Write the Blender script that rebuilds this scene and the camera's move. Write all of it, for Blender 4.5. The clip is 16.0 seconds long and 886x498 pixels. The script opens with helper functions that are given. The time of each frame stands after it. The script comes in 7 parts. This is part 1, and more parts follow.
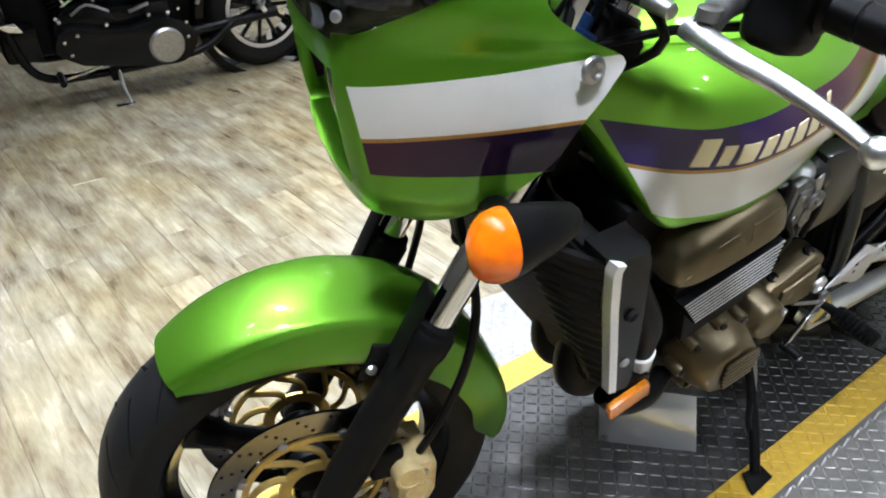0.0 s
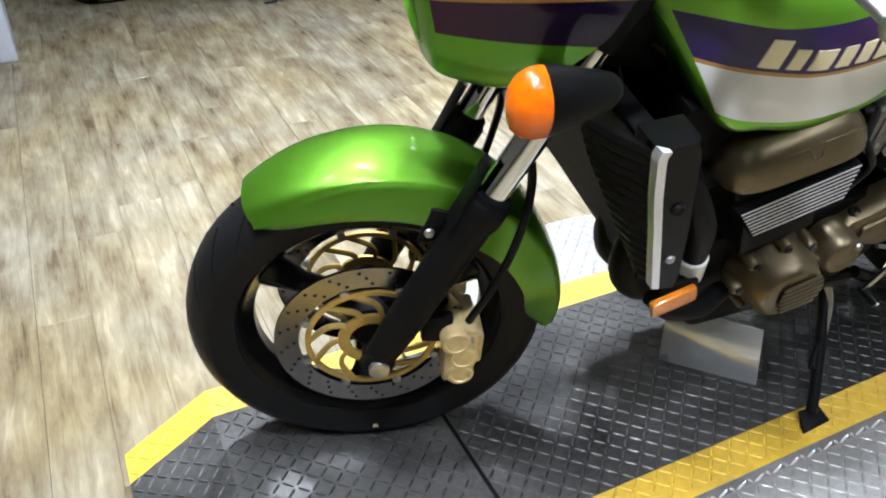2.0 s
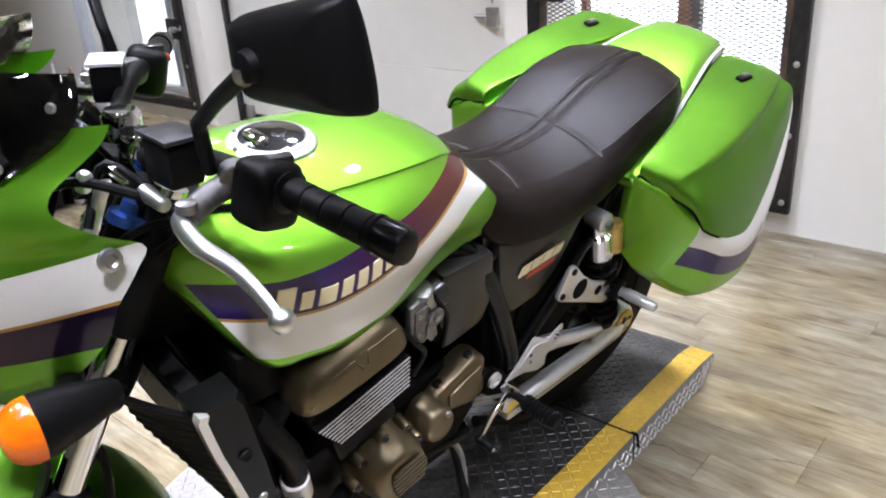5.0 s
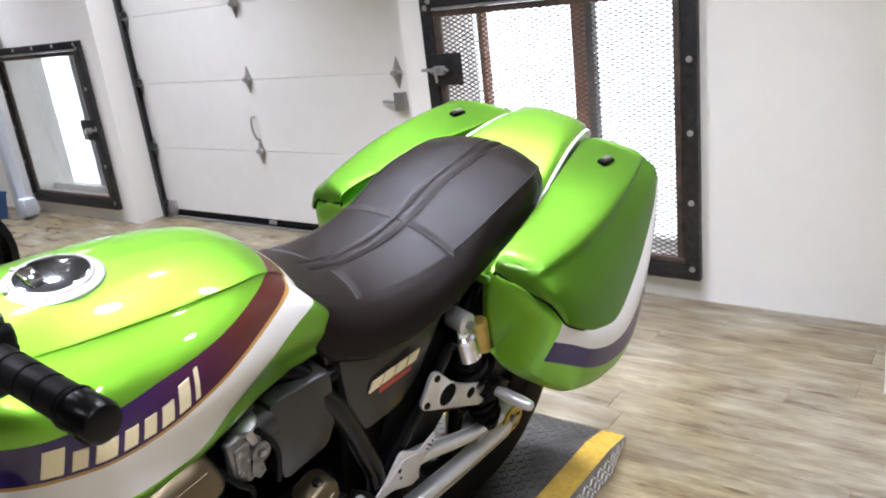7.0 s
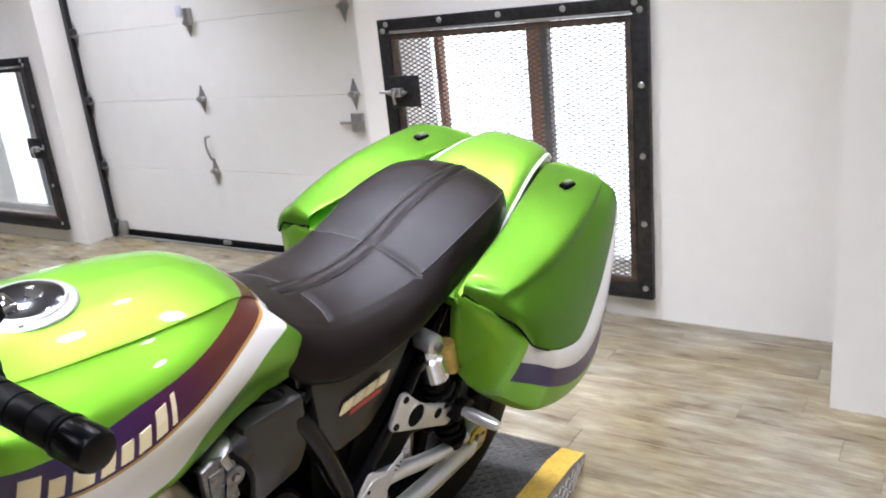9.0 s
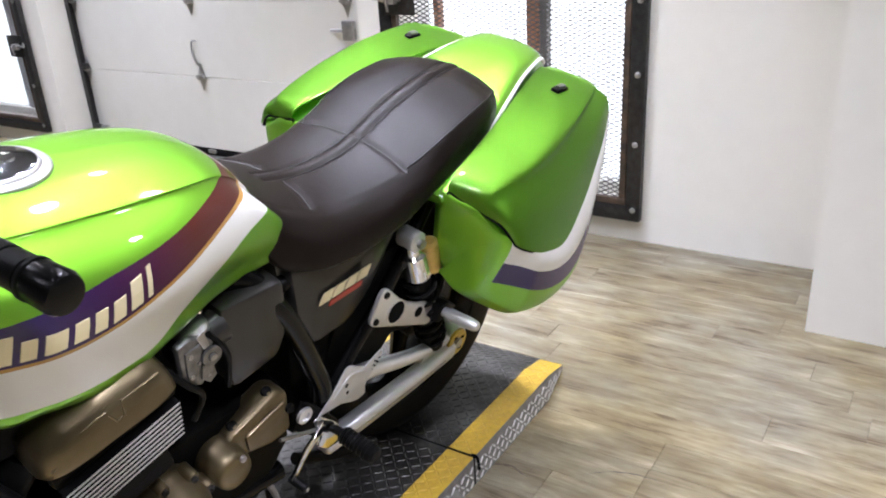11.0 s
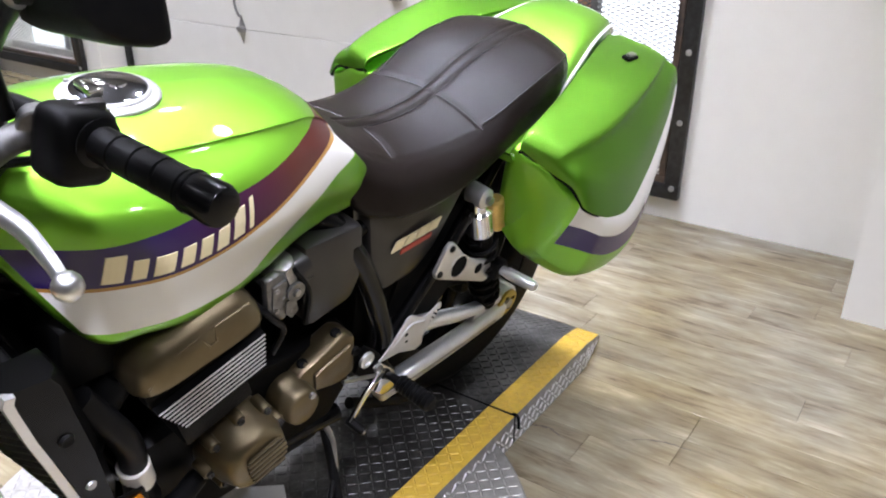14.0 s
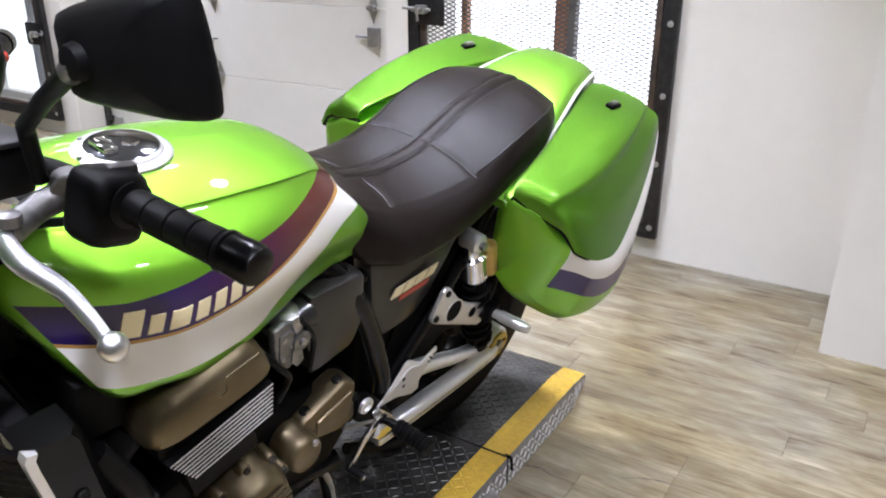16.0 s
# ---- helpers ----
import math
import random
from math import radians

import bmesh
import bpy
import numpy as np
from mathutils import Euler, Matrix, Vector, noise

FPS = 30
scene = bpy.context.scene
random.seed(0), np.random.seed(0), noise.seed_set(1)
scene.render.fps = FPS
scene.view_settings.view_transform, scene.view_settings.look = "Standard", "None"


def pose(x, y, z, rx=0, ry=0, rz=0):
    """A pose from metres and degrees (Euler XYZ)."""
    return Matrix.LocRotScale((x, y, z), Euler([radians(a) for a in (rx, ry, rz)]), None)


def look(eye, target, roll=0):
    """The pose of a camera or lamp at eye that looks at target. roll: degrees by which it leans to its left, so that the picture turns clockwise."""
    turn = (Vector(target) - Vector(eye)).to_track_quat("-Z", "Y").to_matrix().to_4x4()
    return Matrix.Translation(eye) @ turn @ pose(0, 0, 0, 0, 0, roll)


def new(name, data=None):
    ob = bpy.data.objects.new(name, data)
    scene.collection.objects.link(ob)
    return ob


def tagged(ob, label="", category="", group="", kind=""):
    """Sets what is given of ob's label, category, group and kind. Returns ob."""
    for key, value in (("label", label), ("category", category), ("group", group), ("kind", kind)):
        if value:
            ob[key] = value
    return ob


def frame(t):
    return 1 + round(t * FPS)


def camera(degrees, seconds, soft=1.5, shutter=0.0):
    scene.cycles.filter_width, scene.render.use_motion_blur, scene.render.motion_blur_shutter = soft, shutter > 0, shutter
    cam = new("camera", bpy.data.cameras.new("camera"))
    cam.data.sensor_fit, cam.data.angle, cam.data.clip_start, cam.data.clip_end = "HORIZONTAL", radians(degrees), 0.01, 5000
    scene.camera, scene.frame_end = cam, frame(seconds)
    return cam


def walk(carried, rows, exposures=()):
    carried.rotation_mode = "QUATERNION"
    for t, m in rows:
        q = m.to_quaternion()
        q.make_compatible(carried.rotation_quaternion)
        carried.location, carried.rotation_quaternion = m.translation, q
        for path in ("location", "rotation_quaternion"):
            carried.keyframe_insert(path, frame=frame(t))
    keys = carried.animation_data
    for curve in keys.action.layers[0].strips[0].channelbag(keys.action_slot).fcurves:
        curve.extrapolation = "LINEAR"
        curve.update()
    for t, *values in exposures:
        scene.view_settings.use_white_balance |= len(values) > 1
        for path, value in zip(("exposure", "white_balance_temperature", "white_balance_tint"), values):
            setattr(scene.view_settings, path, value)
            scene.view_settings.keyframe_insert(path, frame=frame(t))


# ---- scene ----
cam = camera(59.0, 16.0, soft=2.0)
PATH = [
    (0, (-0.2419, -0.9495, 1.242), (0.6643, 0.5294, 0.246), -1.0),
    (0.5, (-0.2568, -0.9898, 1.219), (0.4848, 0.5037, 0.115), 0.0),
    (1, (-0.2237, -1.04, 1.19), (0.2972, 0.4712, -0.012), 2.5),
    (1.5, (-0.2104, -1.067, 1.19), (0.2812, 0.4583, -0.006), 1.9),
    (2, (-0.2076, -1.083, 1.199), (0.3741, 0.4651, 0.074), 1.0),
    (2.5, (-0.183, -1.101, 1.229), (0.5448, 0.4718, 0.231), 0.1),
    (3, (-0.1565, -1.127, 1.264), (0.7036, 0.4378, 0.365), -1.4),
    (3.5, (-0.118, -1.141, 1.279), (0.854, 0.3596, 0.384), -1.3),
    (4, (-0.0772, -1.159, 1.301), (1.027, 0.27, 0.442), -1.7),
    (4.5, (-0.05, -1.181, 1.321), (1.116, 0.2208, 0.499), -3.1),
    (5, (-0.0062, -1.221, 1.336), (1.231, 0.1395, 0.55), -4.0),
    (5.2, (0.0212, -1.241, 1.343), (1.277, 0.1168, 0.58), -4.6),
    (7.3, (0.225, -1.306, 1.353), (1.59, 0.0172, 0.731), -6.9),
    (7.5, (0.2189, -1.299, 1.352), (1.584, 0.021, 0.724), -6.8),
    (8, (0.2017, -1.292, 1.36), (1.603, -0.009, 0.736), -7.4),
    (8.5, (0.1685, -1.292, 1.377), (1.645, -0.0747, 0.791), -7.1),
    (9, (0.1819, -1.296, 1.372), (1.636, -0.0593, 0.778), -5.9),
    (9.5, (0.204, -1.298, 1.36), (1.645, -0.0696, 0.713), -5.5),
    (10, (0.1948, -1.298, 1.345), (1.638, -0.0979, 0.654), -5.2),
    (10.2, (0.1912, -1.295, 1.334), (1.633, -0.1073, 0.62), -4.6),
    (12.5, (0.1308, -1.3, 1.299), (1.525, -0.1089, 0.5), -2.3),
    (13, (0.102, -1.269, 1.3), (1.507, -0.1083, 0.475), -2.2),
    (13.5, (0.0943, -1.246, 1.295), (1.502, -0.0964, 0.459), -1.2),
    (14, (0.0823, -1.231, 1.291), (1.462, -0.0473, 0.458), 0.1),
    (14.5, (0.0742, -1.23, 1.292), (1.448, -0.0371, 0.462), -0.2),
    (15, (0.0703, -1.223, 1.29), (1.435, -0.0282, 0.448), -0.0),
    (15.5, (0.0676, -1.22, 1.299), (1.494, -0.064, 0.507), 0.9),
    (16, (0.0335, -1.211, 1.318), (1.488, -0.0571, 0.574), 0.1),
]
walk(cam, [(t, look(eye, target, roll)) for t, eye, target, roll in PATH],
     [(0.0, 0.0, 6080, 3), (3.0, 0.0, 6100, 5), (4.5, 0.03, 6230, 12), (7.5, 0.10, 6260, 12), (13.0, 0.08, 6260, 12), (16.0, 0.03, 6260, 12)])

# ---- place ----
# ------------------------------------------------------------ light
world = bpy.data.worlds.new("world")
scene.world = world
world.use_nodes = True
wn = world.node_tree.nodes
sky = wn.new("ShaderNodeTexSky")
sky.sky_type, sky.sun_disc = "NISHITA", False
sky.sun_elevation, sky.sun_rotation = radians(35), radians(90)
world.node_tree.links.new(sky.outputs[0], wn["Background"].inputs[0])
wn["Background"].inputs[1].default_value = 0.12
scene.view_settings.exposure = 0.0

ROOM = pose(0, 0, 0, 0, 0, 6.0)          # the room's axes against the motorcycle's
STAGE = pose(0.80, -0.070, 0, 0, 0, 6.0)  # the display stand
BIKE = pose(0, 0, 0.055, 13.0, 0, 0)     # the motorcycle leans on its side stand
CEIL = 3.05
# x, y in the room and watts of each ceiling spotlight and fill lamp
LAMPS = [(-0.65, 0.75, 6), (0.25, 1.05, 47), (1.15, 0.95, 26), (2.0, 0.55, 24), (-0.4, -0.25, 15), (1.33, -0.25, 10), (2.1, -0.45, 12), (1.82, -1.35, 5),
         # from (1.0, -2.2) to (2.2, 5.0): unseen fill added to brighten dark sides
         (2.15, 2.3, 20), (1.0, -2.2, 27), (-0.2, -2.3, 11), (-1.1, -1.5, 9), (-0.4, -1.3, 34), (-1.1, 0.1, 6), (2.6, 3.2, 20), (2.2, 5.0, 22), (0.2, 4.4, 6), (1.4, 4.5, 8)]


# ------------------------------------------------------------ materials
def material(name, colour=(0.5, 0.5, 0.5), rough=0.5, metal=0.0, coat=0.0, spec=0.5, grain=0.0, grain_scale=40.0,
             bump=0.0, bump_scale=200.0, rough_var=0.0, dark=None, stain=0.0, stain_scale=3.0):
    """A Principled material with colour variation at two scales and a fine relief."""
    m = bpy.data.materials.new(name)
    m.use_nodes = True
    nt, b = m.node_tree, m.node_tree.nodes["Principled BSDF"]
    b.inputs["Base Color"].default_value = (*colour, 1)
    b.inputs["Roughness"].default_value = rough
    b.inputs["Metallic"].default_value = metal
    b.inputs["Coat Weight"].default_value = coat
    b.inputs["Coat Roughness"].default_value = 0.04
    b.inputs["Specular IOR Level"].default_value = spec
    tc = nt.nodes.new("ShaderNodeTexCoord")
    if grain or stain:
        n1, n2 = nt.nodes.new("ShaderNodeTexNoise"), nt.nodes.new("ShaderNodeTexNoise")
        n1.inputs["Scale"].default_value, n1.inputs["Detail"].default_value = grain_scale, 4
        n2.inputs["Scale"].default_value, n2.inputs["Detail"].default_value = stain_scale, 6
        nt.links.new(tc.outputs["Object"], n1.inputs["Vector"])
        nt.links.new(tc.outputs["Object"], n2.inputs["Vector"])
        r1, r2 = nt.nodes.new("ShaderNodeMapRange"), nt.nodes.new("ShaderNodeMapRange")
        for r, lo, hi, k in ((r1, 0.3, 0.7, grain), (r2, 0.35, 0.65, stain)):
            r.inputs["From Min"].default_value, r.inputs["From Max"].default_value = lo, hi
            r.inputs["To Min"].default_value, r.inputs["To Max"].default_value = 0, k
        nt.links.new(n1.outputs["Fac"], r1.inputs["Value"])
        nt.links.new(n2.outputs["Fac"], r2.inputs["Value"])
        add = nt.nodes.new("ShaderNodeMath")
        add.use_clamp = True
        nt.links.new(r1.outputs[0], add.inputs[0])
        nt.links.new(r2.outputs[0], add.inputs[1])
        mix = nt.nodes.new("ShaderNodeMix")
        mix.data_type = "RGBA"
        mix.inputs[6].default_value = (*colour, 1)
        mix.inputs[7].default_value = (*(dark or [c * 0.45 for c in colour]), 1)
        nt.links.new(add.outputs[0], mix.inputs[0])
        nt.links.new(mix.outputs[2], b.inputs["Base Color"])
        if rough_var:
            rr = nt.nodes.new("ShaderNodeMapRange")
            rr.inputs["To Min"].default_value, rr.inputs["To Max"].default_value = rough, min(1, rough + rough_var)
            nt.links.new(add.outputs[0], rr.inputs["Value"])
            nt.links.new(rr.outputs[0], b.inputs["Roughness"])
    if bump:
        n3, bp = nt.nodes.new("ShaderNodeTexNoise"), nt.nodes.new("ShaderNodeBump")
        n3.inputs["Scale"].default_value, n3.inputs["Detail"].default_value = bump_scale, 3
        nt.links.new(tc.outputs["Object"], n3.inputs["Vector"])
        nt.links.new(n3.outputs["Fac"], bp.inputs["Height"])
        bp.inputs["Strength"].default_value, bp.inputs["Distance"].default_value = bump, 0.002
        nt.links.new(bp.outputs[0], b.inputs["Normal"])
    return m


def node(m, kind, **inputs):
    n = m.node_tree.nodes.new(kind)
    for k, v in inputs.items():
        n.inputs[k].default_value = v
    return n


def link(m, a, b):
    m.node_tree.links.new(a, b)


def flake(m, amount=0.35, scale=900.0):
    """Metal flakes under a clear coat."""
    b = m.node_tree.nodes["Principled BSDF"]
    tc, v = node(m, "ShaderNodeTexCoord"), node(m, "ShaderNodeTexVoronoi")
    v.inputs["Scale"].default_value = scale
    bp = node(m, "ShaderNodeBump")
    bp.inputs["Strength"].default_value, bp.inputs["Distance"].default_value = amount, 0.0006
    link(m, tc.outputs["Object"], v.inputs["Vector"])
    link(m, v.outputs["Color"], bp.inputs["Height"])
    link(m, bp.outputs[0], b.inputs["Normal"])
    return m


GREEN_RGB, WHITE_RGB = (0.195, 0.470, 0.030), (0.80, 0.78, 0.72)
PURPLE_RGB, BROWN_RGB, GOLD_RGB = (0.020, 0.009, 0.080), (0.075, 0.014, 0.010), (0.45, 0.24, 0.06)
GREEN = flake(material("green_metallic_paint", GREEN_RGB, 0.40, 0.78, 1.0, grain=0.12, grain_scale=6), 0.18)
WHITE = material("white_paint", WHITE_RGB, 0.3, 0, 0.8, grain=0.08, grain_scale=5)
BLACK = material("black_plastic", (0.003, 0.003, 0.0033), 0.42, spec=0.11, grain=0.5, grain_scale=60, dark=(0.006, 0.0058, 0.0055), bump=0.15, bump_scale=900)
GLOSSBLACK = material("gloss_black_paint", (0.002, 0.002, 0.0022), 0.24, 0, 0.0, 0.2, grain=0.3, grain_scale=20, dark=(0.008, 0.008, 0.008))
MATTBLACK = material("matt_black_metal", (0.003, 0.003, 0.003), 0.5, spec=0.09, grain=0.6, grain_scale=30, dark=(0.007, 0.0065, 0.006), bump=0.2, bump_scale=300)
DARKGREY = material("dark_grey_paint", (0.030, 0.028, 0.026), 0.36, 0.35, 0.35, 0.4, grain=0.3, grain_scale=30, dark=(0.022, 0.0205, 0.019))
SHROUD = material("black_satin_shroud", (0.004, 0.0039, 0.0038), 0.27, 0.0, 0.0, 0.12, grain=0.3, grain_scale=30, dark=(0.009, 0.0086, 0.0082))
CARB = material("dull_cast_alloy", (0.26, 0.255, 0.25), 0.42, 0.85, grain=0.6, grain_scale=70, dark=(0.07, 0.065, 0.06))
SATIN = material("satin_bare_alloy", (0.66, 0.655, 0.645), 0.48, 0.55, grain=0.3, grain_scale=40, dark=(0.50, 0.49, 0.48))
RUST = material("rusty_steel_bar", (0.13, 0.085, 0.055), 0.6, 0.3, grain=0.7, grain_scale=25, dark=(0.035, 0.03, 0.028), stain=0.5, stain_scale=6)
RUBBER = material("tyre_rubber", (0.008, 0.008, 0.008), 0.46, spec=0.15, grain=0.5, grain_scale=40, dark=(0.006, 0.0058, 0.0055), bump=0.3, bump_scale=500)
BRONZE = material("bronze_engine_paint", (0.165, 0.130, 0.072), 0.36, 0.75, 0.0, grain=0.35, grain_scale=24, dark=(0.10, 0.075, 0.04), bump=0.12, bump_scale=500, stain=0.3, stain_scale=6)
ALU = material("brushed_aluminium", (0.72, 0.715, 0.705), 0.34, 0.75, grain=0.3, grain_scale=50, dark=(0.56, 0.55, 0.54), bump=0.08, bump_scale=400)
CHROME = material("chrome", (0.78, 0.78, 0.79), 0.09, 1.0, grain=0.15, grain_scale=12, dark=(0.55, 0.55, 0.57))
STEEL = material("worn_steel", (0.42, 0.41, 0.40), 0.34, 0.95, grain=0.5, grain_scale=70, dark=(0.22, 0.21, 0.20))
MIRRORSTEEL = material("polished_stainless_plate", (0.76, 0.76, 0.75), 0.12, 0.62, grain=0.35, grain_scale=14, dark=(0.62, 0.61, 0.60), rough_var=0.08)
LUGSTEEL = material("worn_bare_tread_bars", (0.105, 0.100, 0.092), 0.42, 0.5, grain=0.4, grain_scale=60, dark=(0.022, 0.021, 0.02), stain=0.8, stain_scale=4)
GOLD = material("gold_anodised_metal", (0.60, 0.42, 0.12), 0.36, 0.7, grain=0.4, grain_scale=50, dark=(0.28, 0.17, 0.04))
TAN = material("tan_caliper_paint", (0.58, 0.45, 0.21), 0.42, 0.2, 0.2, grain=0.4, grain_scale=60, dark=(0.25, 0.17, 0.07))
SEAT = material("dark_seat_vinyl", (0.0095, 0.0062, 0.0048), 0.33, spec=0.15, grain=0.35, grain_scale=20, dark=(0.014, 0.011, 0.010), bump=0.3, bump_scale=700)
GLOSSVINYL = material("glossy_black_leather", (0.006, 0.006, 0.006), 0.22, 0, 0.9, grain=0.4, grain_scale=20, dark=(0.012, 0.011, 0.011))
SEAM = material("seat_seam", (0.022, 0.019, 0.018), 0.42)
ORANGE = material("orange_lens", (0.92, 0.20, 0.002), 0.14, 0, 0.25, 0.35, grain=0.7, grain_scale=30, dark=(0.62, 0.075, 0.001), bump=0.25, bump_scale=120)
AMBER = material("amber_reflector", (0.62, 0.20, 0.01), 0.2, 0, 0.3, grain=0.5, grain_scale=250, dark=(0.40, 0.10, 0.005))
RED = material("red_switch", (0.55, 0.05, 0.03), 0.4)
SCREEN = material("dark_tinted_screen", (0.006, 0.006, 0.007), 0.05, 0, 1.0)
SMOKE = material("smoky_clear_screen", (0.004, 0.004, 0.0045), 0.03, 0, 0.9)
SMOKE.node_tree.nodes["Principled BSDF"].inputs["Transmission Weight"].default_value = 0.93
SMOKE.node_tree.nodes["Principled BSDF"].inputs["IOR"].default_value = 1.45
BLUE = material("blue_anodised_metal", (0.03, 0.08, 0.30), 0.3, 0.7)
YELLOWMETAL = material("yellow_adjuster", (0.60, 0.44, 0.08), 0.4, 0.5, grain=0.4, grain_scale=60)
BADGE = material("cream_badge", (0.80, 0.70, 0.44), 0.35, 0.2, 0.4)
DARKBADGE = material("red_badge", (0.42, 0.05, 0.03), 0.35)
WALLPAINT = material("warm_white_wall_paint", (0.88, 0.860, 0.80), 0.62, grain=0.12, grain_scale=14, bump=0.25, bump_scale=180, stain=0.10, stain_scale=1.2, dark=(0.74, 0.70, 0.65))
CEILPAINT = material("dark_ceiling_paint", (0.22, 0.22, 0.215), 0.8, grain=0.15, grain_scale=9, bump=0.3, bump_scale=120)
DOORPAINT = material("white_enamelled_door", (0.82, 0.81, 0.76), 0.45, grain=0.12, grain_scale=9, bump=0.25, bump_scale=90, stain=0.12, stain_scale=1.5, dark=(0.63, 0.61, 0.55))
GALV = material("galvanised_steel", (0.50, 0.50, 0.49), 0.42, 0.85, grain=0.5, grain_scale=45, dark=(0.30, 0.30, 0.29))
BARESTEEL = material("bare_dark_steel", (0.065, 0.066, 0.068), 0.42, 0.75, grain=0.5, grain_scale=40, dark=(0.03, 0.028, 0.027), stain=0.4, stain_scale=5)
MESHSTEEL = material("expanded_mesh_steel", (0.17, 0.165, 0.16), 0.5, 0.4, grain=0.5, grain_scale=30, dark=(0.12, 0.10, 0.10))
REDWOOD = material("red_brown_window_frame", (0.44, 0.21, 0.12), 0.55, grain=0.5, grain_scale=25, dark=(0.30, 0.12, 0.06))
# black of real seals, and of shade put into holes, slots and grooves
SEALSHADE = material("black_seal_and_shade", (0.003, 0.003, 0.003), 0.8, spec=0.1)
POLISHED = material("polished_aluminium", (0.80, 0.80, 0.80), 0.29, 1.0, grain=0.2, grain_scale=30, dark=(0.62, 0.62, 0.62))
DARKMIRROR = material("dark_polished_metal", (0.52, 0.54, 0.60), 0.10, 1.0, grain=0.2, grain_scale=20, dark=(0.42, 0.43, 0.48))
DISCSTEEL = material("dark_disc_steel", (0.23, 0.215, 0.20), 0.24, 1.0, grain=0.4, grain_scale=60, dark=(0.16, 0.148, 0.135))
BLUEPLASTIC = material("blue_plastic", (0.05, 0.12, 0.30), 0.4, grain=0.3, grain_scale=20)
PALEPOST = material("pale_post_paint", (0.62, 0.66, 0.72), 0.5, grain=0.2, grain_scale=20)


def plate_material(name, colour, dark, rough, metal, stain):
    m = material(name, colour, rough, metal, grain=0.35, grain_scale=70, dark=dark, stain=stain, stain_scale=5.0, rough_var=0.25, bump=0.25, bump_scale=260)
    return m


PLATE = plate_material("bare_tread_plate", (0.38, 0.365, 0.34), (0.19, 0.18, 0.165), 0.40, 0.6, 0.5)
# lighter copy of the bare plate: brightness put into the shaded sides' colour
SIDETREAD = plate_material("lightened_side_tread", (0.80, 0.79, 0.77), (0.55, 0.54, 0.52), 0.34, 0.6, 0.4)
BLACKPLATE = plate_material("black_painted_tread_plate", (0.125, 0.120, 0.110), (0.018, 0.017, 0.015), 0.36, 0.45, 0.8)
YELLOWPLATE = plate_material("yellow_painted_tread_plate", (0.68, 0.44, 0.035), (0.36, 0.23, 0.04), 0.42, 0.0, 0.4)


def plank_material():
    """Printed wood-look vinyl: streaks along the plank, a different tone on each."""
    m = bpy.data.materials.new("grey_brown_wood_plank")
    m.use_nodes = True
    b = m.node_tree.nodes["Principled BSDF"]
    tc, info = node(m, "ShaderNodeTexCoord"), node(m, "ShaderNodeObjectInfo")
    shift = node(m, "ShaderNodeVectorMath")
    shift.operation = "MULTIPLY_ADD"
    shift.inputs[1].default_value = (37.0, 53.0, 11.0)
    comb = node(m, "ShaderNodeCombineXYZ")
    for i in range(3):
        link(m, info.outputs["Random"], comb.inputs[i])
    link(m, comb.outputs[0], shift.inputs[0])
    link(m, tc.outputs["Object"], shift.inputs[2])
    stretch = node(m, "ShaderNodeVectorMath")
    stretch.operation = "MULTIPLY"
    stretch.inputs[1].default_value = (46.0, 4.6, 1.0)
    link(m, shift.outputs[0], stretch.inputs[0])
    streak = node(m, "ShaderNodeTexNoise", Scale=1.0, Detail=9.0, Roughness=0.72, Distortion=1.2)
    link(m, stretch.outputs[0], streak.inputs["Vector"])
    blotch = node(m, "ShaderNodeTexNoise", Scale=1.0, Detail=4.0)
    wide = node(m, "ShaderNodeVectorMath")
    wide.operation = "MULTIPLY"
    wide.inputs[1].default_value = (15.0, 5.0, 1.0)
    link(m, shift.outputs[0], wide.inputs[0])
    link(m, wide.outputs[0], blotch.inputs["Vector"])
    add = node(m, "ShaderNodeMath")
    add.operation = "MULTIPLY_ADD"
    add.inputs[1].default_value = 0.46
    link(m, streak.outputs["Fac"], add.inputs[0])
    sub = node(m, "ShaderNodeMath")
    sub.operation = "MULTIPLY_ADD"
    sub.inputs[1].default_value, sub.inputs[2].default_value = 0.54, 0.0
    link(m, blotch.outputs["Fac"], sub.inputs[0])
    link(m, sub.outputs[0], add.inputs[2])
    ramp = node(m, "ShaderNodeValToRGB")
    e = ramp.color_ramp.elements
    e[0].position, e[0].color = 0.37, (0.100, 0.082, 0.054, 1)
    e[1].position, e[1].color = 0.63, (0.325, 0.302, 0.245, 1)
    for p, c in ((0.42, (0.160, 0.138, 0.098, 1)), (0.50, (0.210, 0.188, 0.140, 1)), (0.58, (0.262, 0.238, 0.184, 1))):
        el = e.new(p)
        el.color = c
    link(m, add.outputs[0], ramp.inputs[0])
    hsv = node(m, "ShaderNodeHueSaturation")
    val = node(m, "ShaderNodeMapRange")
    val.inputs["To Min"].default_value, val.inputs["To Max"].default_value = 0.86, 1.09
    link(m, info.outputs["Random"], val.inputs["Value"])
    link(m, val.outputs[0], hsv.inputs["Value"])
    # greyer and browner planks, and patches across them
    patch = node(m, "ShaderNodeTexNoise", Scale=1.5, Detail=5.0, Roughness=0.62)
    geo = node(m, "ShaderNodeNewGeometry")
    link(m, geo.outputs["Position"], patch.inputs["Vector"])
    tint = node(m, "ShaderNodeMapRange")
    tint.inputs["From Min"].default_value, tint.inputs["From Max"].default_value = 0.30, 0.66
    link(m, patch.outputs["Fac"], tint.inputs["Value"])
    brown = node(m, "ShaderNodeMix")
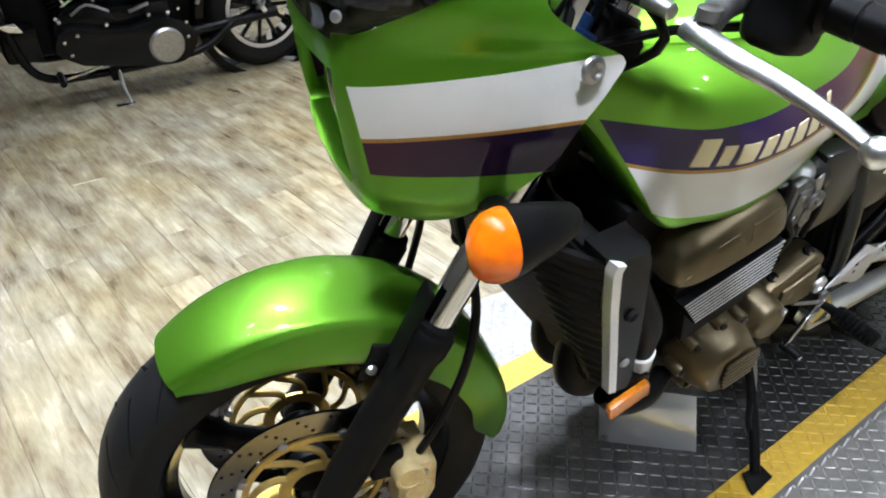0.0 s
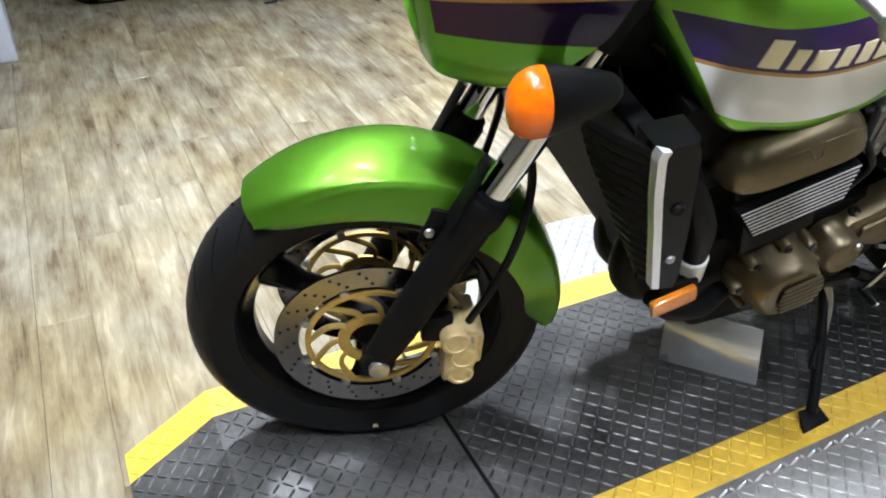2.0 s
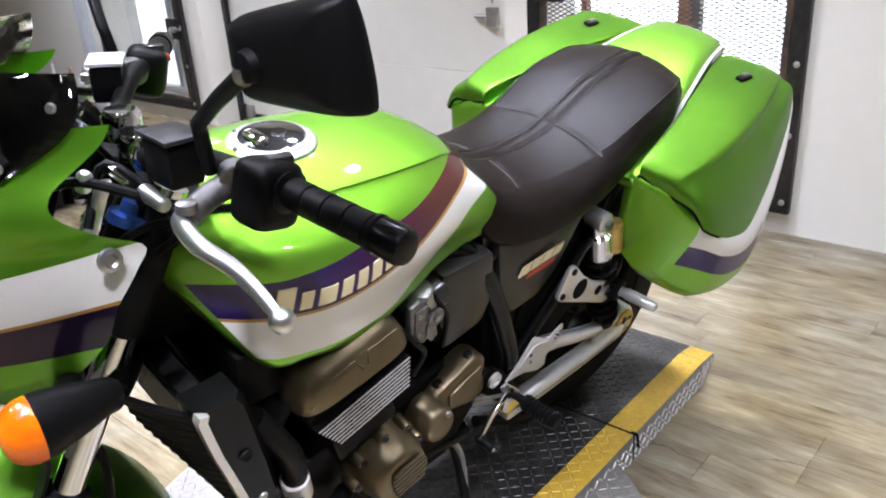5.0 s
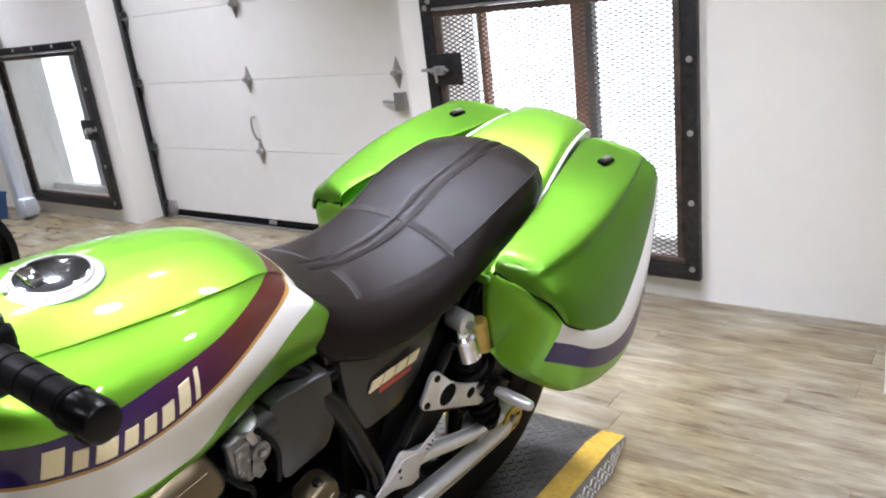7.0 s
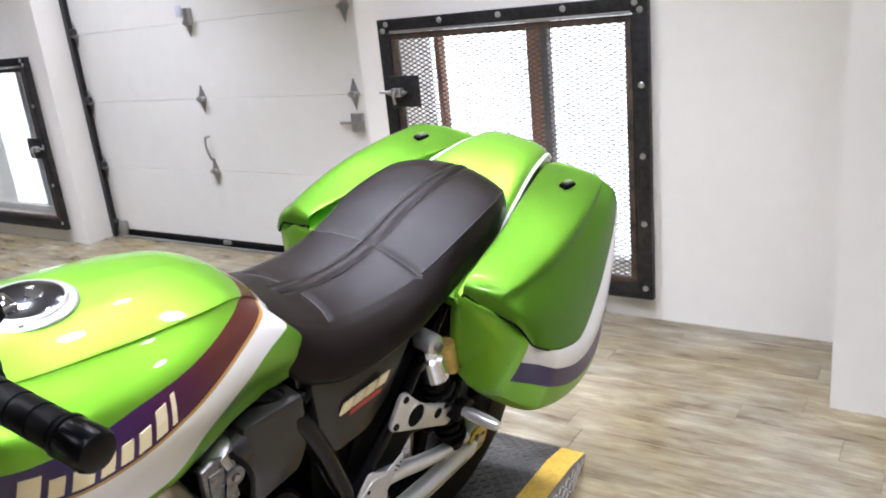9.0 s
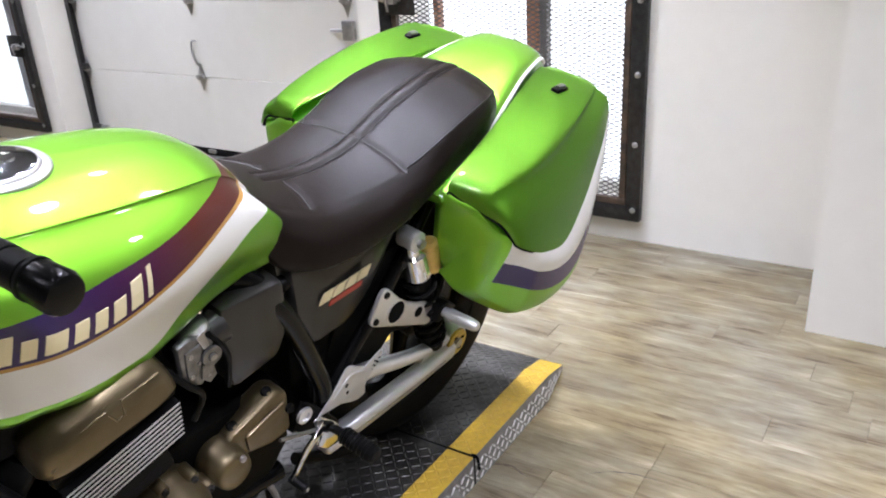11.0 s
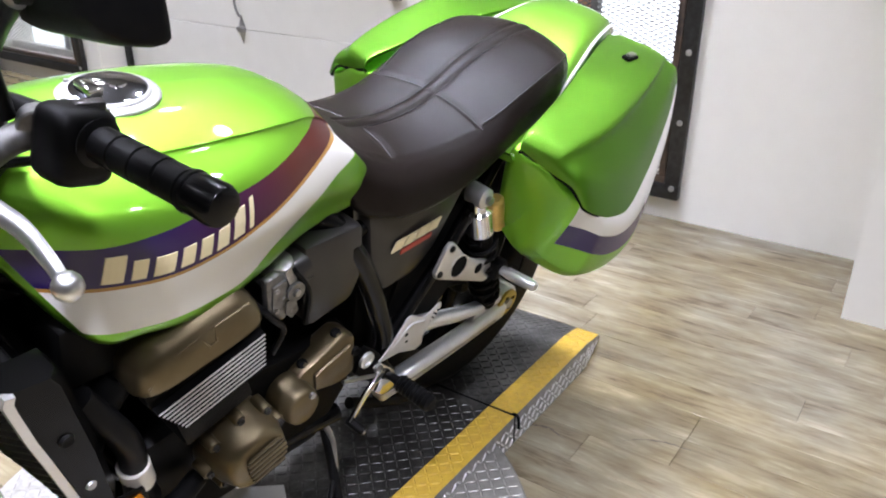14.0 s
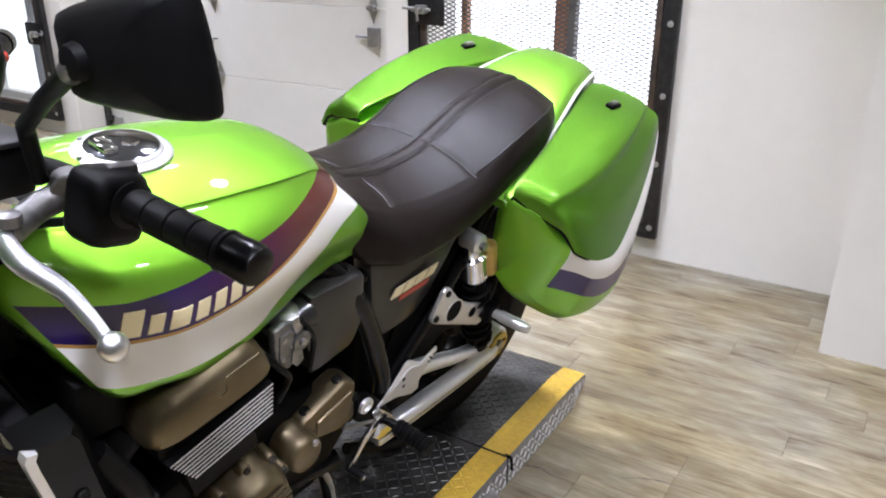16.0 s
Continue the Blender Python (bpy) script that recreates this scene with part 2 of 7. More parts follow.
    brown.data_type, brown.blend_type = "RGBA", "MULTIPLY"
    brown.inputs[7].default_value = (0.92, 0.80, 0.54, 1)
    link(m, tint.outputs[0], brown.inputs[0])
    link(m, ramp.outputs[0], brown.inputs[6])
    # fine dark pores along the grain
    fine = node(m, "ShaderNodeVectorMath")
    fine.operation = "MULTIPLY"
    fine.inputs[1].default_value = (90.0, 5.0, 1.0)
    link(m, shift.outputs[0], fine.inputs[0])
    pore = node(m, "ShaderNodeTexNoise", Scale=1.0, Detail=4.0, Roughness=0.6)
    link(m, fine.outputs[0], pore.inputs["Vector"])
    pr = node(m, "ShaderNodeMapRange")
    pr.inputs["From Min"].default_value, pr.inputs["From Max"].default_value = 0.55, 0.75
    pr.inputs["To Max"].default_value = 0.36
    link(m, pore.outputs["Fac"], pr.inputs["Value"])
    pored = node(m, "ShaderNodeMix")
    pored.data_type, pored.blend_type = "RGBA", "MULTIPLY"
    pored.inputs[7].default_value = (0.45, 0.38, 0.28, 1)
    link(m, pr.outputs[0], pored.inputs[0])
    link(m, brown.outputs[2], pored.inputs[6])
    link(m, pored.outputs[2], hsv.inputs["Color"])
    link(m, hsv.outputs[0], b.inputs["Base Color"])
    b.inputs["Roughness"].default_value = 0.27
    bp = node(m, "ShaderNodeBump", Strength=0.08, Distance=0.001)
    link(m, streak.outputs["Fac"], bp.inputs["Height"])
    link(m, bp.outputs[0], b.inputs["Normal"])
    return m


UNSEENPAINT = material("grey_wall_paint", (0.56, 0.56, 0.56), 0.7, grain=0.15, grain_scale=9)
PLANK = plank_material()
SUBFLOOR = material("floor_joint", (0.11, 0.088, 0.06), 0.7, grain=0.4, grain_scale=20)


def glow(name, colour, strength):
    m = bpy.data.materials.new(name)
    m.use_nodes = True
    b = m.node_tree.nodes["Principled BSDF"]
    b.inputs["Base Color"].default_value = (*colour, 1)
    b.inputs["Emission Color"].default_value = (*colour, 1)
    b.inputs["Emission Strength"].default_value = strength
    return m


DAYLIGHT = glow("overcast_daylight", (0.90, 0.95, 1.0), 2.7)
LAMPFACE = glow("lamp_face", (1.0, 0.97, 0.93), 30.0)


# ------------------------------------------------------------ mesh helpers
def finish(bm, smooth=40):
    bmesh.ops.recalc_face_normals(bm, faces=bm.faces)
    for f in bm.faces:
        f.smooth = smooth > 0
    if smooth:
        lim = radians(smooth)
        for e in bm.edges:
            if len(e.link_faces) == 2 and e.calc_face_angle(0) > lim:
                e.smooth = False
    return bm


def part(name, bm, mat, parent=None, label="", smooth=40, m=None):
    """Links a bmesh as one mesh object under a thing or a part."""
    if m is not None:
        bm.transform(m)
    finish(bm, smooth)
    me = bpy.data.meshes.new(name)
    bm.to_mesh(me)
    bm.free()
    for k in (mat if isinstance(mat, (list, tuple)) else [mat]):
        me.materials.append(k)
    ob = new(name, me)
    if parent is not None:
        ob.parent = parent
    if label:
        ob["label"] = label
    return ob


def thing(name, label, category, m=None, group="", kind=""):
    ob = new(name)
    ob.empty_display_size = 0.1
    if m is not None:
        ob.matrix_basis = m
    return tagged(ob, label, category, group, kind)


def box(x0, x1, y0, y1, z0, z1, bevel=0.0, seg=2, bm=None):
    b = bmesh.new()
    bmesh.ops.create_cube(b, size=1)
    b.transform(Matrix.LocRotScale(((x0 + x1) / 2, (y0 + y1) / 2, (z0 + z1) / 2), None, (x1 - x0, y1 - y0, z1 - z0)))
    if bevel:
        bmesh.ops.bevel(b, geom=b.edges[:], offset=bevel, segments=seg, profile=0.5, affect="EDGES")
    return merge(bm, b)


def merge(bm, b):
    if bm is None:
        return b
    me = bpy.data.meshes.new("tmp")
    b.to_mesh(me)
    bm.from_mesh(me)
    bpy.data.meshes.remove(me)
    b.free()
    return bm


def ringloft(rings, closed=True, cap=True, bm=None, loop=False):
    """Skins rings of equal length."""
    bm = bm or bmesh.new()
    vs = [[bm.verts.new(p) for p in r] for r in rings]
    n = len(vs[0])
    pairs = list(zip(vs[:-1], vs[1:])) + ([(vs[-1], vs[0])] if loop else [])
    for a, b in pairs:
        for i in range(n if closed else n - 1):
            j = (i + 1) % n
            bm.faces.new((a[i], a[j], b[j], b[i]))
    if cap and closed and not loop:
        bm.faces.new(vs[0])
        bm.faces.new(vs[-1][::-1])
    return bm


def basis(d):
    d = Vector(d).normalized()
    u = d.orthogonal().normalized()
    return d, u, d.cross(u)


def cyl(p0, p1, r0, r1=None, seg=20, bm=None, bevel=0.0):
    """A round bar from p0 to p1, with softened rims."""
    r1 = r0 if r1 is None else r1
    p0, p1 = Vector(p0), Vector(p1)
    d, u, w = basis(p1 - p0)
    L = (p1 - p0).length
    prof = [(0, r0), (L, r1)] if not bevel else [(0, r0 - bevel), (bevel, r0), (L - bevel, r1), (L, r1 - bevel)]
    rings = [[p0 + d * s + (u * math.cos(a) + w * math.sin(a)) * r for a in (2 * math.pi * i / seg for i in range(seg))] for s, r in prof]
    return ringloft(rings, bm=bm)


def lathe(o, axis, prof, seg=32, bm=None, cap=True):
    """Turns a profile of (distance along axis, radius)."""
    d, u, w = basis(axis)
    o = Vector(o)
    rings = [[o + d * s + (u * math.cos(a) + w * math.sin(a)) * r for a in (2 * math.pi * i / seg for i in range(seg))] for s, r in prof]
    return ringloft(rings, bm=bm, cap=cap)


def spline(pts, n=6):
    """Catmull-Rom through points."""
    P = [Vector(p) for p in pts]
    if len(P) < 3:
        return P
    Q = [2 * P[0] - P[1]] + P + [2 * P[-1] - P[-2]]
    out = []
    for i in range(1, len(Q) - 2):
        a, b, c, d = Q[i - 1:i + 3]
        for k in range(n):
            t = k / n
            out.append(0.5 * ((2 * b) + (c - a) * t + (2 * a - 5 * b + 4 * c - d) * t * t + (3 * b - a - 3 * c + d) * t ** 3))
    return out + [P[-1]]


def tube(pts, r, seg=10, n=6, bm=None, flat=1.0, smooth=True):
    """A bent bar along points; flat squeezes its section."""
    P = spline(pts, n) if smooth else [Vector(p) for p in pts]
    rings, u = [], None
    for i, p in enumerate(P):
        d = (P[min(i + 1, len(P) - 1)] - P[max(i - 1, 0)]).normalized()
        u = d.orthogonal().normalized() if u is None else (u - d * u.dot(d)).normalized()
        w = d.cross(u)
        rr = r[0] + (r[1] - r[0]) * i / max(1, len(P) - 1) if isinstance(r, tuple) else r
        rings.append([p + (u * math.cos(a) + w * math.sin(a) * flat) * rr for a in (2 * math.pi * k / seg for k in range(seg))])
    return ringloft(rings, bm=bm)


def slab(outline, normal, thick, bevel=0.0, bm=None):
    """A plate from a 3D outline, thick along normal."""
    b = bmesh.new()
    nrm = Vector(normal).normalized() * thick
    lo = [b.verts.new(Vector(p)) for p in outline]
    hi = [b.verts.new(Vector(p) + nrm) for p in outline]
    n = len(lo)
    b.faces.new(lo[::-1])
    b.faces.new(hi)
    for i in range(n):
        b.faces.new((lo[i], lo[(i + 1) % n], hi[(i + 1) % n], hi[i]))
    bmesh.ops.recalc_face_normals(b, faces=b.faces)
    if bevel:
        bmesh.ops.bevel(b, geom=b.edges[:], offset=bevel, segments=2, profile=0.5, affect="EDGES")
    return merge(bm, b)


def ring(o, axis, r_in, r_out, thick, seg=48, bm=None):
    """A flat washer centred on o."""
    h = thick / 2
    return lathe_loop(o, axis, [(-h, r_in), (-h, r_out), (h, r_out), (h, r_in)], seg, bm)


def lathe_loop(o, axis, prof, seg=48, bm=None):
    d, u, w = basis(axis)
    o = Vector(o)
    rings = [[o + d * s + (u * math.cos(a) + w * math.sin(a)) * r for s, r in prof] for a in (2 * math.pi * i / seg for i in range(seg))]
    return ringloft(rings, bm=bm, loop=True)


def interp(table, x):
    """Row of values at x, smoothly, from rows that begin with x."""
    t = np.array(table, float)
    out = []
    for c in range(1, t.shape[1]):
        X, Y = t[:, 0], t[:, c]
        m = np.gradient(Y, X)
        i = int(np.clip(np.searchsorted(X, x) - 1, 0, len(X) - 2))
        h = X[i + 1] - X[i]
        s = min(1, max(0, (x - X[i]) / h))
        out.append((2 * s**3 - 3 * s**2 + 1) * Y[i] + (s**3 - 2 * s**2 + s) * h * m[i] + (3 * s**2 - 2 * s**3) * Y[i + 1] + (s**3 - s**2) * h * m[i + 1])
    return out


# ------------------------------------------------------------ the room
def setting(name, bm, mat, label, category, smooth=0, m=ROOM):
    ob = part(name, bm, mat, smooth=smooth)
    ob.matrix_basis = m
    return tagged(ob, label, category, kind="structure")


X_E, X_W, Y_S, Y_N = 3.09, -4.2, -4.0, 7.2   # wall faces in the room's axes
DOOR_Y0, DOOR_Y1, DOOR_TOP = 1.145, 3.80, 2.30
CAGE_A, CAGE_B = (-0.29, 0.99, 0.10, 1.33), (3.97, 5.22, 0.10, 1.31)

floor = setting("floor", box(X_W - 0.3, X_E + 0.6, Y_S - 0.3, Y_N + 0.3, -0.10, -0.006), SUBFLOOR, "grey-brown wood-look vinyl plank floor", "floor")
# unseen ceiling, its grey kept dark to limit bounced light
setting("ceiling", box(X_W - 0.2, X_E + 0.4, Y_S - 0.2, Y_N + 0.2, CEIL, CEIL + 0.12), CEILPAINT, "unseen plain dark grey ceiling that limits bounced light", "ceiling")


def wall_with_openings(y0, y1, x0, x1, top, holes):
    """A wall along y whose openings go right through it."""
    bm, y = bmesh.new(), y0
    for a, b, z0, z1 in sorted(holes):
        box(x0, x1, y, a, 0, top, bm=bm)
        if z0 > 0:
            box(x0, x1, a, b, 0, z0, bm=bm)
        if z1 < top:
            box(x0, x1, a, b, z1, top, bm=bm)
        y = b
    box(x0, x1, y, y1, 0, top, bm=bm)
    return bm


IN = 0.06   # how far the window openings lie inside the cage frames
setting("wall_east", wall_with_openings(-1.03, Y_N, X_E, X_E + 0.30, CEIL, [
    (CAGE_A[0] + IN, CAGE_A[1] - IN, CAGE_A[2] + IN, CAGE_A[3] - IN), (DOOR_Y0, DOOR_Y1, 0, DOOR_TOP),
    (CAGE_B[0] + IN, CAGE_B[1] - IN, CAGE_B[2] + IN, CAGE_B[3] - IN)]), WALLPAINT, "warm white painted wall with two barred openings", "wall")
setting("wall_projection", box(2.575, X_E + 0.3, Y_S, -1.03, 0, CEIL), WALLPAINT, "warm white projecting painted wall", "wall")
# unseen west and south walls close the room; their grey bounces soft light
setting("wall_west", box(X_W - 0.2, X_W, Y_S, Y_N, 0, CEIL), UNSEENPAINT, "unseen plain grey wall that bounces soft light", "wall")
setting("wall_south", box(X_W, 2.575, Y_S - 0.2, Y_S, 0, CEIL), UNSEENPAINT, "unseen plain grey wall that bounces soft light", "wall")
setting("wall_north", box(X_W, X_E + 0.3, Y_N, Y_N + 0.2, 0, CEIL), WALLPAINT, "warm white painted wall", "wall")
setting("backdrop", box(X_E + 1.5, X_E + 1.52, -3.5, 12.0, -0.3, 2.9), DAYLIGHT, "bright overcast daylight outside the windows", "sky")


def garage_door():
    """A sectional overhead door with seams, hinges, a pull and a bottom seal."""
    d = thing("garage_door", "white sectional overhead garage door, closed, with steel hinges", "garage door", ROOM, kind="structure")
    x0, x1, h = X_E + 0.235, X_E + 0.285, 0.452
    y0, y1 = DOOR_Y0 + 0.01, DOOR_Y1 - 0.03
    for i in range(5):
        z0 = 0.055 + i * h if i == 0 else 0.06 + i * h
        b = box(x0, x1, y0, y1, z0, 0.06 + (i + 1) * h - 0.002, 0.003, 1)
        part("door_panel", b, DOORPAINT, d, smooth=30)
    # sheet added behind the panels to stop daylight leaking through the seams
    part("door_light_stop", box(x1 - 0.012, x1 + 0.01, y0, y1, 0.05, 2.31), DOORPAINT, d)
    part("bottom_seal", box(x0 - 0.012, x1, y0, y1, 0.0, 0.045, 0.008), SEALSHADE, d, "black rubber bottom seal")
    part("threshold_strip", box(x0 - 0.03, x0 - 0.012, y0, y1, -0.004, 0.014, 0.003), GALV, d, "bright metal strip at the sill")
    for y in (y1 - 0.02, 2.598, 1.397):
        for i in range(1, 4):
            z = 0.06 + i * h
            hb = slab([(x0 - 0.001, y - 0.034, z), (x0 - 0.001, y, z + 0.085), (x0 - 0.001, y + 0.034, z), (x0 - 0.001, y, z - 0.085)], (-1, 0, 0), 0.004, 0.001)
            cyl((x0 - 0.012, y - 0.035, z), (x0 - 0.012, y + 0.035, z), 0.011, bm=hb, seg=12)
            box(x0 - 0.03, x0 - 0.004, y - 0.018, y + 0.018, z - 0.016, z + 0.016, 0.004, bm=hb)
            hinge = part("hinge", hb, GALV, d, "grey steel hinge")
    ym = 2.598
    part("pull_handle", tube([(x0 - 0.004, ym, 0.73), (x0 - 0.03, ym + 0.012, 0.725), (x0 - 0.035, ym + 0.012, 0.66), (x0 - 0.03, ym - 0.005, 0.60), (x0 - 0.004, ym - 0.005, 0.585)], 0.007), GALV, d, "grey steel pull handle")
    lb = box(x0 - 0.03, x0 - 0.002, 1.352, 1.425, 0.765, 0.865, 0.005)
    cyl((x0 - 0.02, 1.40, 0.815), (x0 - 0.02, 1.505, 0.815), 0.009, bm=lb, seg=12)
    part("slide_latch", lb, GALV, d, "grey steel slide latch")
    part("bracket", box(x0 - 0.03, x0 - 0.002, y1 - 0.13, y1 - 0.005, 0.02, 0.12, 0.004), GALV, d)
    part("lift_clip", box(x0 - 0.035, x0 - 0.002, ym - 0.04, ym + 0.005, 1.40, 1.50, 0.006), GALV, d)
    part("tag", box(x0 - 0.045, x0 - 0.036, ym + 0.0, ym + 0.05, 1.45, 1.52, 0.004), PALEPOST, d, "pale hanging tag")
    part("bottom_clip", box(x0 - 0.03, x0 - 0.012, ym - 0.03, ym + 0.03, 0.03, 0.055, 0.003), GALV, d)
    for y in (DOOR_Y1 - 0.055, DOOR_Y0 - 0.005):
        tb = box(x0 - 0.05, x0 + 0.02, y + 0.028, y + 0.036, 0, 2.25)
        box(x0 - 0.05, x0 - 0.044, y - 0.0, y + 0.03, 0, 2.25, bm=tb)
        if y > 2:
            part("track", tb, BARESTEEL, d, "grey steel door track")
    for i in range(4):
        z = 0.06 + i * h + (0.02 if i else 0.05)
        part("roller", cyl((x0 - 0.03, DOOR_Y1 - 0.09, z), (x0 - 0.03, DOOR_Y1 - 0.025, z), 0.02, seg=16, bevel=0.004), BARESTEEL, d, "dark steel roller")
    return d


garage_door()


def expanded_mesh(y0, y1, z0, z1, x, long=0.042, short=0.020, w=0.0056):
    """Diamond mesh of thin strands, cut to a rectangle."""
    vs, fs = [], []
    rows, cols = int((z1 - z0) / (short / 2)), int((y1 - y0) / long)

    def strand(a, b):
        k = len(vs)
        (ya, za), (yb, zb) = a, b
        vs.extend([(x, ya, za - w / 2), (x, yb, zb - w / 2), (x, yb, zb + w / 2), (x, ya, za + w / 2),
                   (x - 0.0012, ya, za - w / 4), (x - 0.0012, yb, zb - w / 4), (x - 0.0012, yb, zb + w / 2), (x - 0.0012, ya, za + w / 2)])
        fs.extend([(k, k + 1, k + 2, k + 3), (k + 4, k + 7, k + 6, k + 5), (k + 3, k + 2, k + 6, k + 7), (k, k + 4, k + 5, k + 1)])
    for i in range(rows):
        for j in range(cols + 1):
            za = z0 + i * short / 2
            ya = y0 + j * long + (long / 2 if i % 2 else 0)
            for s in (-1, 1):
                yb = ya + s * long / 2
                if y0 <= min(ya, yb) and max(ya, yb) <= y1:
                    strand((ya, za), (yb, za + short / 2))
    me = bpy.data.meshes.new("expanded_mesh")
    me.from_pydata(vs, [], fs)
    return me


def cage(name, c, label, lock_at_high_y, mullions):
    """A steel angle frame with expanded mesh bolted over a window."""
    y0, y1, z0, z1 = c
    d = thing(name, label, "window", ROOM, kind="structure")
    x, w = X_E - 0.004, 0.062
    for n, b in (("frame_bar", box(x - 0.035, x, y0, y1, z1 - w, z1, 0.003)), ("frame_bar", box(x - 0.035, x, y0, y1, z0, z0 + w, 0.003)),
                 ("frame_bar", box(x - 0.035, x, y0, y0 + w, z0 + w, z1 - w, 0.003)), ("frame_bar", box(x - 0.035, x, y1 - w, y1, z0 + w, z1 - w, 0.003))):
        part(n, b, BARESTEEL, d)
    g = 0.028   # inner gate frame
    a0, a1, b0, b1 = y0 + w + 0.004, y1 - w - 0.004, z0 + w + 0.004, z1 - w - 0.004
    for b in (box(x - 0.03, x - 0.004, a0, a1, b1 - g, b1, 0.003), box(x - 0.03, x - 0.004, a0, a1, b0, b0 + g, 0.003),
              box(x - 0.03, x - 0.004, a0, a0 + g, b0 + g, b1 - g, 0.003), box(x - 0.03, x - 0.004, a1 - g, a1, b0 + g, b1 - g, 0.003)):
        part("gate_bar", b, RUST, d, "rust-stained steel bar")
    part("rim_strip", box(x - 0.038, x - 0.03, a0, a1, b1 + 0.002, b1 + 0.014, 0.002), GALV, d, "bright worn steel edge")
    me = expanded_mesh(a0 + 0.01, a1 - 0.01, b0 + 0.01, b1 - 0.01, x - 0.012)
    me.materials.append(MESHSTEEL)
    mo = new("mesh_panel", me)
    mo.parent = d
    mo["kind"] = "stuff"
    for i in range(5):
        for y, z in ((y0 + 0.03, z0 + 0.05 + i * (z1 - z0 - 0.1) / 4), (y1 - 0.03, z0 + 0.05 + i * (z1 - z0 - 0.1) / 4), (y0 + 0.05 + i * (y1 - y0 - 0.1) / 4, z1 - 0.022)):
            part("bolt", lathe((x - 0.034, y, z), (-1, 0, 0), [(0, 0.013), (0.006, 0.012), (0.010, 0.006)], 10), GALV, d)
    yl = y1 - w - 0.06 if lock_at_high_y else y0 + w + 0.06
    s = 1 if lock_at_high_y else -1
    zl = z0 + 0.90 if lock_at_high_y else z0 + 0.59
    part("lock_plate", box(x - 0.042, x - 0.034, yl - 0.085, yl + 0.085, zl - 0.07, zl + 0.075, 0.002), BARESTEEL, d, "dark steel lock plate")
    hb = box(x - 0.075, x - 0.042, yl + s * 0.03 - 0.028, yl + s * 0.03 + 0.028, zl - 0.02, zl + 0.02, 0.006)
    cyl((x - 0.06, yl - s * 0.02, zl), (x - 0.06, yl + s * 0.13, zl + 0.005), 0.008, bm=hb, seg=10)
    tube([(x - 0.06, yl + s * 0.02, zl + 0.01), (x - 0.09, yl + s * 0.03, zl + 0.0), (x - 0.08, yl + s * 0.035, zl - 0.05)], 0.006, bm=hb)
    part("bolt_lock", hb, GALV, d, "bare steel slide bolt")
    # the window behind it
    for y, wd, mat in mullions:
        part("mullion", box(X_E + 0.14, X_E + 0.19, y - wd / 2, y + wd / 2, z0, z1, 0.004), mat, d)
    part("window_frame", box(X_E + 0.12, X_E + 0.19, y0 + IN + 0.0, y1 - IN, z0 + IN, z0 + IN + 0.05, 0.004), DOORPAINT, d, "white lower window rail")
    pane = part("pane", box(X_E + 0.20, X_E + 0.206, y0, y1, z0, z1), GLASS, d)
    pane.visible_shadow = False
    return d


GLASS = bpy.data.materials.new("window_glass")
GLASS.use_nodes = True
gb = GLASS.node_tree.nodes["Principled BSDF"]
gb.inputs["Transmission Weight"].default_value, gb.inputs["Roughness"].default_value, gb.inputs["IOR"].default_value = 1.0, 0.02, 1.05
cage("window_1", CAGE_A, "steel mesh security gate bolted over a bright window", True, [(0.29, 0.055, REDWOOD), (0.235, 0.035, MESHSTEEL), (0.79, 0.03, REDWOOD), (-0.24, 0.05, REDWOOD)])
cage("window_2", CAGE_B, "steel mesh security gate bolted over a bright side window", False, [(4.42, 0.06, PALEPOST), (4.34, 0.03, MESHSTEEL)])

for lx, ly, watts in LAMPS:
    lt = thing("ceiling_spot_or_fill", "white round ceiling spotlight, lit, some added as fill", "ceiling light", ROOM @ pose(lx, ly, CEIL), group="ceiling spotlights")
    part("canister", lathe_loop((0, 0, 0), (0, 0, -1), [(0, 0.04), (0, 0.125), (0.09, 0.130), (0.09, 0.114), (0.062, 0.080), (0.03, 0.078)], 32), WHITE, lt)
    part("lamp_lens", lathe((0, 0, -0.06), (0, 0, -1), [(0, 0.0795), (0.004, 0.0795)], 28), LAMPFACE, lt)
    ld = bpy.data.lights.new("ceiling_or_fill_lamp", "AREA")
    ld.shape, ld.size, ld.energy, ld.color = "DISK", 0.15, watts, (0.97, 0.985, 1.14)
    ld.spread = radians(90)
    lo = new("ceiling_or_fill_lamp", ld)
    lo.matrix_basis = ROOM @ pose(lx, ly, CEIL - 0.095)


# ------------------------------------------------------------ the display stand
HW, STRIPE, TOP = 0.309, 0.076, 0.085     # half width, yellow margin, deck height
XF, XR, XFE, XRE, XB = -0.625, 0.602, -1.198, 1.205, 1.025   # hinges, ramp ends and slope breaks along the stand


def deck_z(x):
    """Height of the deck: flat between the breaks, falling steeply at both ends."""
    return TOP - (TOP - 0.014) * max(0.0, (abs(x) - XB) / (1.205 - XB))


def taper(x):
    """How far the ramp's edges draw in towards its ends."""
    return 0.038 * max(0.0, (abs(x) - XB) / (1.205 - XB))


def sheet(bm, xs, y0, y1, dz):
    """A strip of deck surface that follows its slope and taper."""
    vs = [[bm.verts.new((x, math.copysign(abs(y) - taper(x), y), deck_z(x) + dz)) for y in (y0, y1)] for x in xs]
    for a, b in zip(vs, vs[1:]):
        bm.faces.new((a[0], b[0], b[1], a[1]))


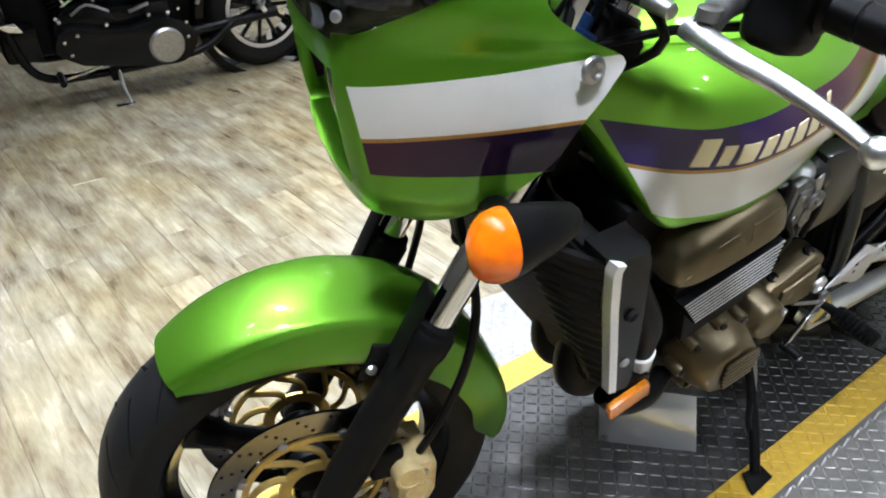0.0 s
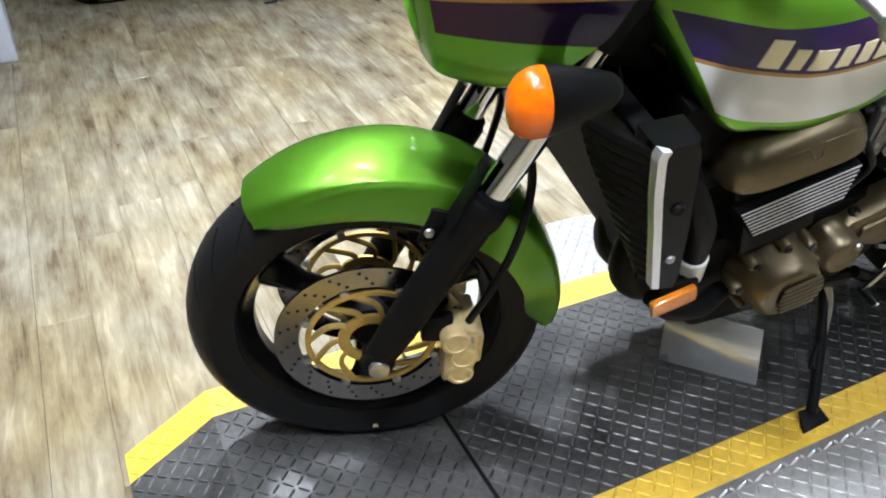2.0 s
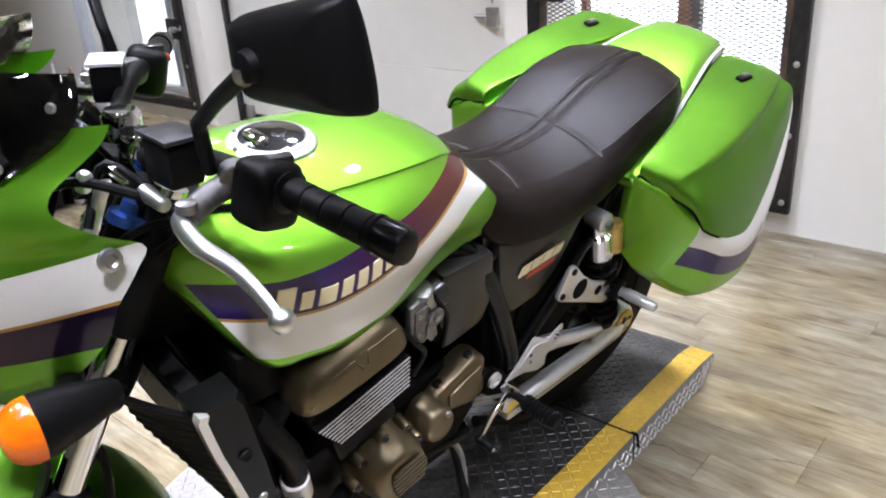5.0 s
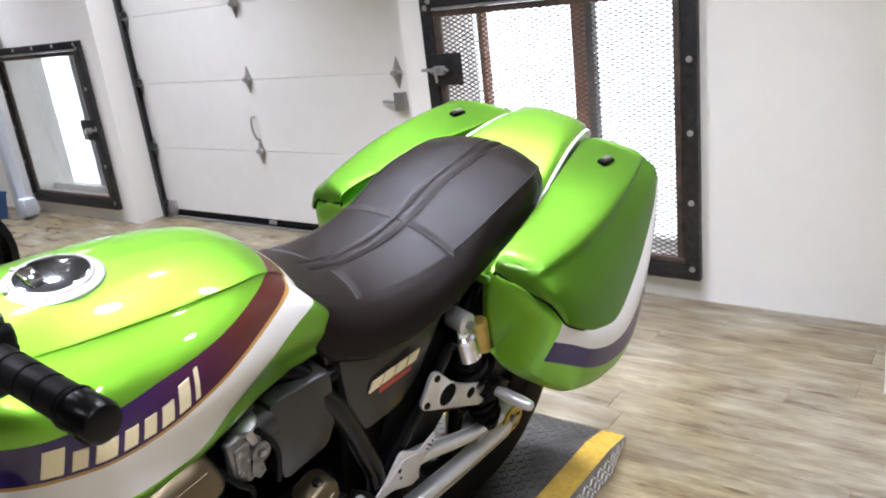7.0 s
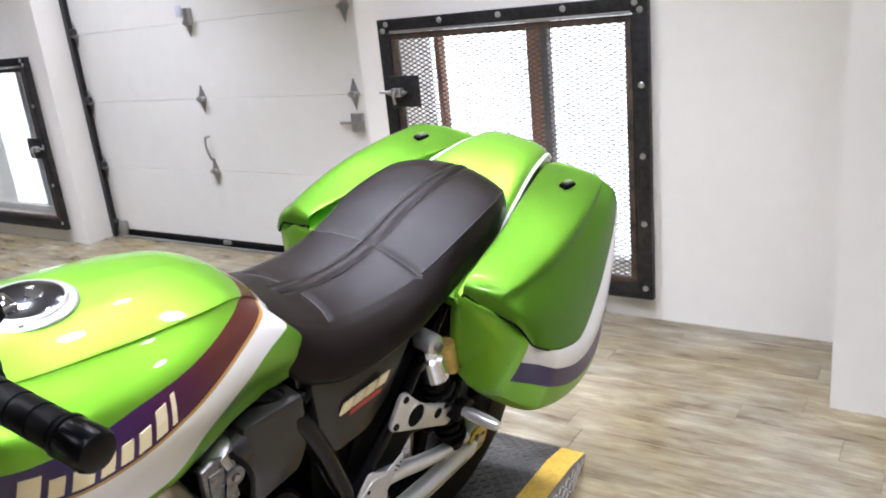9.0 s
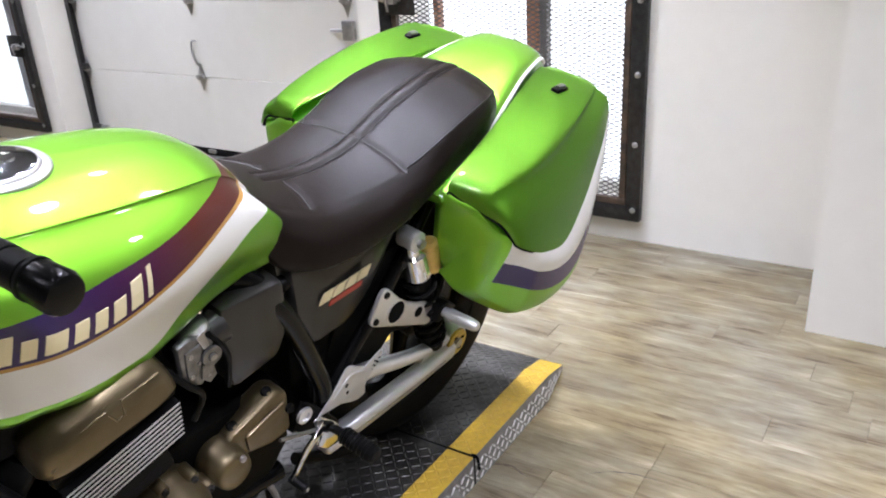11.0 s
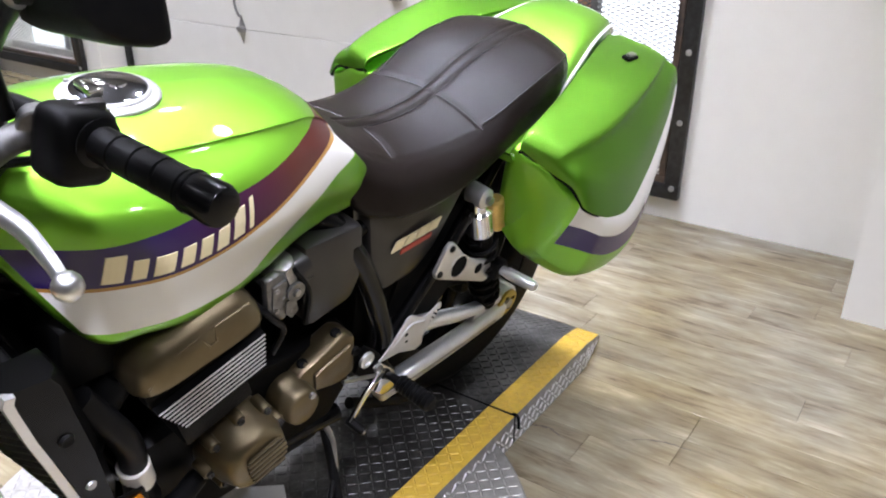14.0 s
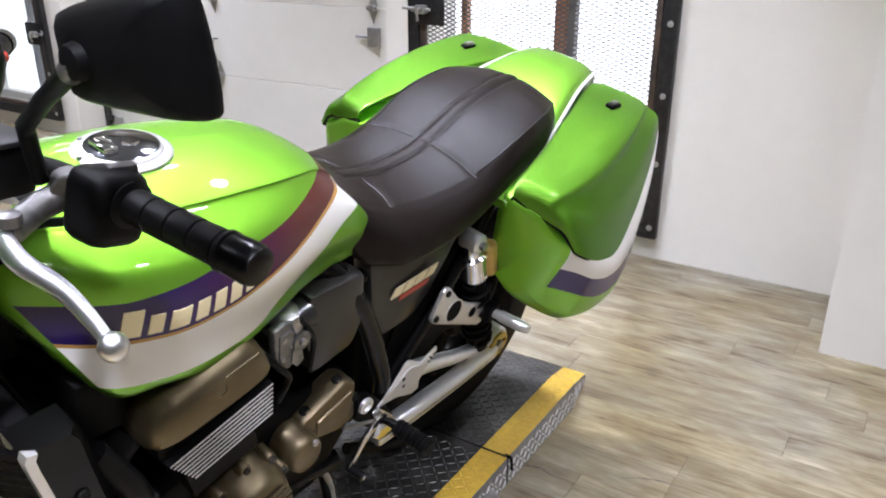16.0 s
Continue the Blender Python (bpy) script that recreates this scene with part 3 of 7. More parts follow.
def deck_section(name, x0, x1, parent):
    """One plate of the deck: black field, yellow margins, bare edges."""
    g = 0.004
    xs = [x0 + g] + [k for k in (-XB, XB) if x0 < k < x1] + [x1 - g]
    body = ringloft([[(x, -HW + taper(x), 0.0), (x, HW - taper(x), 0.0), (x, HW - taper(x), deck_z(x) - 0.0015), (x, -HW + taper(x), deck_z(x) - 0.0015)] for x in xs])
    sec = part(name, body, PLATE, parent, "tread plate section with bare metal edges", smooth=0)
    inner = HW - STRIPE
    fld = bmesh.new()
    sheet(fld, xs, -inner, inner, 0.001)
    part("black_field", fld, BLACKPLATE, sec, "black painted tread plate", smooth=0)
    for s in (-1, 1):
        st = bmesh.new()
        sheet(st, xs, min(s * inner, s * HW), max(s * inner, s * HW), 0.001)
        part("yellow_stripe", st, YELLOWPLATE, sec, "worn yellow safety stripe", smooth=0)
    # tread on the upright sides, its colour lightened against their shade
    for s in (-1, 1):
        vs, fs = lugs((x0 + 0.012, x1 - 0.01, 0.012, TOP - 0.008), lambda x: 0.0, lambda x, y: y < deck_z(x) - 0.012, 0.0034)
        me = bpy.data.meshes.new("side_tread")
        me.from_pydata([(x, s * (HW - taper(x) + z - 0.0011), y) for x, y, z in vs], [], fs if s < 0 else [f[::-1] for f in fs])
        me.materials.append(SIDETREAD)
        o = new("side_tread", me)
        o.parent = sec
        o["kind"] = "stuff"
    return sec


def lugs(cells, z_of, inside, h=0.0021):
    """Raised tread bars, alternating by forty-five degrees."""
    p, L, w = 0.0218, 0.0122, 0.0027
    vs, fs = [], []
    x0, x1, y0, y1 = cells
    nx, ny = int((x1 - x0) / p), int((y1 - y0) / p)
    for i in range(nx + 1):
        for j in range(ny + 1):
            x, y = x0 + i * p, y0 + j * p
            if not inside(x, y):
                continue
            a = radians(45 if (i + j) % 2 else -45)
            c, s = math.cos(a), math.sin(a)
            k = len(vs)
            for u, v, t in ((-L, 0, 0), (-L * 0.5, w, 0), (L * 0.5, w, 0), (L, 0, 0), (L * 0.5, -w, 0), (-L * 0.5, -w, 0), (-L * 0.6, 0, 1), (L * 0.6, 0, 1)):
                X, Y = x + u * c - v * s, y + u * s + v * c
                vs.append((X, Y, z_of(X) + 0.0011 + h * t))
            fs += [(k, k + 6, k + 1), (k + 1, k + 6, k + 7, k + 2), (k + 2, k + 7, k + 3), (k + 3, k + 7, k + 4), (k + 4, k + 7, k + 6, k + 5), (k + 5, k + 6, k)]
    return vs, [f[::-1] for f in fs]


def lug_part(name, data, mat, parent):
    me = bpy.data.meshes.new(name)
    me.from_pydata(data[0], [], data[1])
    me.materials.append(mat)
    ob = new(name, me)
    ob.parent = parent
    ob["kind"] = "stuff"
    return ob


stand = thing("display_turntable", "low steel tread plate turntable with black deck and yellow edges", "display stand", STAGE)
disc_r = 0.608
base = part("turntable_disc", lathe((0, 0, 0), (0, 0, 1), [(0, disc_r), (0.042, disc_r), (0.046, disc_r - 0.004)], 96), PLATE, stand, "round bare tread plate disc", smooth=30)
lug_part("disc_tread", lugs((-disc_r, disc_r, -disc_r, disc_r), lambda x: 0.045, lambda x, y: HW + 0.015 < abs(y) and math.hypot(x, y) < disc_r - 0.015), PLATE, base)
for nm, a, b in (("front_ramp", XFE, XF), ("deck", XF, XR), ("rear_ramp", XR, XRE)):
    sec = deck_section(nm, a, b, stand)
    inn = HW - STRIPE
    lug_part("black_tread", lugs((a + 0.016, b - 0.012, -inn + 0.010, inn - 0.008), deck_z, lambda x, y: abs(y) < inn - taper(x) - 0.008), LUGSTEEL, sec)
    lug_part("yellow_tread", lugs((a + 0.016, b - 0.012, -HW, HW), deck_z, lambda x, y: inn + 0.010 < abs(y) + taper(x) < HW - 0.011), YELLOWPLATE, sec)
# black strips paint the dark of the hinge gaps, across and down the side
for x in (XF, XR):
    gap = part("hinge_gap", box(x - 0.0042, x + 0.0042, -HW, HW, 0.002, TOP + 0.0015, 0.001, 1), SEALSHADE, stand, "black strip painting the dark hinge gap")
    part("gap_side_strip", tube([(x + 0.002, -HW + 0.01, TOP + 0.002), (x + 0.004, -HW - 0.006, TOP - 0.002), (x + 0.006, -HW - 0.009, TOP - 0.03), (x + 0.004, -HW - 0.010, 0.047)], 0.0042, 6, 4), SEALSHADE, gap)


def steel_block():
    """The polished steel plate that stands under the engine."""
    d = thing("steel_plate", "polished bare steel plate standing on the deck under the engine", "metal plate", pose(0.654, -0.088, 0.0872, 0, 0, -42.3))
    part("face", slab([(0, 0, 0), (0.196, 0, 0), (0.182, 0.028, 0.120), (-0.008, 0.031, 0.122)], (0, 1, -0.24), 0.004, 0.0012), MIRRORSTEEL, d, smooth=30)
    for x in (0.02, 0.17):
        part("back_leg", slab([(x, 0.005, 0.0), (x, 0.08, 0.0), (x, 0.033, 0.088)], (1, 0, 0), 0.005, 0.001), STEEL, d)
    part("screw", lathe((0.012, 0.0, 0.012), (0, -1, 0), [(0, 0.007), (0.004, 0.006)], 12), STEEL, d)


steel_block()


# ------------------------------------------------------------ the green motorcycle
bike = thing("motorcycle", "lime green street motorcycle with white and purple stripes and hard saddlebags", "motorcycle", BIKE)
AX = Vector((math.sin(radians(25)), 0, math.cos(radians(25))))
STEER = Matrix.Translation((-0.104, 0, 0)) @ Matrix.Rotation(radians(-13.5), 4, AX) @ Matrix.Translation((0.104, 0, 0))


def bp(name, bm, mat, label="", parent=None, smooth=40, steer=False):
    return part(name, bm, mat, parent or bike, label, smooth, STEER if steer else None)


# ---- wheels
def wheel(cx, cz, r, width, rim_r, name, label, steer):
    """A tyre with grooves, a dark three-spoke cast rim and a hub."""
    o = Vector((cx, 0, cz))
    h = width / 2
    holder = None
    prof = []
    for i in range(-8, 9):
        a = i / 8
        prof.append((h * math.sin(a * math.pi / 2) * 0.98, r - (r - rim_r) * 0.52 * (1 - math.cos(a * math.pi / 2)) ** 1.15))
    prof = [(-h * 0.80, rim_r)] + prof + [(h * 0.80, rim_r)] + [(0, rim_r - 0.004)]
    tyre = bp("tyre", lathe_loop(o, (0, 1, 0), prof, 96), RUBBER, label, steer=steer)
    # black strips on the tread stand in for the shaded grooves
    gr = bmesh.new()
    for k in range(26):
        for s in (-1, 1):
            a0 = 2 * math.pi * (k + (0.5 if s > 0 else 0)) / 26
            pts = []
            for q in range(7):
                f = 0.10 + 0.72 * q / 6
                rr = r - (r - rim_r) * 0.52 * (1 - math.cos(f * math.pi / 2)) ** 1.15 + 0.0008
                a = a0 + 0.20 * f * f + 0.10 * f
                pts.append((cx + math.cos(a) * rr, s * h * math.sin(f * math.pi / 2) * 0.985, cz + math.sin(a) * rr))
            wv = 0.020
            va = [gr.verts.new(p) for p in pts]
            vb = []
            for q, p in enumerate(pts):
                a = math.atan2(p[2] - cz, p[0] - cx) + wv * (1 - q / 7) + 0.003
                rr = math.hypot(p[2] - cz, p[0] - cx)
                vb.append(gr.verts.new((cx + math.cos(a) * rr, p[1], cz + math.sin(a) * rr)))
            for q in range(6):
                gr.faces.new((va[q], va[q + 1], vb[q + 1], vb[q]))
    part("tread_groove", gr, SEALSHADE, tyre, "black strips for the tread grooves", m=STEER if steer else None)
    rim = bp(name, lathe_loop(o, (0, 1, 0), [(-h * 0.78, rim_r + 0.008), (-h * 0.70, rim_r - 0.006), (-h * 0.5, rim_r - 0.014), (-h * 0.2, rim_r - 0.030), (h * 0.2, rim_r - 0.030), (h * 0.5, rim_r - 0.014), (h * 0.70, rim_r - 0.006), (h * 0.78, rim_r + 0.008), (0, rim_r - 0.012)], 96), GLOSSBLACK, "dark cast three-spoke rim", steer=steer)
    for k in range(3):
        a = 2 * math.pi * k / 3 + 0.5
        u, v = Vector((math.cos(a), 0, math.sin(a))), Vector((-math.sin(a), 0, math.cos(a)))
        rings = []
        for q, (rad, w, t) in enumerate(((0.03, 0.030, 0.030), (0.07, 0.024, 0.024), (0.13, 0.021, 0.018), (rim_r - 0.022, 0.034, 0.022))):
            c = o + u * rad
            rings.append([c + v * (w * math.cos(b)) + Vector((0, t * math.sin(b), 0)) for b in (2 * math.pi * i / 12 for i in range(12))])
        part("spoke", ringloft(rings), GLOSSBLACK, rim, m=STEER if steer else None)
    part("hub", lathe(o - Vector((0, 0.055, 0)), (0, 1, 0), [(0, 0.03), (0.01, 0.04), (0.10, 0.04), (0.11, 0.03)], 24), MATTBLACK, rim, m=STEER if steer else None)
    return tyre


FW = (0.041, 0.328)
wheel(FW[0], FW[1], 0.294, 0.122, 0.218, "front_rim", "black front tyre with curved tread grooves", True)
bp("valve_cap", cyl((FW[0] + 0.01, -0.056, FW[1] - 0.252), (FW[0] + 0.01, -0.060, FW[1] - 0.253), 0.006, seg=10), BADGE, "pale tyre marker", steer=True)
RW = (1.462, 0.360)
wheel(RW[0], RW[1], 0.325, 0.18, 0.218, "rear_rim", "wide black rear tyre", False)


def brake_disc(y, s):
    """A drilled floating disc on a gold carrier with open windows."""
    o = Vector((FW[0], y, FW[1]))
    d = bp("brake_disc", ring(o, (0, 1, 0), 0.116, 0.155, 0.005, 72), DISCSTEEL, "drilled steel brake disc", steer=True)
    car = ring(o, (0, 1, 0), 0.098, 0.107, 0.005, 48)
    part("carrier_ring", car, GOLD, d, "gold brake disc carrier", m=STEER)
    part("carrier_hub", ring(o, (0, 1, 0), 0.036, 0.054, 0.006, 32), GOLD, d, "gold brake disc hub", m=STEER)
    for k in range(10):
        a = 2 * math.pi * k / 10
        arm = [(0.048, a), (0.064, a + 0.10), (0.080, a + 0.30), (0.100, a + 0.46 if k % 2 else a + 0.62)]
        part("carrier_arm", tube([o + Vector((math.cos(b), 0, math.sin(b))) * r for r, b in arm], 0.0052, 6, 4, flat=0.8), GOLD, d, m=STEER)
    for k in range(8):
        a = 2 * math.pi * (k + 0.5) / 8
        c = o + Vector((math.cos(a), 0, math.sin(a))) * 0.112
        part("rivet", cyl(c - Vector((0, 0.006, 0)), c + Vector((0, 0.006, 0)), 0.007, seg=10, bevel=0.001), STEEL, d, m=STEER)
    # black dots stand in for the shade inside the drillings
    hol = bmesh.new()
    for k in range(20):
        for q in range(3):
            a = 2 * math.pi * (k + q * 0.22) / 20
            c = o + Vector((math.cos(a), 0, math.sin(a))) * (0.124 + q * 0.011)
            cyl(c - Vector((0, 0.0030, 0)), c + Vector((0, 0.0030, 0)), 0.0026, seg=8, bm=hol)
    part("drilling", hol, SEALSHADE, d, "black dots for small drilled holes", m=STEER)["kind"] = "stuff"


for y in (-0.070, 0.070):
    brake_disc(y, 1 if y > 0 else -1)

# ---- fork
for s in (-1, 1):
    y = s * 0.103
    foot = Vector((FW[0] + 0.008, y, FW[1] - 0.012))
    top = foot + AX * 0.37 + Vector((0.006, 0, 0))
    leg = lathe(foot - AX * 0.028, AX, [(0, 0.014), (0.008, 0.024), (0.06, 0.026), (0.10, 0.029), (0.33, 0.030), (0.345, 0.034), (0.372, 0.034), (0.378, 0.030)], 24)
    lower = bp("fork_lower", leg, MATTBLACK, "matt black fork leg", steer=True)
    part("axle_clamp", lathe(foot - Vector((0, 0.020, 0)), (0, 1, 0), [(0, 0.022), (0.004, 0.026), (0.036, 0.026), (0.04, 0.022)], 20), MATTBLACK, lower, m=STEER)
    part("axle_cap", lathe(foot + Vector((0, s * 0.030, 0)), (0, -s, 0), [(0, 0.007), (0.001, 0.016), (0.014, 0.017)], 20), STEEL, lower, "bare steel axle end", m=STEER)
    part("dust_seal", lathe(foot + AX * 0.345, AX, [(0, 0.031), (0.012, 0.030), (0.016, 0.023)], 20), SEALSHADE, lower, m=STEER)
    bp("fork_tube", cyl(foot + AX * 0.34, foot + AX * 0.80, 0.0215, seg=24), CHROME, "chrome fork tube", steer=True)
    part("fork_guard", slab([foot + AX * 0.30 + Vector((-0.030, s * 0.018, 0)), foot + AX * 0.30 + Vector((-0.030, -s * 0.018, 0)), foot + AX * 0.42 + Vector((-0.036, -s * 0.016, 0)), foot + AX * 0.42 + Vector((-0.036, s * 0.016, 0))], (-1, 0, 0), 0.006, 0.002), MATTBLACK, lower, m=STEER)
    # caliper behind the leg
    c0 = Vector((FW[0], s * 0.078, FW[1]))
    cal = bmesh.new()
    for dx, dz, rr in ((0.128, 0.036, 0.026), (0.142, 0.000, 0.025), (0.140, -0.038, 0.024)):
        lathe(c0 + Vector((dx, s * 0.050, dz)), (0, -s, 0), [(0.002, rr * 0.40), (0.002, rr * 0.62), (0, rr * 0.66), (0, rr * 0.84), (0.003, rr * 0.92), (0.012, rr * 0.94), (0.10, rr), (0.104, rr * 0.8)], 20, cal)
    box(0.112 + FW[0], 0.163 + FW[0], min(s * 0.035, s * 0.121), max(s * 0.035, s * 0.121), FW[1] - 0.058, FW[1] + 0.058, 0.005, bm=cal)
    box(0.128 + FW[0], 0.176 + FW[0], min(s * 0.050, s * 0.108), max(s * 0.050, s * 0.108), FW[1] - 0.030, FW[1] + 0.034, 0.004, bm=cal)
    caliper = bp("brake_caliper", cal, TAN, "tan painted six-piston brake caliper", steer=True)
    part("bracket", box(0.075 + FW[0], 0.125 + FW[0], min(s * 0.085, s * 0.105), max(s * 0.085, s * 0.105), FW[1] + 0.02, FW[1] + 0.075, 0.006), MATTBLACK, caliper, m=STEER)
    for dz in (-0.04, 0.04):
        part("banjo_bolt", cyl((0.15 + FW[0], s * 0.118, FW[1] + dz), (0.15 + FW[0], s * 0.126, FW[1] + dz), 0.007, seg=6), STEEL, caliper, m=STEER)
    bp("brake_hose", tube([(0.19, s * 0.10, FW[1] + 0.06), (0.215, s * 0.115, 0.47), (0.24, s * 0.12, 0.57), (0.25, s * 0.11, 0.66), (0.235, s * 0.09, 0.74), (0.22, s * 0.05, 0.84)], 0.0065, 8), BLACK, "black brake hose", steer=True)

for z, w in ((0.795, 0.024), (1.005, 0.018)):
    c = Vector((FW[0] + 0.008, 0, FW[1] - 0.012)) + AX * ((z - FW[1]) / AX.z)
    bp("triple_clamp", tube([c + Vector((0.0, -0.13, 0)), c + Vector((0.035, -0.06, 0)), c + Vector((0.045, 0, 0)), c + Vector((0.035, 0.06, 0)), c + Vector((0, 0.13, 0))], 0.036, 12, 5, flat=0.6), MATTBLACK, "black triple clamp", steer=True)

# ---- front mudguard: a shell over the wheel
def fender():
    rings = []
    n, k = 48, 33
    for i in range(n + 1):
        f = i / n
        a = radians(126 - f * 128)        # from front to rear over the top
        R = 0.315 + 0.012 * math.sin(f * math.pi) + 0.010 * max(0, f - 0.7)
        w = interp([(0, 0.060), (0.06, 0.069), (0.25, 0.078), (0.6, 0.078), (0.85, 0.072), (1.0, 0.050)], f)[0]
        crease = interp([(0, 0.026), (0.15, 0.020), (0.35, 0.013), (0.6, 0.010), (1.0, 0.012)], f)[0]
        drop = interp([(0, 0.004), (0.05, 0.022), (0.15, 0.040), (0.45, 0.062), (0.58, 0.068), (0.66, 0.062), (0.8, 0.055), (0.95, 0.042), (1.0, 0.015)], f)[0]
        row = []
        for j in range(k):
            t = -1 + 2 * j / (k - 1)
            s = 1 if t > 0 else -1
            u = abs(t)
            if u < 0.56:
                q = u / 0.56
                y, d = w * 0.93 * math.sin(q * math.pi / 2) ** 0.92, crease * (1 - math.cos(q * math.pi / 2))
            elif u < 0.66:
                q = (u - 0.56) / 0.10
                y, d = w * (0.93 + 0.05 * q), crease + 0.003 * q
            elif u < 0.88:
                q = (u - 0.66) / 0.22
                y, d = w * (0.98 + 0.09 * q), crease + 0.003 + drop * 0.68 * q
            else:
                q = (u - 0.88) / 0.12
                y, d = w * (1.07 - 0.03 * q), crease + 0.003 + drop * (0.68 + 0.32 * q)
            row.append((FW[0] + math.cos(a) * (R - d), s * y, FW[1] + math.sin(a) * (R - d)))
        rings.append(row)
    bm = ringloft(rings, closed=False, cap=False)
    bmesh.ops.solidify(bm, geom=bm.faces[:], thickness=0.004)
    return bm


mud = bp("front_mudguard", fender(), GREEN, "glossy lime green front mudguard", steer=True)
for s in (-1, 1):
    bk = slab([(FW[0] + 0.062, s * 0.077, FW[1] + 0.214), (FW[0] + 0.118, s * 0.077, FW[1] + 0.224), (FW[0] + 0.135, s * 0.077, FW[1] + 0.26), (FW[0] + 0.08, s * 0.077, FW[1] + 0.275)], (0, s, 0), 0.012, 0.003)
    mb = part("bracket", bk, MATTBLACK, mud, m=STEER)
    for dx, dz in ((FW[0] + 0.078, FW[1] + 0.234), (FW[0] + 0.108, FW[1] + 0.247)):
        part("screw", lathe((dx, s * 0.089, dz), (0, s, 0), [(0, 0.008), (0.005, 0.006)], 10), STEEL, mud, m=STEER)

# ---- tank
TANK = [  # x, top, shoulder y, shoulder z, side y, side z, belly y, belly z
    (0.338, 0.955, 0.040, 0.950, 0.078, 0.932, 0.066, 0.915),
    (0.360, 0.990, 0.062, 0.980, 0.104, 0.922, 0.104, 0.888),
    (0.400, 1.006, 0.085, 0.992, 0.150, 0.905, 0.160, 0.825),
    (0.430, 1.012, 0.100, 0.995, 0.178, 0.895, 0.186, 0.788),
    (0.500, 1.018, 0.120, 0.995, 0.208, 0.890, 0.204, 0.775),
    (0.600, 1.020, 0.130, 0.992, 0.220, 0.890, 0.204, 0.768),
    (0.700, 1.015, 0.128, 0.988, 0.212, 0.892, 0.186, 0.785),
    (0.780, 1.004, 0.118, 0.982, 0.190, 0.892, 0.165, 0.800),
    (0.830, 0.992, 0.105, 0.974, 0.174, 0.885, 0.155, 0.803),
    (0.880, 0.965, 0.090, 0.948, 0.162, 0.872, 0.148, 0.804),
    (0.920, 0.920, 0.075, 0.905, 0.153, 0.855, 0.142, 0.806),
    (0.950, 0.870, 0.060, 0.862, 0.140, 0.840, 0.132, 0.812)]


def tank_ring(x, n=9):
    zt, ys, zs, yw, zw, yb, zb = interp(TANK, x)
    k = min(1.0, max(0.0, (x - 0.46) / 0.14)) * min(1.0, max(0.0, (0.90 - x) / 0.05)) * 0.65     # how sharp the shoulder crease is
    P = spline([(0, zt, 0), (ys * 0.55, zt - (zt - zs) * 0.22, 0), (ys * (1 - 0.01 * k), zs + 0.003 * k, 0), (ys + 0.004 * k + (1 - k) * 0.012, zs - 0.004 * k - (1 - k) * 0.008, 0), (yw * 0.93 - 0.014 * k, (zs + zw) / 2 + 0.012 - 0.006 * k, 0), (yw, zw, 0), (yb + (yw - yb) * 0.35, (zw + zb) / 2 - 0.006, 0), (yb * 0.99, zb + 0.006, 0), (yb * 0.80, zb - 0.002, 0), (0, zb, 0)], n)
    right = [(x, p.x, p.y) for p in P]
    left = [(x, -p.x, p.y) for p in P[1:-1]]
    return right + left[::-1]


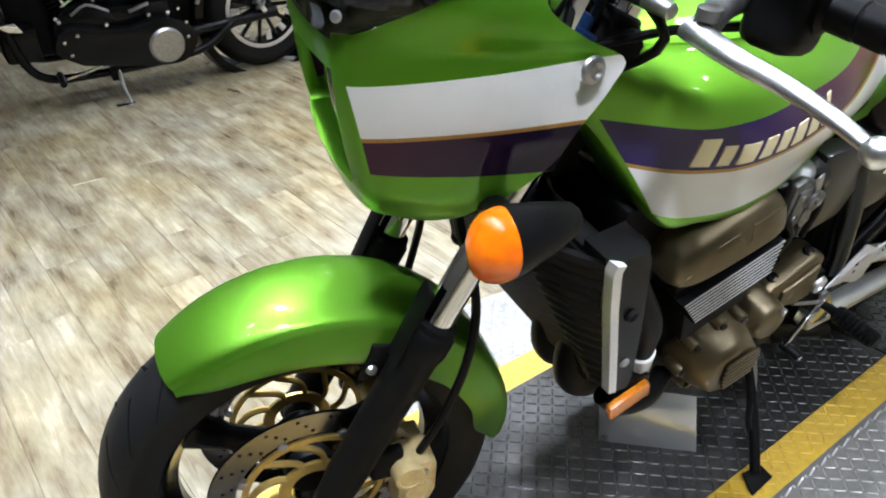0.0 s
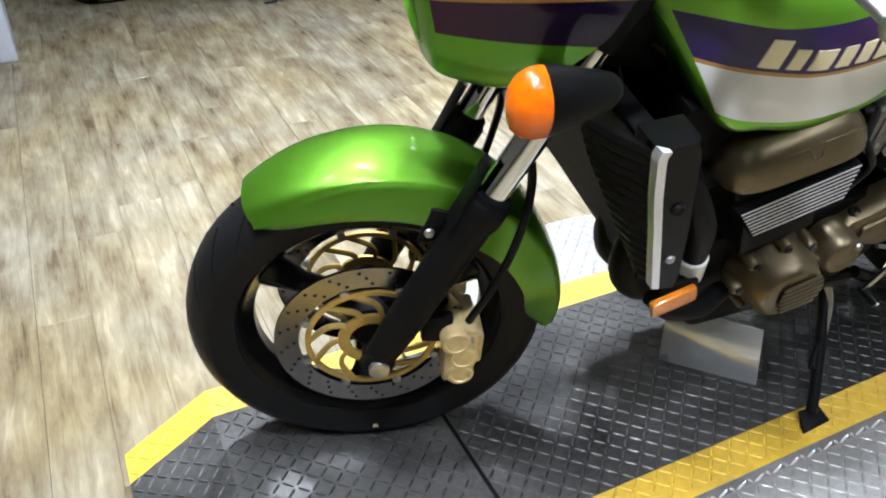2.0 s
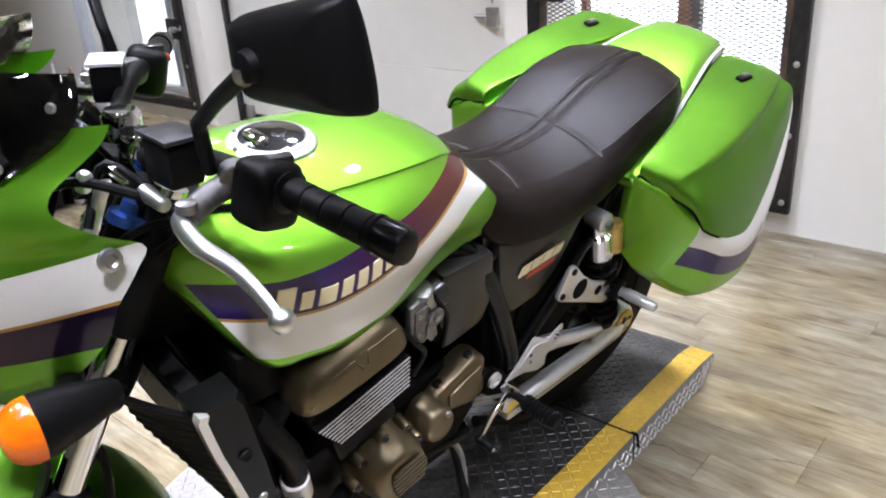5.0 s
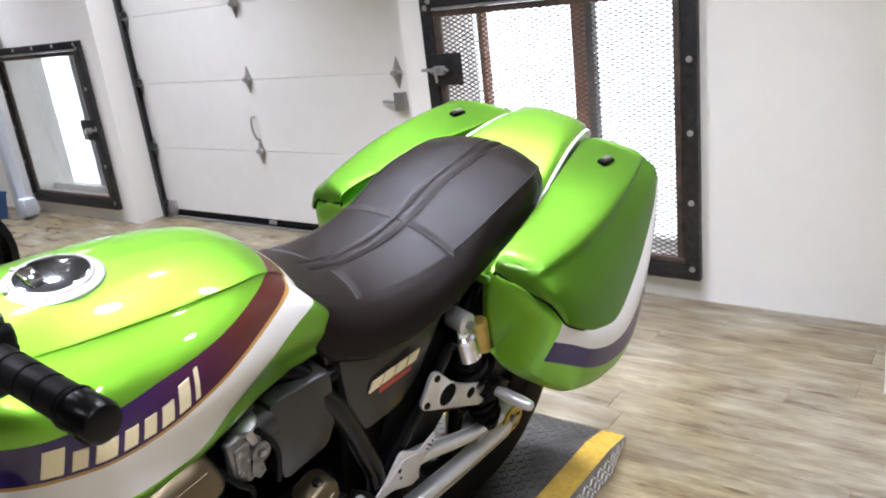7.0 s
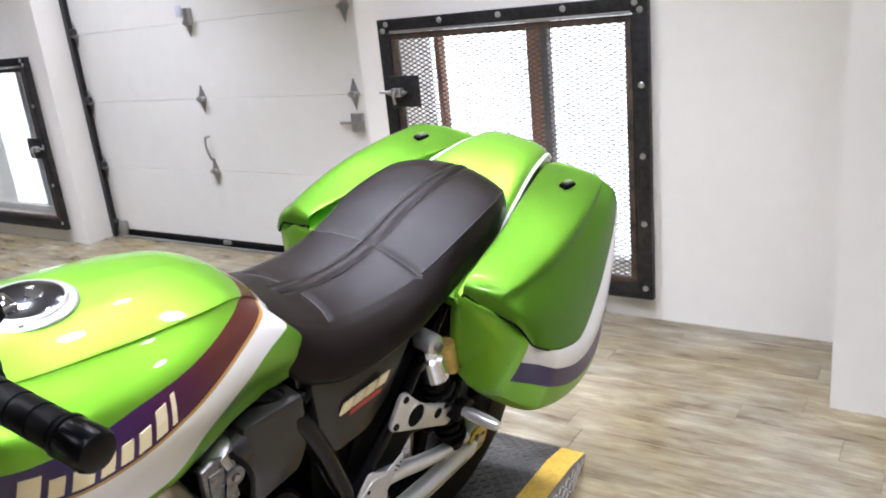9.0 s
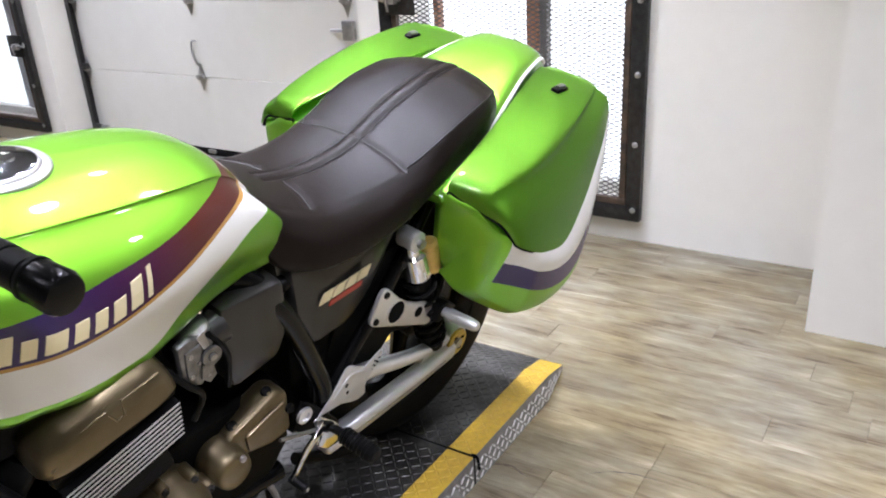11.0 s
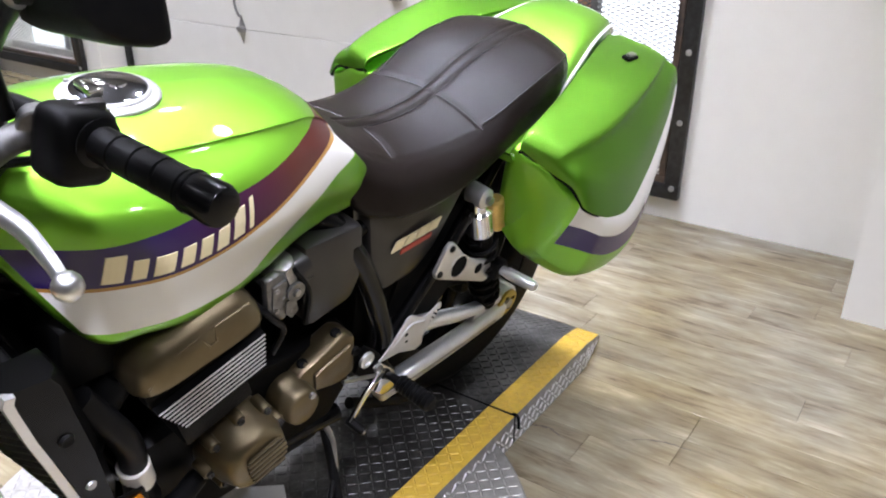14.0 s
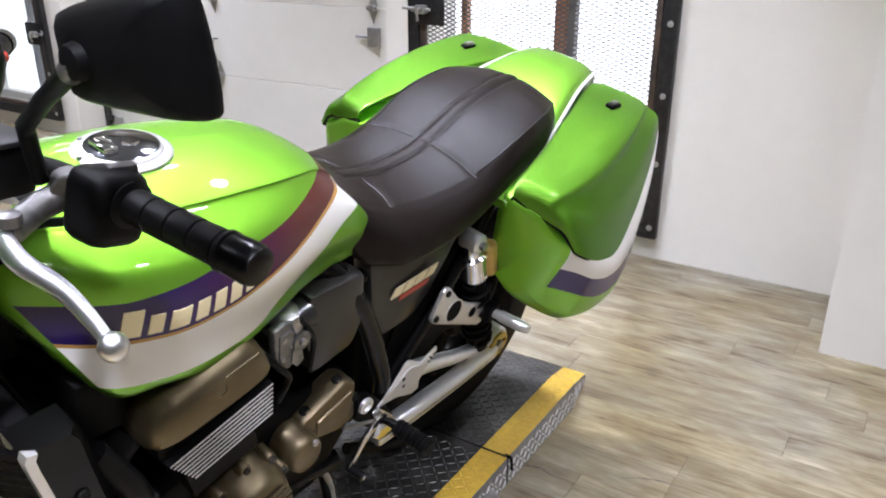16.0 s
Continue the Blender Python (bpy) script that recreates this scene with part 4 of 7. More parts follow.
def band_material(name, groups):
    """Green paint with painted bands whose edges are curves of height against length."""
    m = flake(material(name, GREEN_RGB, 0.40, 0.78, 1.0), 0.18)
    b = m.node_tree.nodes["Principled BSDF"]
    tc = node(m, "ShaderNodeTexCoord")
    sep = node(m, "ShaderNodeSeparateXYZ")
    link(m, tc.outputs["Object"], sep.inputs[0])
    col, met = None, None
    base = node(m, "ShaderNodeRGB")
    base.outputs[0].default_value = (*GREEN_RGB, 1)
    col = base.outputs[0]
    mv = node(m, "ShaderNodeValue")
    mv.outputs[0].default_value = 0.78
    met = mv.outputs[0]

    def curve(pts, lo, hi):
        mr = node(m, "ShaderNodeMapRange")
        mr.inputs["From Min"].default_value, mr.inputs["From Max"].default_value = lo, hi
        link(m, sep.outputs[0], mr.inputs["Value"])
        fc = node(m, "ShaderNodeFloatCurve")
        c = fc.mapping.curves[0]
        q = [((x - lo) / (hi - lo), y) for x, y in pts]
        c.points[0].location, c.points[1].location = q[0], q[-1]
        for p in q[1:-1]:
            c.points.new(*p)
        fc.mapping.use_clip = False
        fc.mapping.extend = "HORIZONTAL"
        fc.mapping.update()
        link(m, mr.outputs[0], fc.inputs["Value"])
        return fc.outputs[0]

    def compare(a, b_, op="GREATER_THAN"):
        n = node(m, "ShaderNodeMath")
        n.operation = op
        for i, v in enumerate((a, b_)):
            if isinstance(v, float):
                n.inputs[i].default_value = v
            else:
                link(m, v, n.inputs[i])
        return n.outputs[0]
    for lower, upper, xa, xb, slope, c1, c2, x_mid, lo, hi in groups:
        zl, zu = curve(lower, lo, hi), curve(upper, lo, hi)
        fac = compare(compare(sep.outputs[2], zl), compare(zu, sep.outputs[2]), "MULTIPLY")
        # the front edge slants with height
        sl = node(m, "ShaderNodeMath")
        sl.operation = "MULTIPLY_ADD"
        sl.inputs[1].default_value = slope
        link(m, sep.outputs[2], sl.inputs[0])
        link(m, sep.outputs[0], sl.inputs[2])
        fac = compare(fac, compare(sl.outputs[0], xa), "MULTIPLY")
        fac = compare(fac, compare(xb, sep.outputs[0]), "MULTIPLY")
        tone = node(m, "ShaderNodeMapRange")
        tone.inputs["From Min"].default_value, tone.inputs["From Max"].default_value = x_mid
        link(m, sep.outputs[0], tone.inputs["Value"])
        tm = node(m, "ShaderNodeMix")
        tm.data_type = "RGBA"
        tm.inputs[6].default_value, tm.inputs[7].default_value = (*c1, 1), (*c2, 1)
        link(m, tone.outputs[0], tm.inputs[0])
        mx = node(m, "ShaderNodeMix")
        mx.data_type = "RGBA"
        link(m, fac, mx.inputs[0])
        link(m, col, mx.inputs[6])
        link(m, tm.outputs[2], mx.inputs[7])
        col = mx.outputs[2]
        mm = node(m, "ShaderNodeMix")
        mm.inputs[3].default_value = 0.0
        link(m, fac, mm.inputs[0])
        link(m, met, mm.inputs[2])
        met = mm.outputs[0]
    link(m, col, b.inputs["Base Color"])
    link(m, met, b.inputs["Metallic"])
    b.inputs["Specular IOR Level"].default_value, b.inputs["Coat Weight"].default_value = 0.15, 0.8
    return m


T_UP = [(0.34, 0.905), (0.37, 0.912), (0.42, 0.920), (0.474, 0.924), (0.522, 0.930), (0.60, 0.941), (0.698, 0.952), (0.769, 0.961), (0.844, 0.970), (0.90, 0.978)]
T_MID = [(0.34, 0.862), (0.395, 0.864), (0.451, 0.867), (0.516, 0.867), (0.589, 0.879), (0.661, 0.900), (0.738, 0.921), (0.818, 0.938), (0.864, 0.944), (0.90, 0.948)]
T_LOW = [(0.34, 0.830), (0.42, 0.804), (0.471, 0.797), (0.529, 0.793), (0.599, 0.796), (0.660, 0.806), (0.712, 0.842), (0.78, 0.880), (0.876, 0.907), (0.93, 0.918)]


def shifted(pts, d):
    return [(x, z + d) for x, z in pts]


TANKPAINT = band_material("tank_paint_with_bands", [
    (T_LOW, T_MID, 0.865, 0.905, 0.55, WHITE_RGB, WHITE_RGB, (0.4, 0.8), 0.3, 1.0),
    (T_MID, T_UP, 0.865, 0.90, 0.55, PURPLE_RGB, BROWN_RGB, (0.50, 0.74), 0.3, 1.0),
    (shifted(T_MID, -0.0035), shifted(T_MID, 0.0015), 0.865, 0.90, 0.55, GOLD_RGB, GOLD_RGB, (0.4, 0.8), 0.3, 1.0)])
tank = bp("fuel_tank", ringloft([tank_ring(0.338 + (0.950 - 0.338) * i / 60) for i in range(61)]), TANKPAINT, "green fuel tank with white and purple bands", smooth=60)
cap = part("filler_cap", lathe((0.572, 0, 1.012), (-0.05, 0, 1), [(0, 0.067), (0.006, 0.067), (0.009, 0.064), (0.010, 0.055), (0.013, 0.053), (0.014, 0.050), (0.013, 0.0)], 44, cap=False), ALU, tank, "chrome and grey filler cap")
part("cap_flap", lathe((0.572, 0, 1.0365), (-0.05, 0, 1), [(-0.012, 0.049), (-0.0095, 0.049), (-0.008, 0.046), (-0.0085, 0.0)], 40, cap=False), DARKMIRROR, cap, "polished cap flap")
part("cap_hinge", box(0.535, 0.556, -0.020, 0.020, 1.022, 1.036, 0.003), CHROME, cap)
part("key_cover", lathe((0.585, 0, 1.0285), (-0.05, 0, 1), [(0, 0.012), (0.003, 0.011)], 20), CHROME, cap)
for k in range(6):
    a = 2 * math.pi * k / 6
    part("cap_screw", cyl((0.572 + 0.060 * math.cos(a), 0.060 * math.sin(a), 1.018), (0.572 + 0.060 * math.cos(a), 0.060 * math.sin(a), 1.0230), 0.0035, seg=8), STEEL, cap)
# maker's lettering stands as plain raised cream blocks


def tank_y(x, z):
    R = [p for p in tank_ring(x, 12) if p[1] > 0.03]
    zt, ys, zs, yw, zw, yb, zb = interp(TANK, x)
    R = sorted((p[2], p[1]) for p in R if p[2] > zb + 0.012)
    return float(np.interp(z, [r[0] for r in R], [r[1] for r in R]))


def tank_mark(x, wd, hgt, s):
    """A plain slanted cream block standing a hair proud of the paint."""
    rows = []
    for k in range(4):
        xx = x + wd * k / 3
        z0 = float(np.interp(xx, [p[0] for p in T_MID], [p[1] for p in T_MID])) + 0.007
        rows.append([(xx + 0.22 * f * hgt, s * (tank_y(xx + 0.22 * f * hgt, z0 + f * hgt) + o), z0 + f * hgt) for f, o in ((0.0, -0.002), (0.0, 0.0016), (0.5, 0.0018), (1.0, 0.0016), (1.0, -0.002), (0.5, -0.002))])
    part("cream_mark", ringloft(rows), BADGE, tank, smooth=0)


for s in (-1, 1):
    x = 0.446
    for wd, hgt in ((0.023, 0.036), (0.017, 0.026), (0.025, 0.026), (0.017, 0.026), (0.016, 0.026), (0.017, 0.026), (0.017, 0.034), (0.007, 0.036)):
        tank_mark(x, wd, hgt, s)
        x += wd + 0.0088

# ---- seat
def ycen(x):
    """The tail's middle line drifts a little towards the far side."""
    return -0.006 + 0.085 * max(0.0, x - 1.20)


SEATROWS = [  # x, top, crown drop, half width top, half width low, low z
    (0.865, 0.945, 0.010, 0.060, 0.110, 0.885),
    (0.900, 0.927, 0.012, 0.090, 0.148, 0.815),
    (0.960, 0.896, 0.012, 0.112, 0.176, 0.785),
    (1.040, 0.876, 0.012, 0.122, 0.186, 0.776),
    (1.120, 0.875, 0.012, 0.128, 0.186, 0.782),
    (1.200, 0.890, 0.014, 0.136, 0.185, 0.800),
    (1.260, 0.910, 0.016, 0.146, 0.184, 0.820),
    (1.340, 0.944, 0.017, 0.155, 0.180, 0.845),
    (1.440, 0.970, 0.018, 0.152, 0.172, 0.868),
    (1.520, 0.982, 0.020, 0.140, 0.156, 0.888),
    (1.580, 0.976, 0.024, 0.108, 0.122, 0.905),
    (1.612, 0.950, 0.026, 0.055, 0.068, 0.920)]


def dent(d, width):
    return math.exp(-(d / width) ** 2)


def seat_groove(x, y):
    """Depth of the stitched channels: two along the middle, one across, one round the front and one along each edge."""
    y = abs(y)
    g = 0.0
    if x > 0.99:
        g = max(g, dent(y - 0.0165, 0.0045))
    g = max(g, dent(x - (1.238 - 0.05 * y - 0.8 * max(0.0, y - 0.09) ** 2), 0.005) if y < 0.165 else 0.0)
    g = max(g, dent(x - (1.030 - 0.004 * y / 0.05 - 3.0 * max(0.0, y - 0.055) ** 2), 0.009) * 0.6 * min(1.0, max(0.0, (y - 0.02) / 0.02)) * min(1.0, max(0.0, (0.155 - y) / 0.03)))
    if 1.22 < x:
        wt = interp(SEATROWS, x)[2]
        g = max(g, 0.8 * dent(y - wt * 1.03, 0.004) * min(1.0, (x - 1.22) / 0.03))
    return 0.0042 * g - (0.0022 * dent(y, 0.011) if x > 0.99 else 0.0)


def seat_half(x, n):
    zt, dr, wt, wl, zl = interp(SEATROWS, x)
    h = zt - dr - zl
    top = [(wt * i / n, zt - dr * (i / n) ** 2.2) for i in range(n + 1)]
    side = spline([(wt, zt - dr, 0), (wt + (wl - wt) * 0.42, zt - dr - min(0.012, h * 0.2), 0), (wt + (wl - wt) * 0.85, zt - dr - h * 0.42, 0), (wl, zl + 0.014, 0), (wl * 0.97, zl, 0)], 6)
    return [(y, z - seat_groove(x, y)) for y, z in top] + [(q.x, q.y) for q in side[1:]]


def seat_ring(x, n=36):
    H = seat_half(x, n) + [(0.0, interp(SEATROWS, x)[4])]
    return [(x, ycen(x) + y, z) for y, z in H] + [(x, ycen(x) - y, z) for y, z in H[1:-1]][::-1]


seat = bp("seat", ringloft([seat_ring(0.865 + 0.747 * i / 170) for i in range(171)]), SEAT, "dark stepped vinyl seat with stitched seams", smooth=60)


def on_seat(x, y):
    H = seat_half(x, 36)[:37]
    return float(np.interp(abs(y), [q[0] for q in H], [q[1] for q in H]))


def seat_line(pts, r=0.0013, lift=0.0006):
    part("seam", tube([(x, ycen(x) + y, on_seat(x, y) + lift) for x, y in pts], r, 6, 2), SEAM, seat)


for s in (-1, 1):
    seat_line([(x, s * 0.0165) for x in np.linspace(1.00, 1.565, 40)])
    seat_line([(1.238 - 0.05 * y - 0.8 * max(0.0, y - 0.09) ** 2, s * y) for y in np.linspace(0.018, 0.15, 14)])
    seat_line([(1.030 - 0.004 * y / 0.05 - 3.0 * max(0.0, y - 0.055) ** 2, s * y) for y in np.linspace(0.03, 0.125, 12)])
    seat_line([(x, s * interp(SEATROWS, x)[2] * 0.995) for x in np.linspace(1.235, 1.575, 26)], 0.0017, 0.0012)

# ---- tail cowl
TAIL = [(1.28, 0.850, 0.196, 0.815), (1.36, 0.868, 0.186, 0.828), (1.45, 0.893, 0.172, 0.845), (1.54, 0.925, 0.152, 0.866), (1.62, 0.957, 0.137, 0.882), (1.70, 0.982, 0.120, 0.890), (1.78, 0.996, 0.106, 0.898), (1.83, 0.996, 0.097, 0.905), (1.87, 0.972, 0.088, 0.912)]


def tail_ring(x):
    zt, w, zl = interp(TAIL, x)
    P = spline([(0, zt, 0), (w * 0.5, zt - 0.002, 0), (w * 0.84, zt - 0.010, 0), (w * 0.97, zt - 0.022, 0), (w, (zt + zl) / 2, 0), (w * 0.95, zl, 0), (0, zl, 0)], 5)
    return [(x, ycen(x) + p.x, p.y) for p in P] + [(x, ycen(x) - p.x, p.y) for p in P[1:-1]][::-1]


tail = bp("tail_cowl", ringloft([tail_ring(1.28 + 0.59 * i / 40) for i in range(41)]), GREEN, "green tail cowl behind the seat", smooth=60)
for s in (-1, 1):
    part("white_stripe", tube([(x, ycen(x) + s * (interp(TAIL, x)[1] + 0.0005), interp(TAIL, x)[0] - 0.024) for x in np.linspace(1.285, 1.86, 24)], 0.0045, 8, 2), WHITE, tail)

# ---- saddlebags
BAG = [  # x, inner y, inner top z, shoulder y, shoulder z, belt y, belt z, low y, low z, bottom z
    (1.2860, 0.200, 0.826, 0.254, 0.812, 0.296, 0.770, 0.258, 0.668, 0.650),
    (1.2885, 0.188, 0.836, 0.264, 0.818, 0.318, 0.770, 0.276, 0.648, 0.628),
    (1.2960, 0.180, 0.842, 0.270, 0.820, 0.334, 0.768, 0.292, 0.632, 0.610),
    (1.3120, 0.178, 0.848, 0.272, 0.822, 0.347, 0.765, 0.308, 0.620, 0.594),
    (1.3400, 0.180, 0.856, 0.276, 0.826, 0.359, 0.758, 0.332, 0.610, 0.578),
    (1.420, 0.186, 0.878, 0.290, 0.850, 0.386, 0.727, 0.372, 0.598, 0.558),
    (1.510, 0.170, 0.902, 0.296, 0.874, 0.396, 0.716, 0.394, 0.600, 0.558),
    (1.600, 0.154, 0.924, 0.290, 0.896, 0.388, 0.754, 0.394, 0.624, 0.580),
    (1.680, 0.136, 0.940, 0.276, 0.918, 0.366, 0.818, 0.374, 0.672, 0.626),
    (1.760, 0.117, 0.950, 0.258, 0.940, 0.334, 0.882, 0.340, 0.718, 0.674),
    (1.815, 0.108, 0.962, 0.246, 0.960, 0.303, 0.918, 0.300, 0.758, 0.716),
    (1.842, 0.106, 0.955, 0.236, 0.953, 0.274, 0.916, 0.268, 0.796, 0.754)]
# the lid's rails from its front lip to its rear edge: share, then x, y, z of the inner edge, the crease and the lower edge
LID = [
    (0.00, 1.290, 0.212, 0.846, 1.312, 0.272, 0.822, 1.345, 0.350, 0.768),
    (0.03, 1.290, 0.208, 0.860, 1.312, 0.276, 0.845, 1.350, 0.358, 0.764),
    (0.07, 1.302, 0.204, 0.872, 1.326, 0.282, 0.862, 1.362, 0.365, 0.757),
    (0.14, 1.345, 0.198, 0.884, 1.366, 0.292, 0.872, 1.394, 0.377, 0.742),
    (0.26, 1.410, 0.189, 0.897, 1.430, 0.302, 0.885, 1.455, 0.388, 0.726),
    (0.40, 1.485, 0.176, 0.912, 1.500, 0.305, 0.902, 1.520, 0.390, 0.724),
    (0.55, 1.570, 0.160, 0.931, 1.580, 0.300, 0.922, 1.590, 0.381, 0.752),
    (0.70, 1.655, 0.142, 0.946, 1.660, 0.289, 0.940, 1.665, 0.362, 0.810),
    (0.85, 1.735, 0.123, 0.956, 1.737, 0.274, 0.954, 1.738, 0.337, 0.872),
    (1.00, 1.800, 0.110, 0.962, 1.800, 0.258, 0.962, 1.800, 0.312, 0.914)]


def bag_ring(x, s):
    yi, zi, ys, zs, yo, zo, yl, zl, zb = interp(BAG, x)
    P = spline([(yi, zi - 0.03, 0), (yi + 0.012, zi, 0), ((yi + ys) / 2, (zi + zs) / 2 + 0.004, 0), (ys, zs, 0), (ys * 0.45 + yo * 0.55, zs * 0.45 + zo * 0.55, 0), (yo, zo, 0), (yo * 0.55 + yl * 0.45 + 0.004, zo * 0.5 + zl * 0.5, 0), (yl, zl, 0), (yl - 0.018, zb + 0.012, 0), (yl - 0.055, zb + 0.004, 0), (yi + 0.03, zb + 0.045, 0), (yi, zb + 0.09, 0)], 6)
    lean = 0.34 * max(0.0, 1.0 - (x - 1.286) / 0.12)
    return [(x - 0.10 * p.x * (s > 0) + lean * (max(0.0, p.x - 0.20) * 0.9 + max(0.0, 0.80 - p.y) * 0.35), ycen(x) + s * p.x, p.y + 0.05 * p.x * (s > 0)) for p in P]


def lid_row(f, s):
    ix, iy, iz, cx, cy, cz, ox, oy, oz = interp(LID, f)
    mx, my, mz = (cx + ox) / 2, (cy + oy) / 2 + 0.013, (cz + oz) / 2 + 0.009
    P = spline([(ix, iy, iz - 0.006), (ix * 0.96 + cx * 0.04, iy * 0.96 + cy * 0.04, iz * 0.96 + cz * 0.04 + 0.001), (ix * 0.55 + cx * 0.45, iy * 0.55 + cy * 0.45, iz * 0.5 + cz * 0.5 + 0.004 * min(1, f * 8)), (cx, cy, cz), (cx * 0.86 + ox * 0.14, cy * 0.86 + oy * 0.14 + 0.004, cz * 0.86 + oz * 0.14 + 0.002), (mx, my, mz), (ox * 0.88 + mx * 0.12, oy * 0.86 + my * 0.14 + 0.002, oz * 0.87 + mz * 0.13), (ox, oy, oz)], 6)
    return [Vector((p.x - 0.10 * p.y * (s > 0), ycen(p.x) + s * p.y, p.z + 0.05 * p.y * (s > 0))) for p in P]


B_TOP = [(1.28, 0.80), (1.40, 0.78), (1.50, 0.765), (1.60, 0.80), (1.70, 0.88), (1.80, 0.95), (1.86, 0.97)]
B_MID = [(1.28, 0.726), (1.36, 0.714), (1.42, 0.690), (1.50, 0.676), (1.56, 0.688), (1.62, 0.722), (1.70, 0.786), (1.78, 0.850), (1.86, 0.898)]
B_LOW = [(1.28, 0.672), (1.36, 0.660), (1.48, 0.626), (1.59, 0.638), (1.66, 0.685), (1.74, 0.752), (1.80, 0.802), (1.86, 0.845)]
BAGPAINT = band_material("bag_paint_with_bands", [
    (B_MID, B_TOP, 1.343, 1.81, 0.0, WHITE_RGB, WHITE_RGB, (1.4, 1.8), 1.25, 1.9),
    (B_LOW, B_MID, 1.343, 1.90, 0.0, PURPLE_RGB, (0.05, 0.012, 0.11), (1.4, 1.8), 1.25, 1.9)])
for s in (-1, 1):
    bag = bp("saddlebag", ringloft([bag_ring(1.286 + 0.556 * (i / 60) ** 1.5, s) for i in range(61)]), BAGPAINT, "green hard saddlebag with white and purple lower bands", smooth=50)
    # lid: a shell of its own with a rolled front lip, over a dark seam
    fs = [0.0, 0.01, 0.02, 0.03, 0.045, 0.06, 0.08, 0.10, 0.13, 0.17] + [0.17 + 0.83 * i / 34 for i in range(1, 35)]
    rows = [lid_row(f, s) for f in fs]
    lb = ringloft(rows, closed=False, cap=False)
    bmesh.ops.solidify(lb, geom=lb.faces[:], thickness=0.006)
    lid = part("lid", lb, GREEN, bag, "glossy green saddlebag lid", smooth=55)
    edge = [p.copy() for p in rows[0][::4]] + [r[-1].copy() for r in rows[1:]]
    part("lid_seam", tube([p + Vector((0.003, -s * 0.004, -0.003)) for p in edge], 0.0032, 6, 2), SEALSHADE, bag, "dark seam under the lid")
    lk = Vector((1.712 - 0.02 * (s > 0), ycen(1.712) + s * 0.212, 0.952 + 0.010 * (s > 0)))
    lt = part("latch", slab([lk + Vector((-0.020, -0.010, 0)), lk + Vector((0.020, -0.014, 0.002)), lk + Vector((0.024, 0.012, 0.002)), lk + Vector((-0.014, 0.012, 0))], (0, 0, 1), 0.009, 0.003), MATTBLACK, lid, "small black latch")
    part("latch_tab", slab([lk + Vector((-0.010, -0.006, 0.009)), lk + Vector((0.016, -0.009, 0.010)), lk + Vector((0.016, 0.006, 0.010)), lk + Vector((-0.008, 0.006, 0.009))], (0, 0, 1), 0.006, 0.002), STEEL, bag, "worn bright latch tab")

# ---- cowl, screen and lamp on the fork
COWL = [  # z, nose x, rear x, rear half width, mid half width
    (0.806, 0.085, 0.150, 0.085, 0.070),
    (0.820, 0.055, 0.185, 0.135, 0.118),
    (0.845, 0.038, 0.222, 0.160, 0.138),
    (0.900, 0.018, 0.272, 0.190, 0.146),
    (0.960, 0.008, 0.292, 0.212, 0.146),
    (1.000, 0.006, 0.318, 0.212, 0.143),
    (1.022, 0.010, 0.330, 0.206, 0.143),
    (1.045, 0.018, 0.285, 0.206, 0.145),
    (1.075, 0.036, 0.246, 0.195, 0.150),
    (1.092, 0.048, 0.252, 0.188, 0.149),
    (1.110, 0.062, 0.278, 0.182, 0.148),
    (1.130, 0.080, 0.306, 0.177, 0.144),
    (1.150, 0.099, 0.320, 0.173, 0.138),
    (1.170, 0.121, 0.322, 0.169, 0.132),
    (1.200, 0.158, 0.324, 0.164, 0.122),
    (1.230, 0.204, 0.330, 0.156, 0.114),
    (1.262, 0.258, 0.345, 0.146, 0.100)]


def cowl_row(z, n=8):
    xf, xr, wr, wm = interp(COWL, z)
    xf += interp([(0.80, 0.044), (0.86, 0.050), (0.95, 0.053), (1.03, 0.047), (1.08, 0.032), (1.2, 0.032)], z)[0]
    xm = xf + 0.040
    P = spline([(xr, wr, 0), ((xr + xm) / 2, (wr + wm) / 2 + 0.006, 0), (xm, wm, 0), (xf + 0.016, wm * 0.84, 0), (xf + 0.004, wm * 0.48, 0), (xf, 0, 0)], n)
    half = [(p.x, -p.y, z) for p in P]
    return half + [(x, -y, zz) for x, y, zz in half[:-1]][::-1]


C_TOP = [(0.0, 0.975), (0.08, 0.985), (0.20, 1.005), (0.34, 1.030)]
C_MID = [(0.0, 0.918), (0.09, 0.930), (0.20, 0.948), (0.34, 0.973)]
C_LOW = [(0.0, 0.886), (0.10, 0.890), (0.20, 0.894), (0.34, 0.902)]
COWLPAINT = band_material("cowl_paint_with_bands", [
    (C_MID, C_TOP, 0.31, 0.40, 0.235, WHITE_RGB, WHITE_RGB, (0.1, 0.3), 0.0, 0.4),
    (C_LOW, C_MID, 0.31, 0.40, 0.235, (0.055, 0.012, 0.035), (0.014, 0.006, 0.030), (0.12, 0.24), 0.0, 0.4),
    (shifted(C_MID, -0.003), shifted(C_MID, 0.0015), 0.31, 0.40, 0.235, GOLD_RGB, GOLD_RGB, (0.1, 0.3), 0.0, 0.4)])
shell = []
for i in range(56):
    z = 0.806 + 0.344 * i / 55
    row = cowl_row(z)
    mid = (len(row) - 1) // 2
    # the recess for the headlight
    shell.append([(x + (0.050 if 0.868 < z < 0.988 and abs(j - mid) <= 13 else 0.0), y, zz) for j, (x, y, zz) in enumerate(row)])
cb = ringloft(shell, closed=False, cap=False)
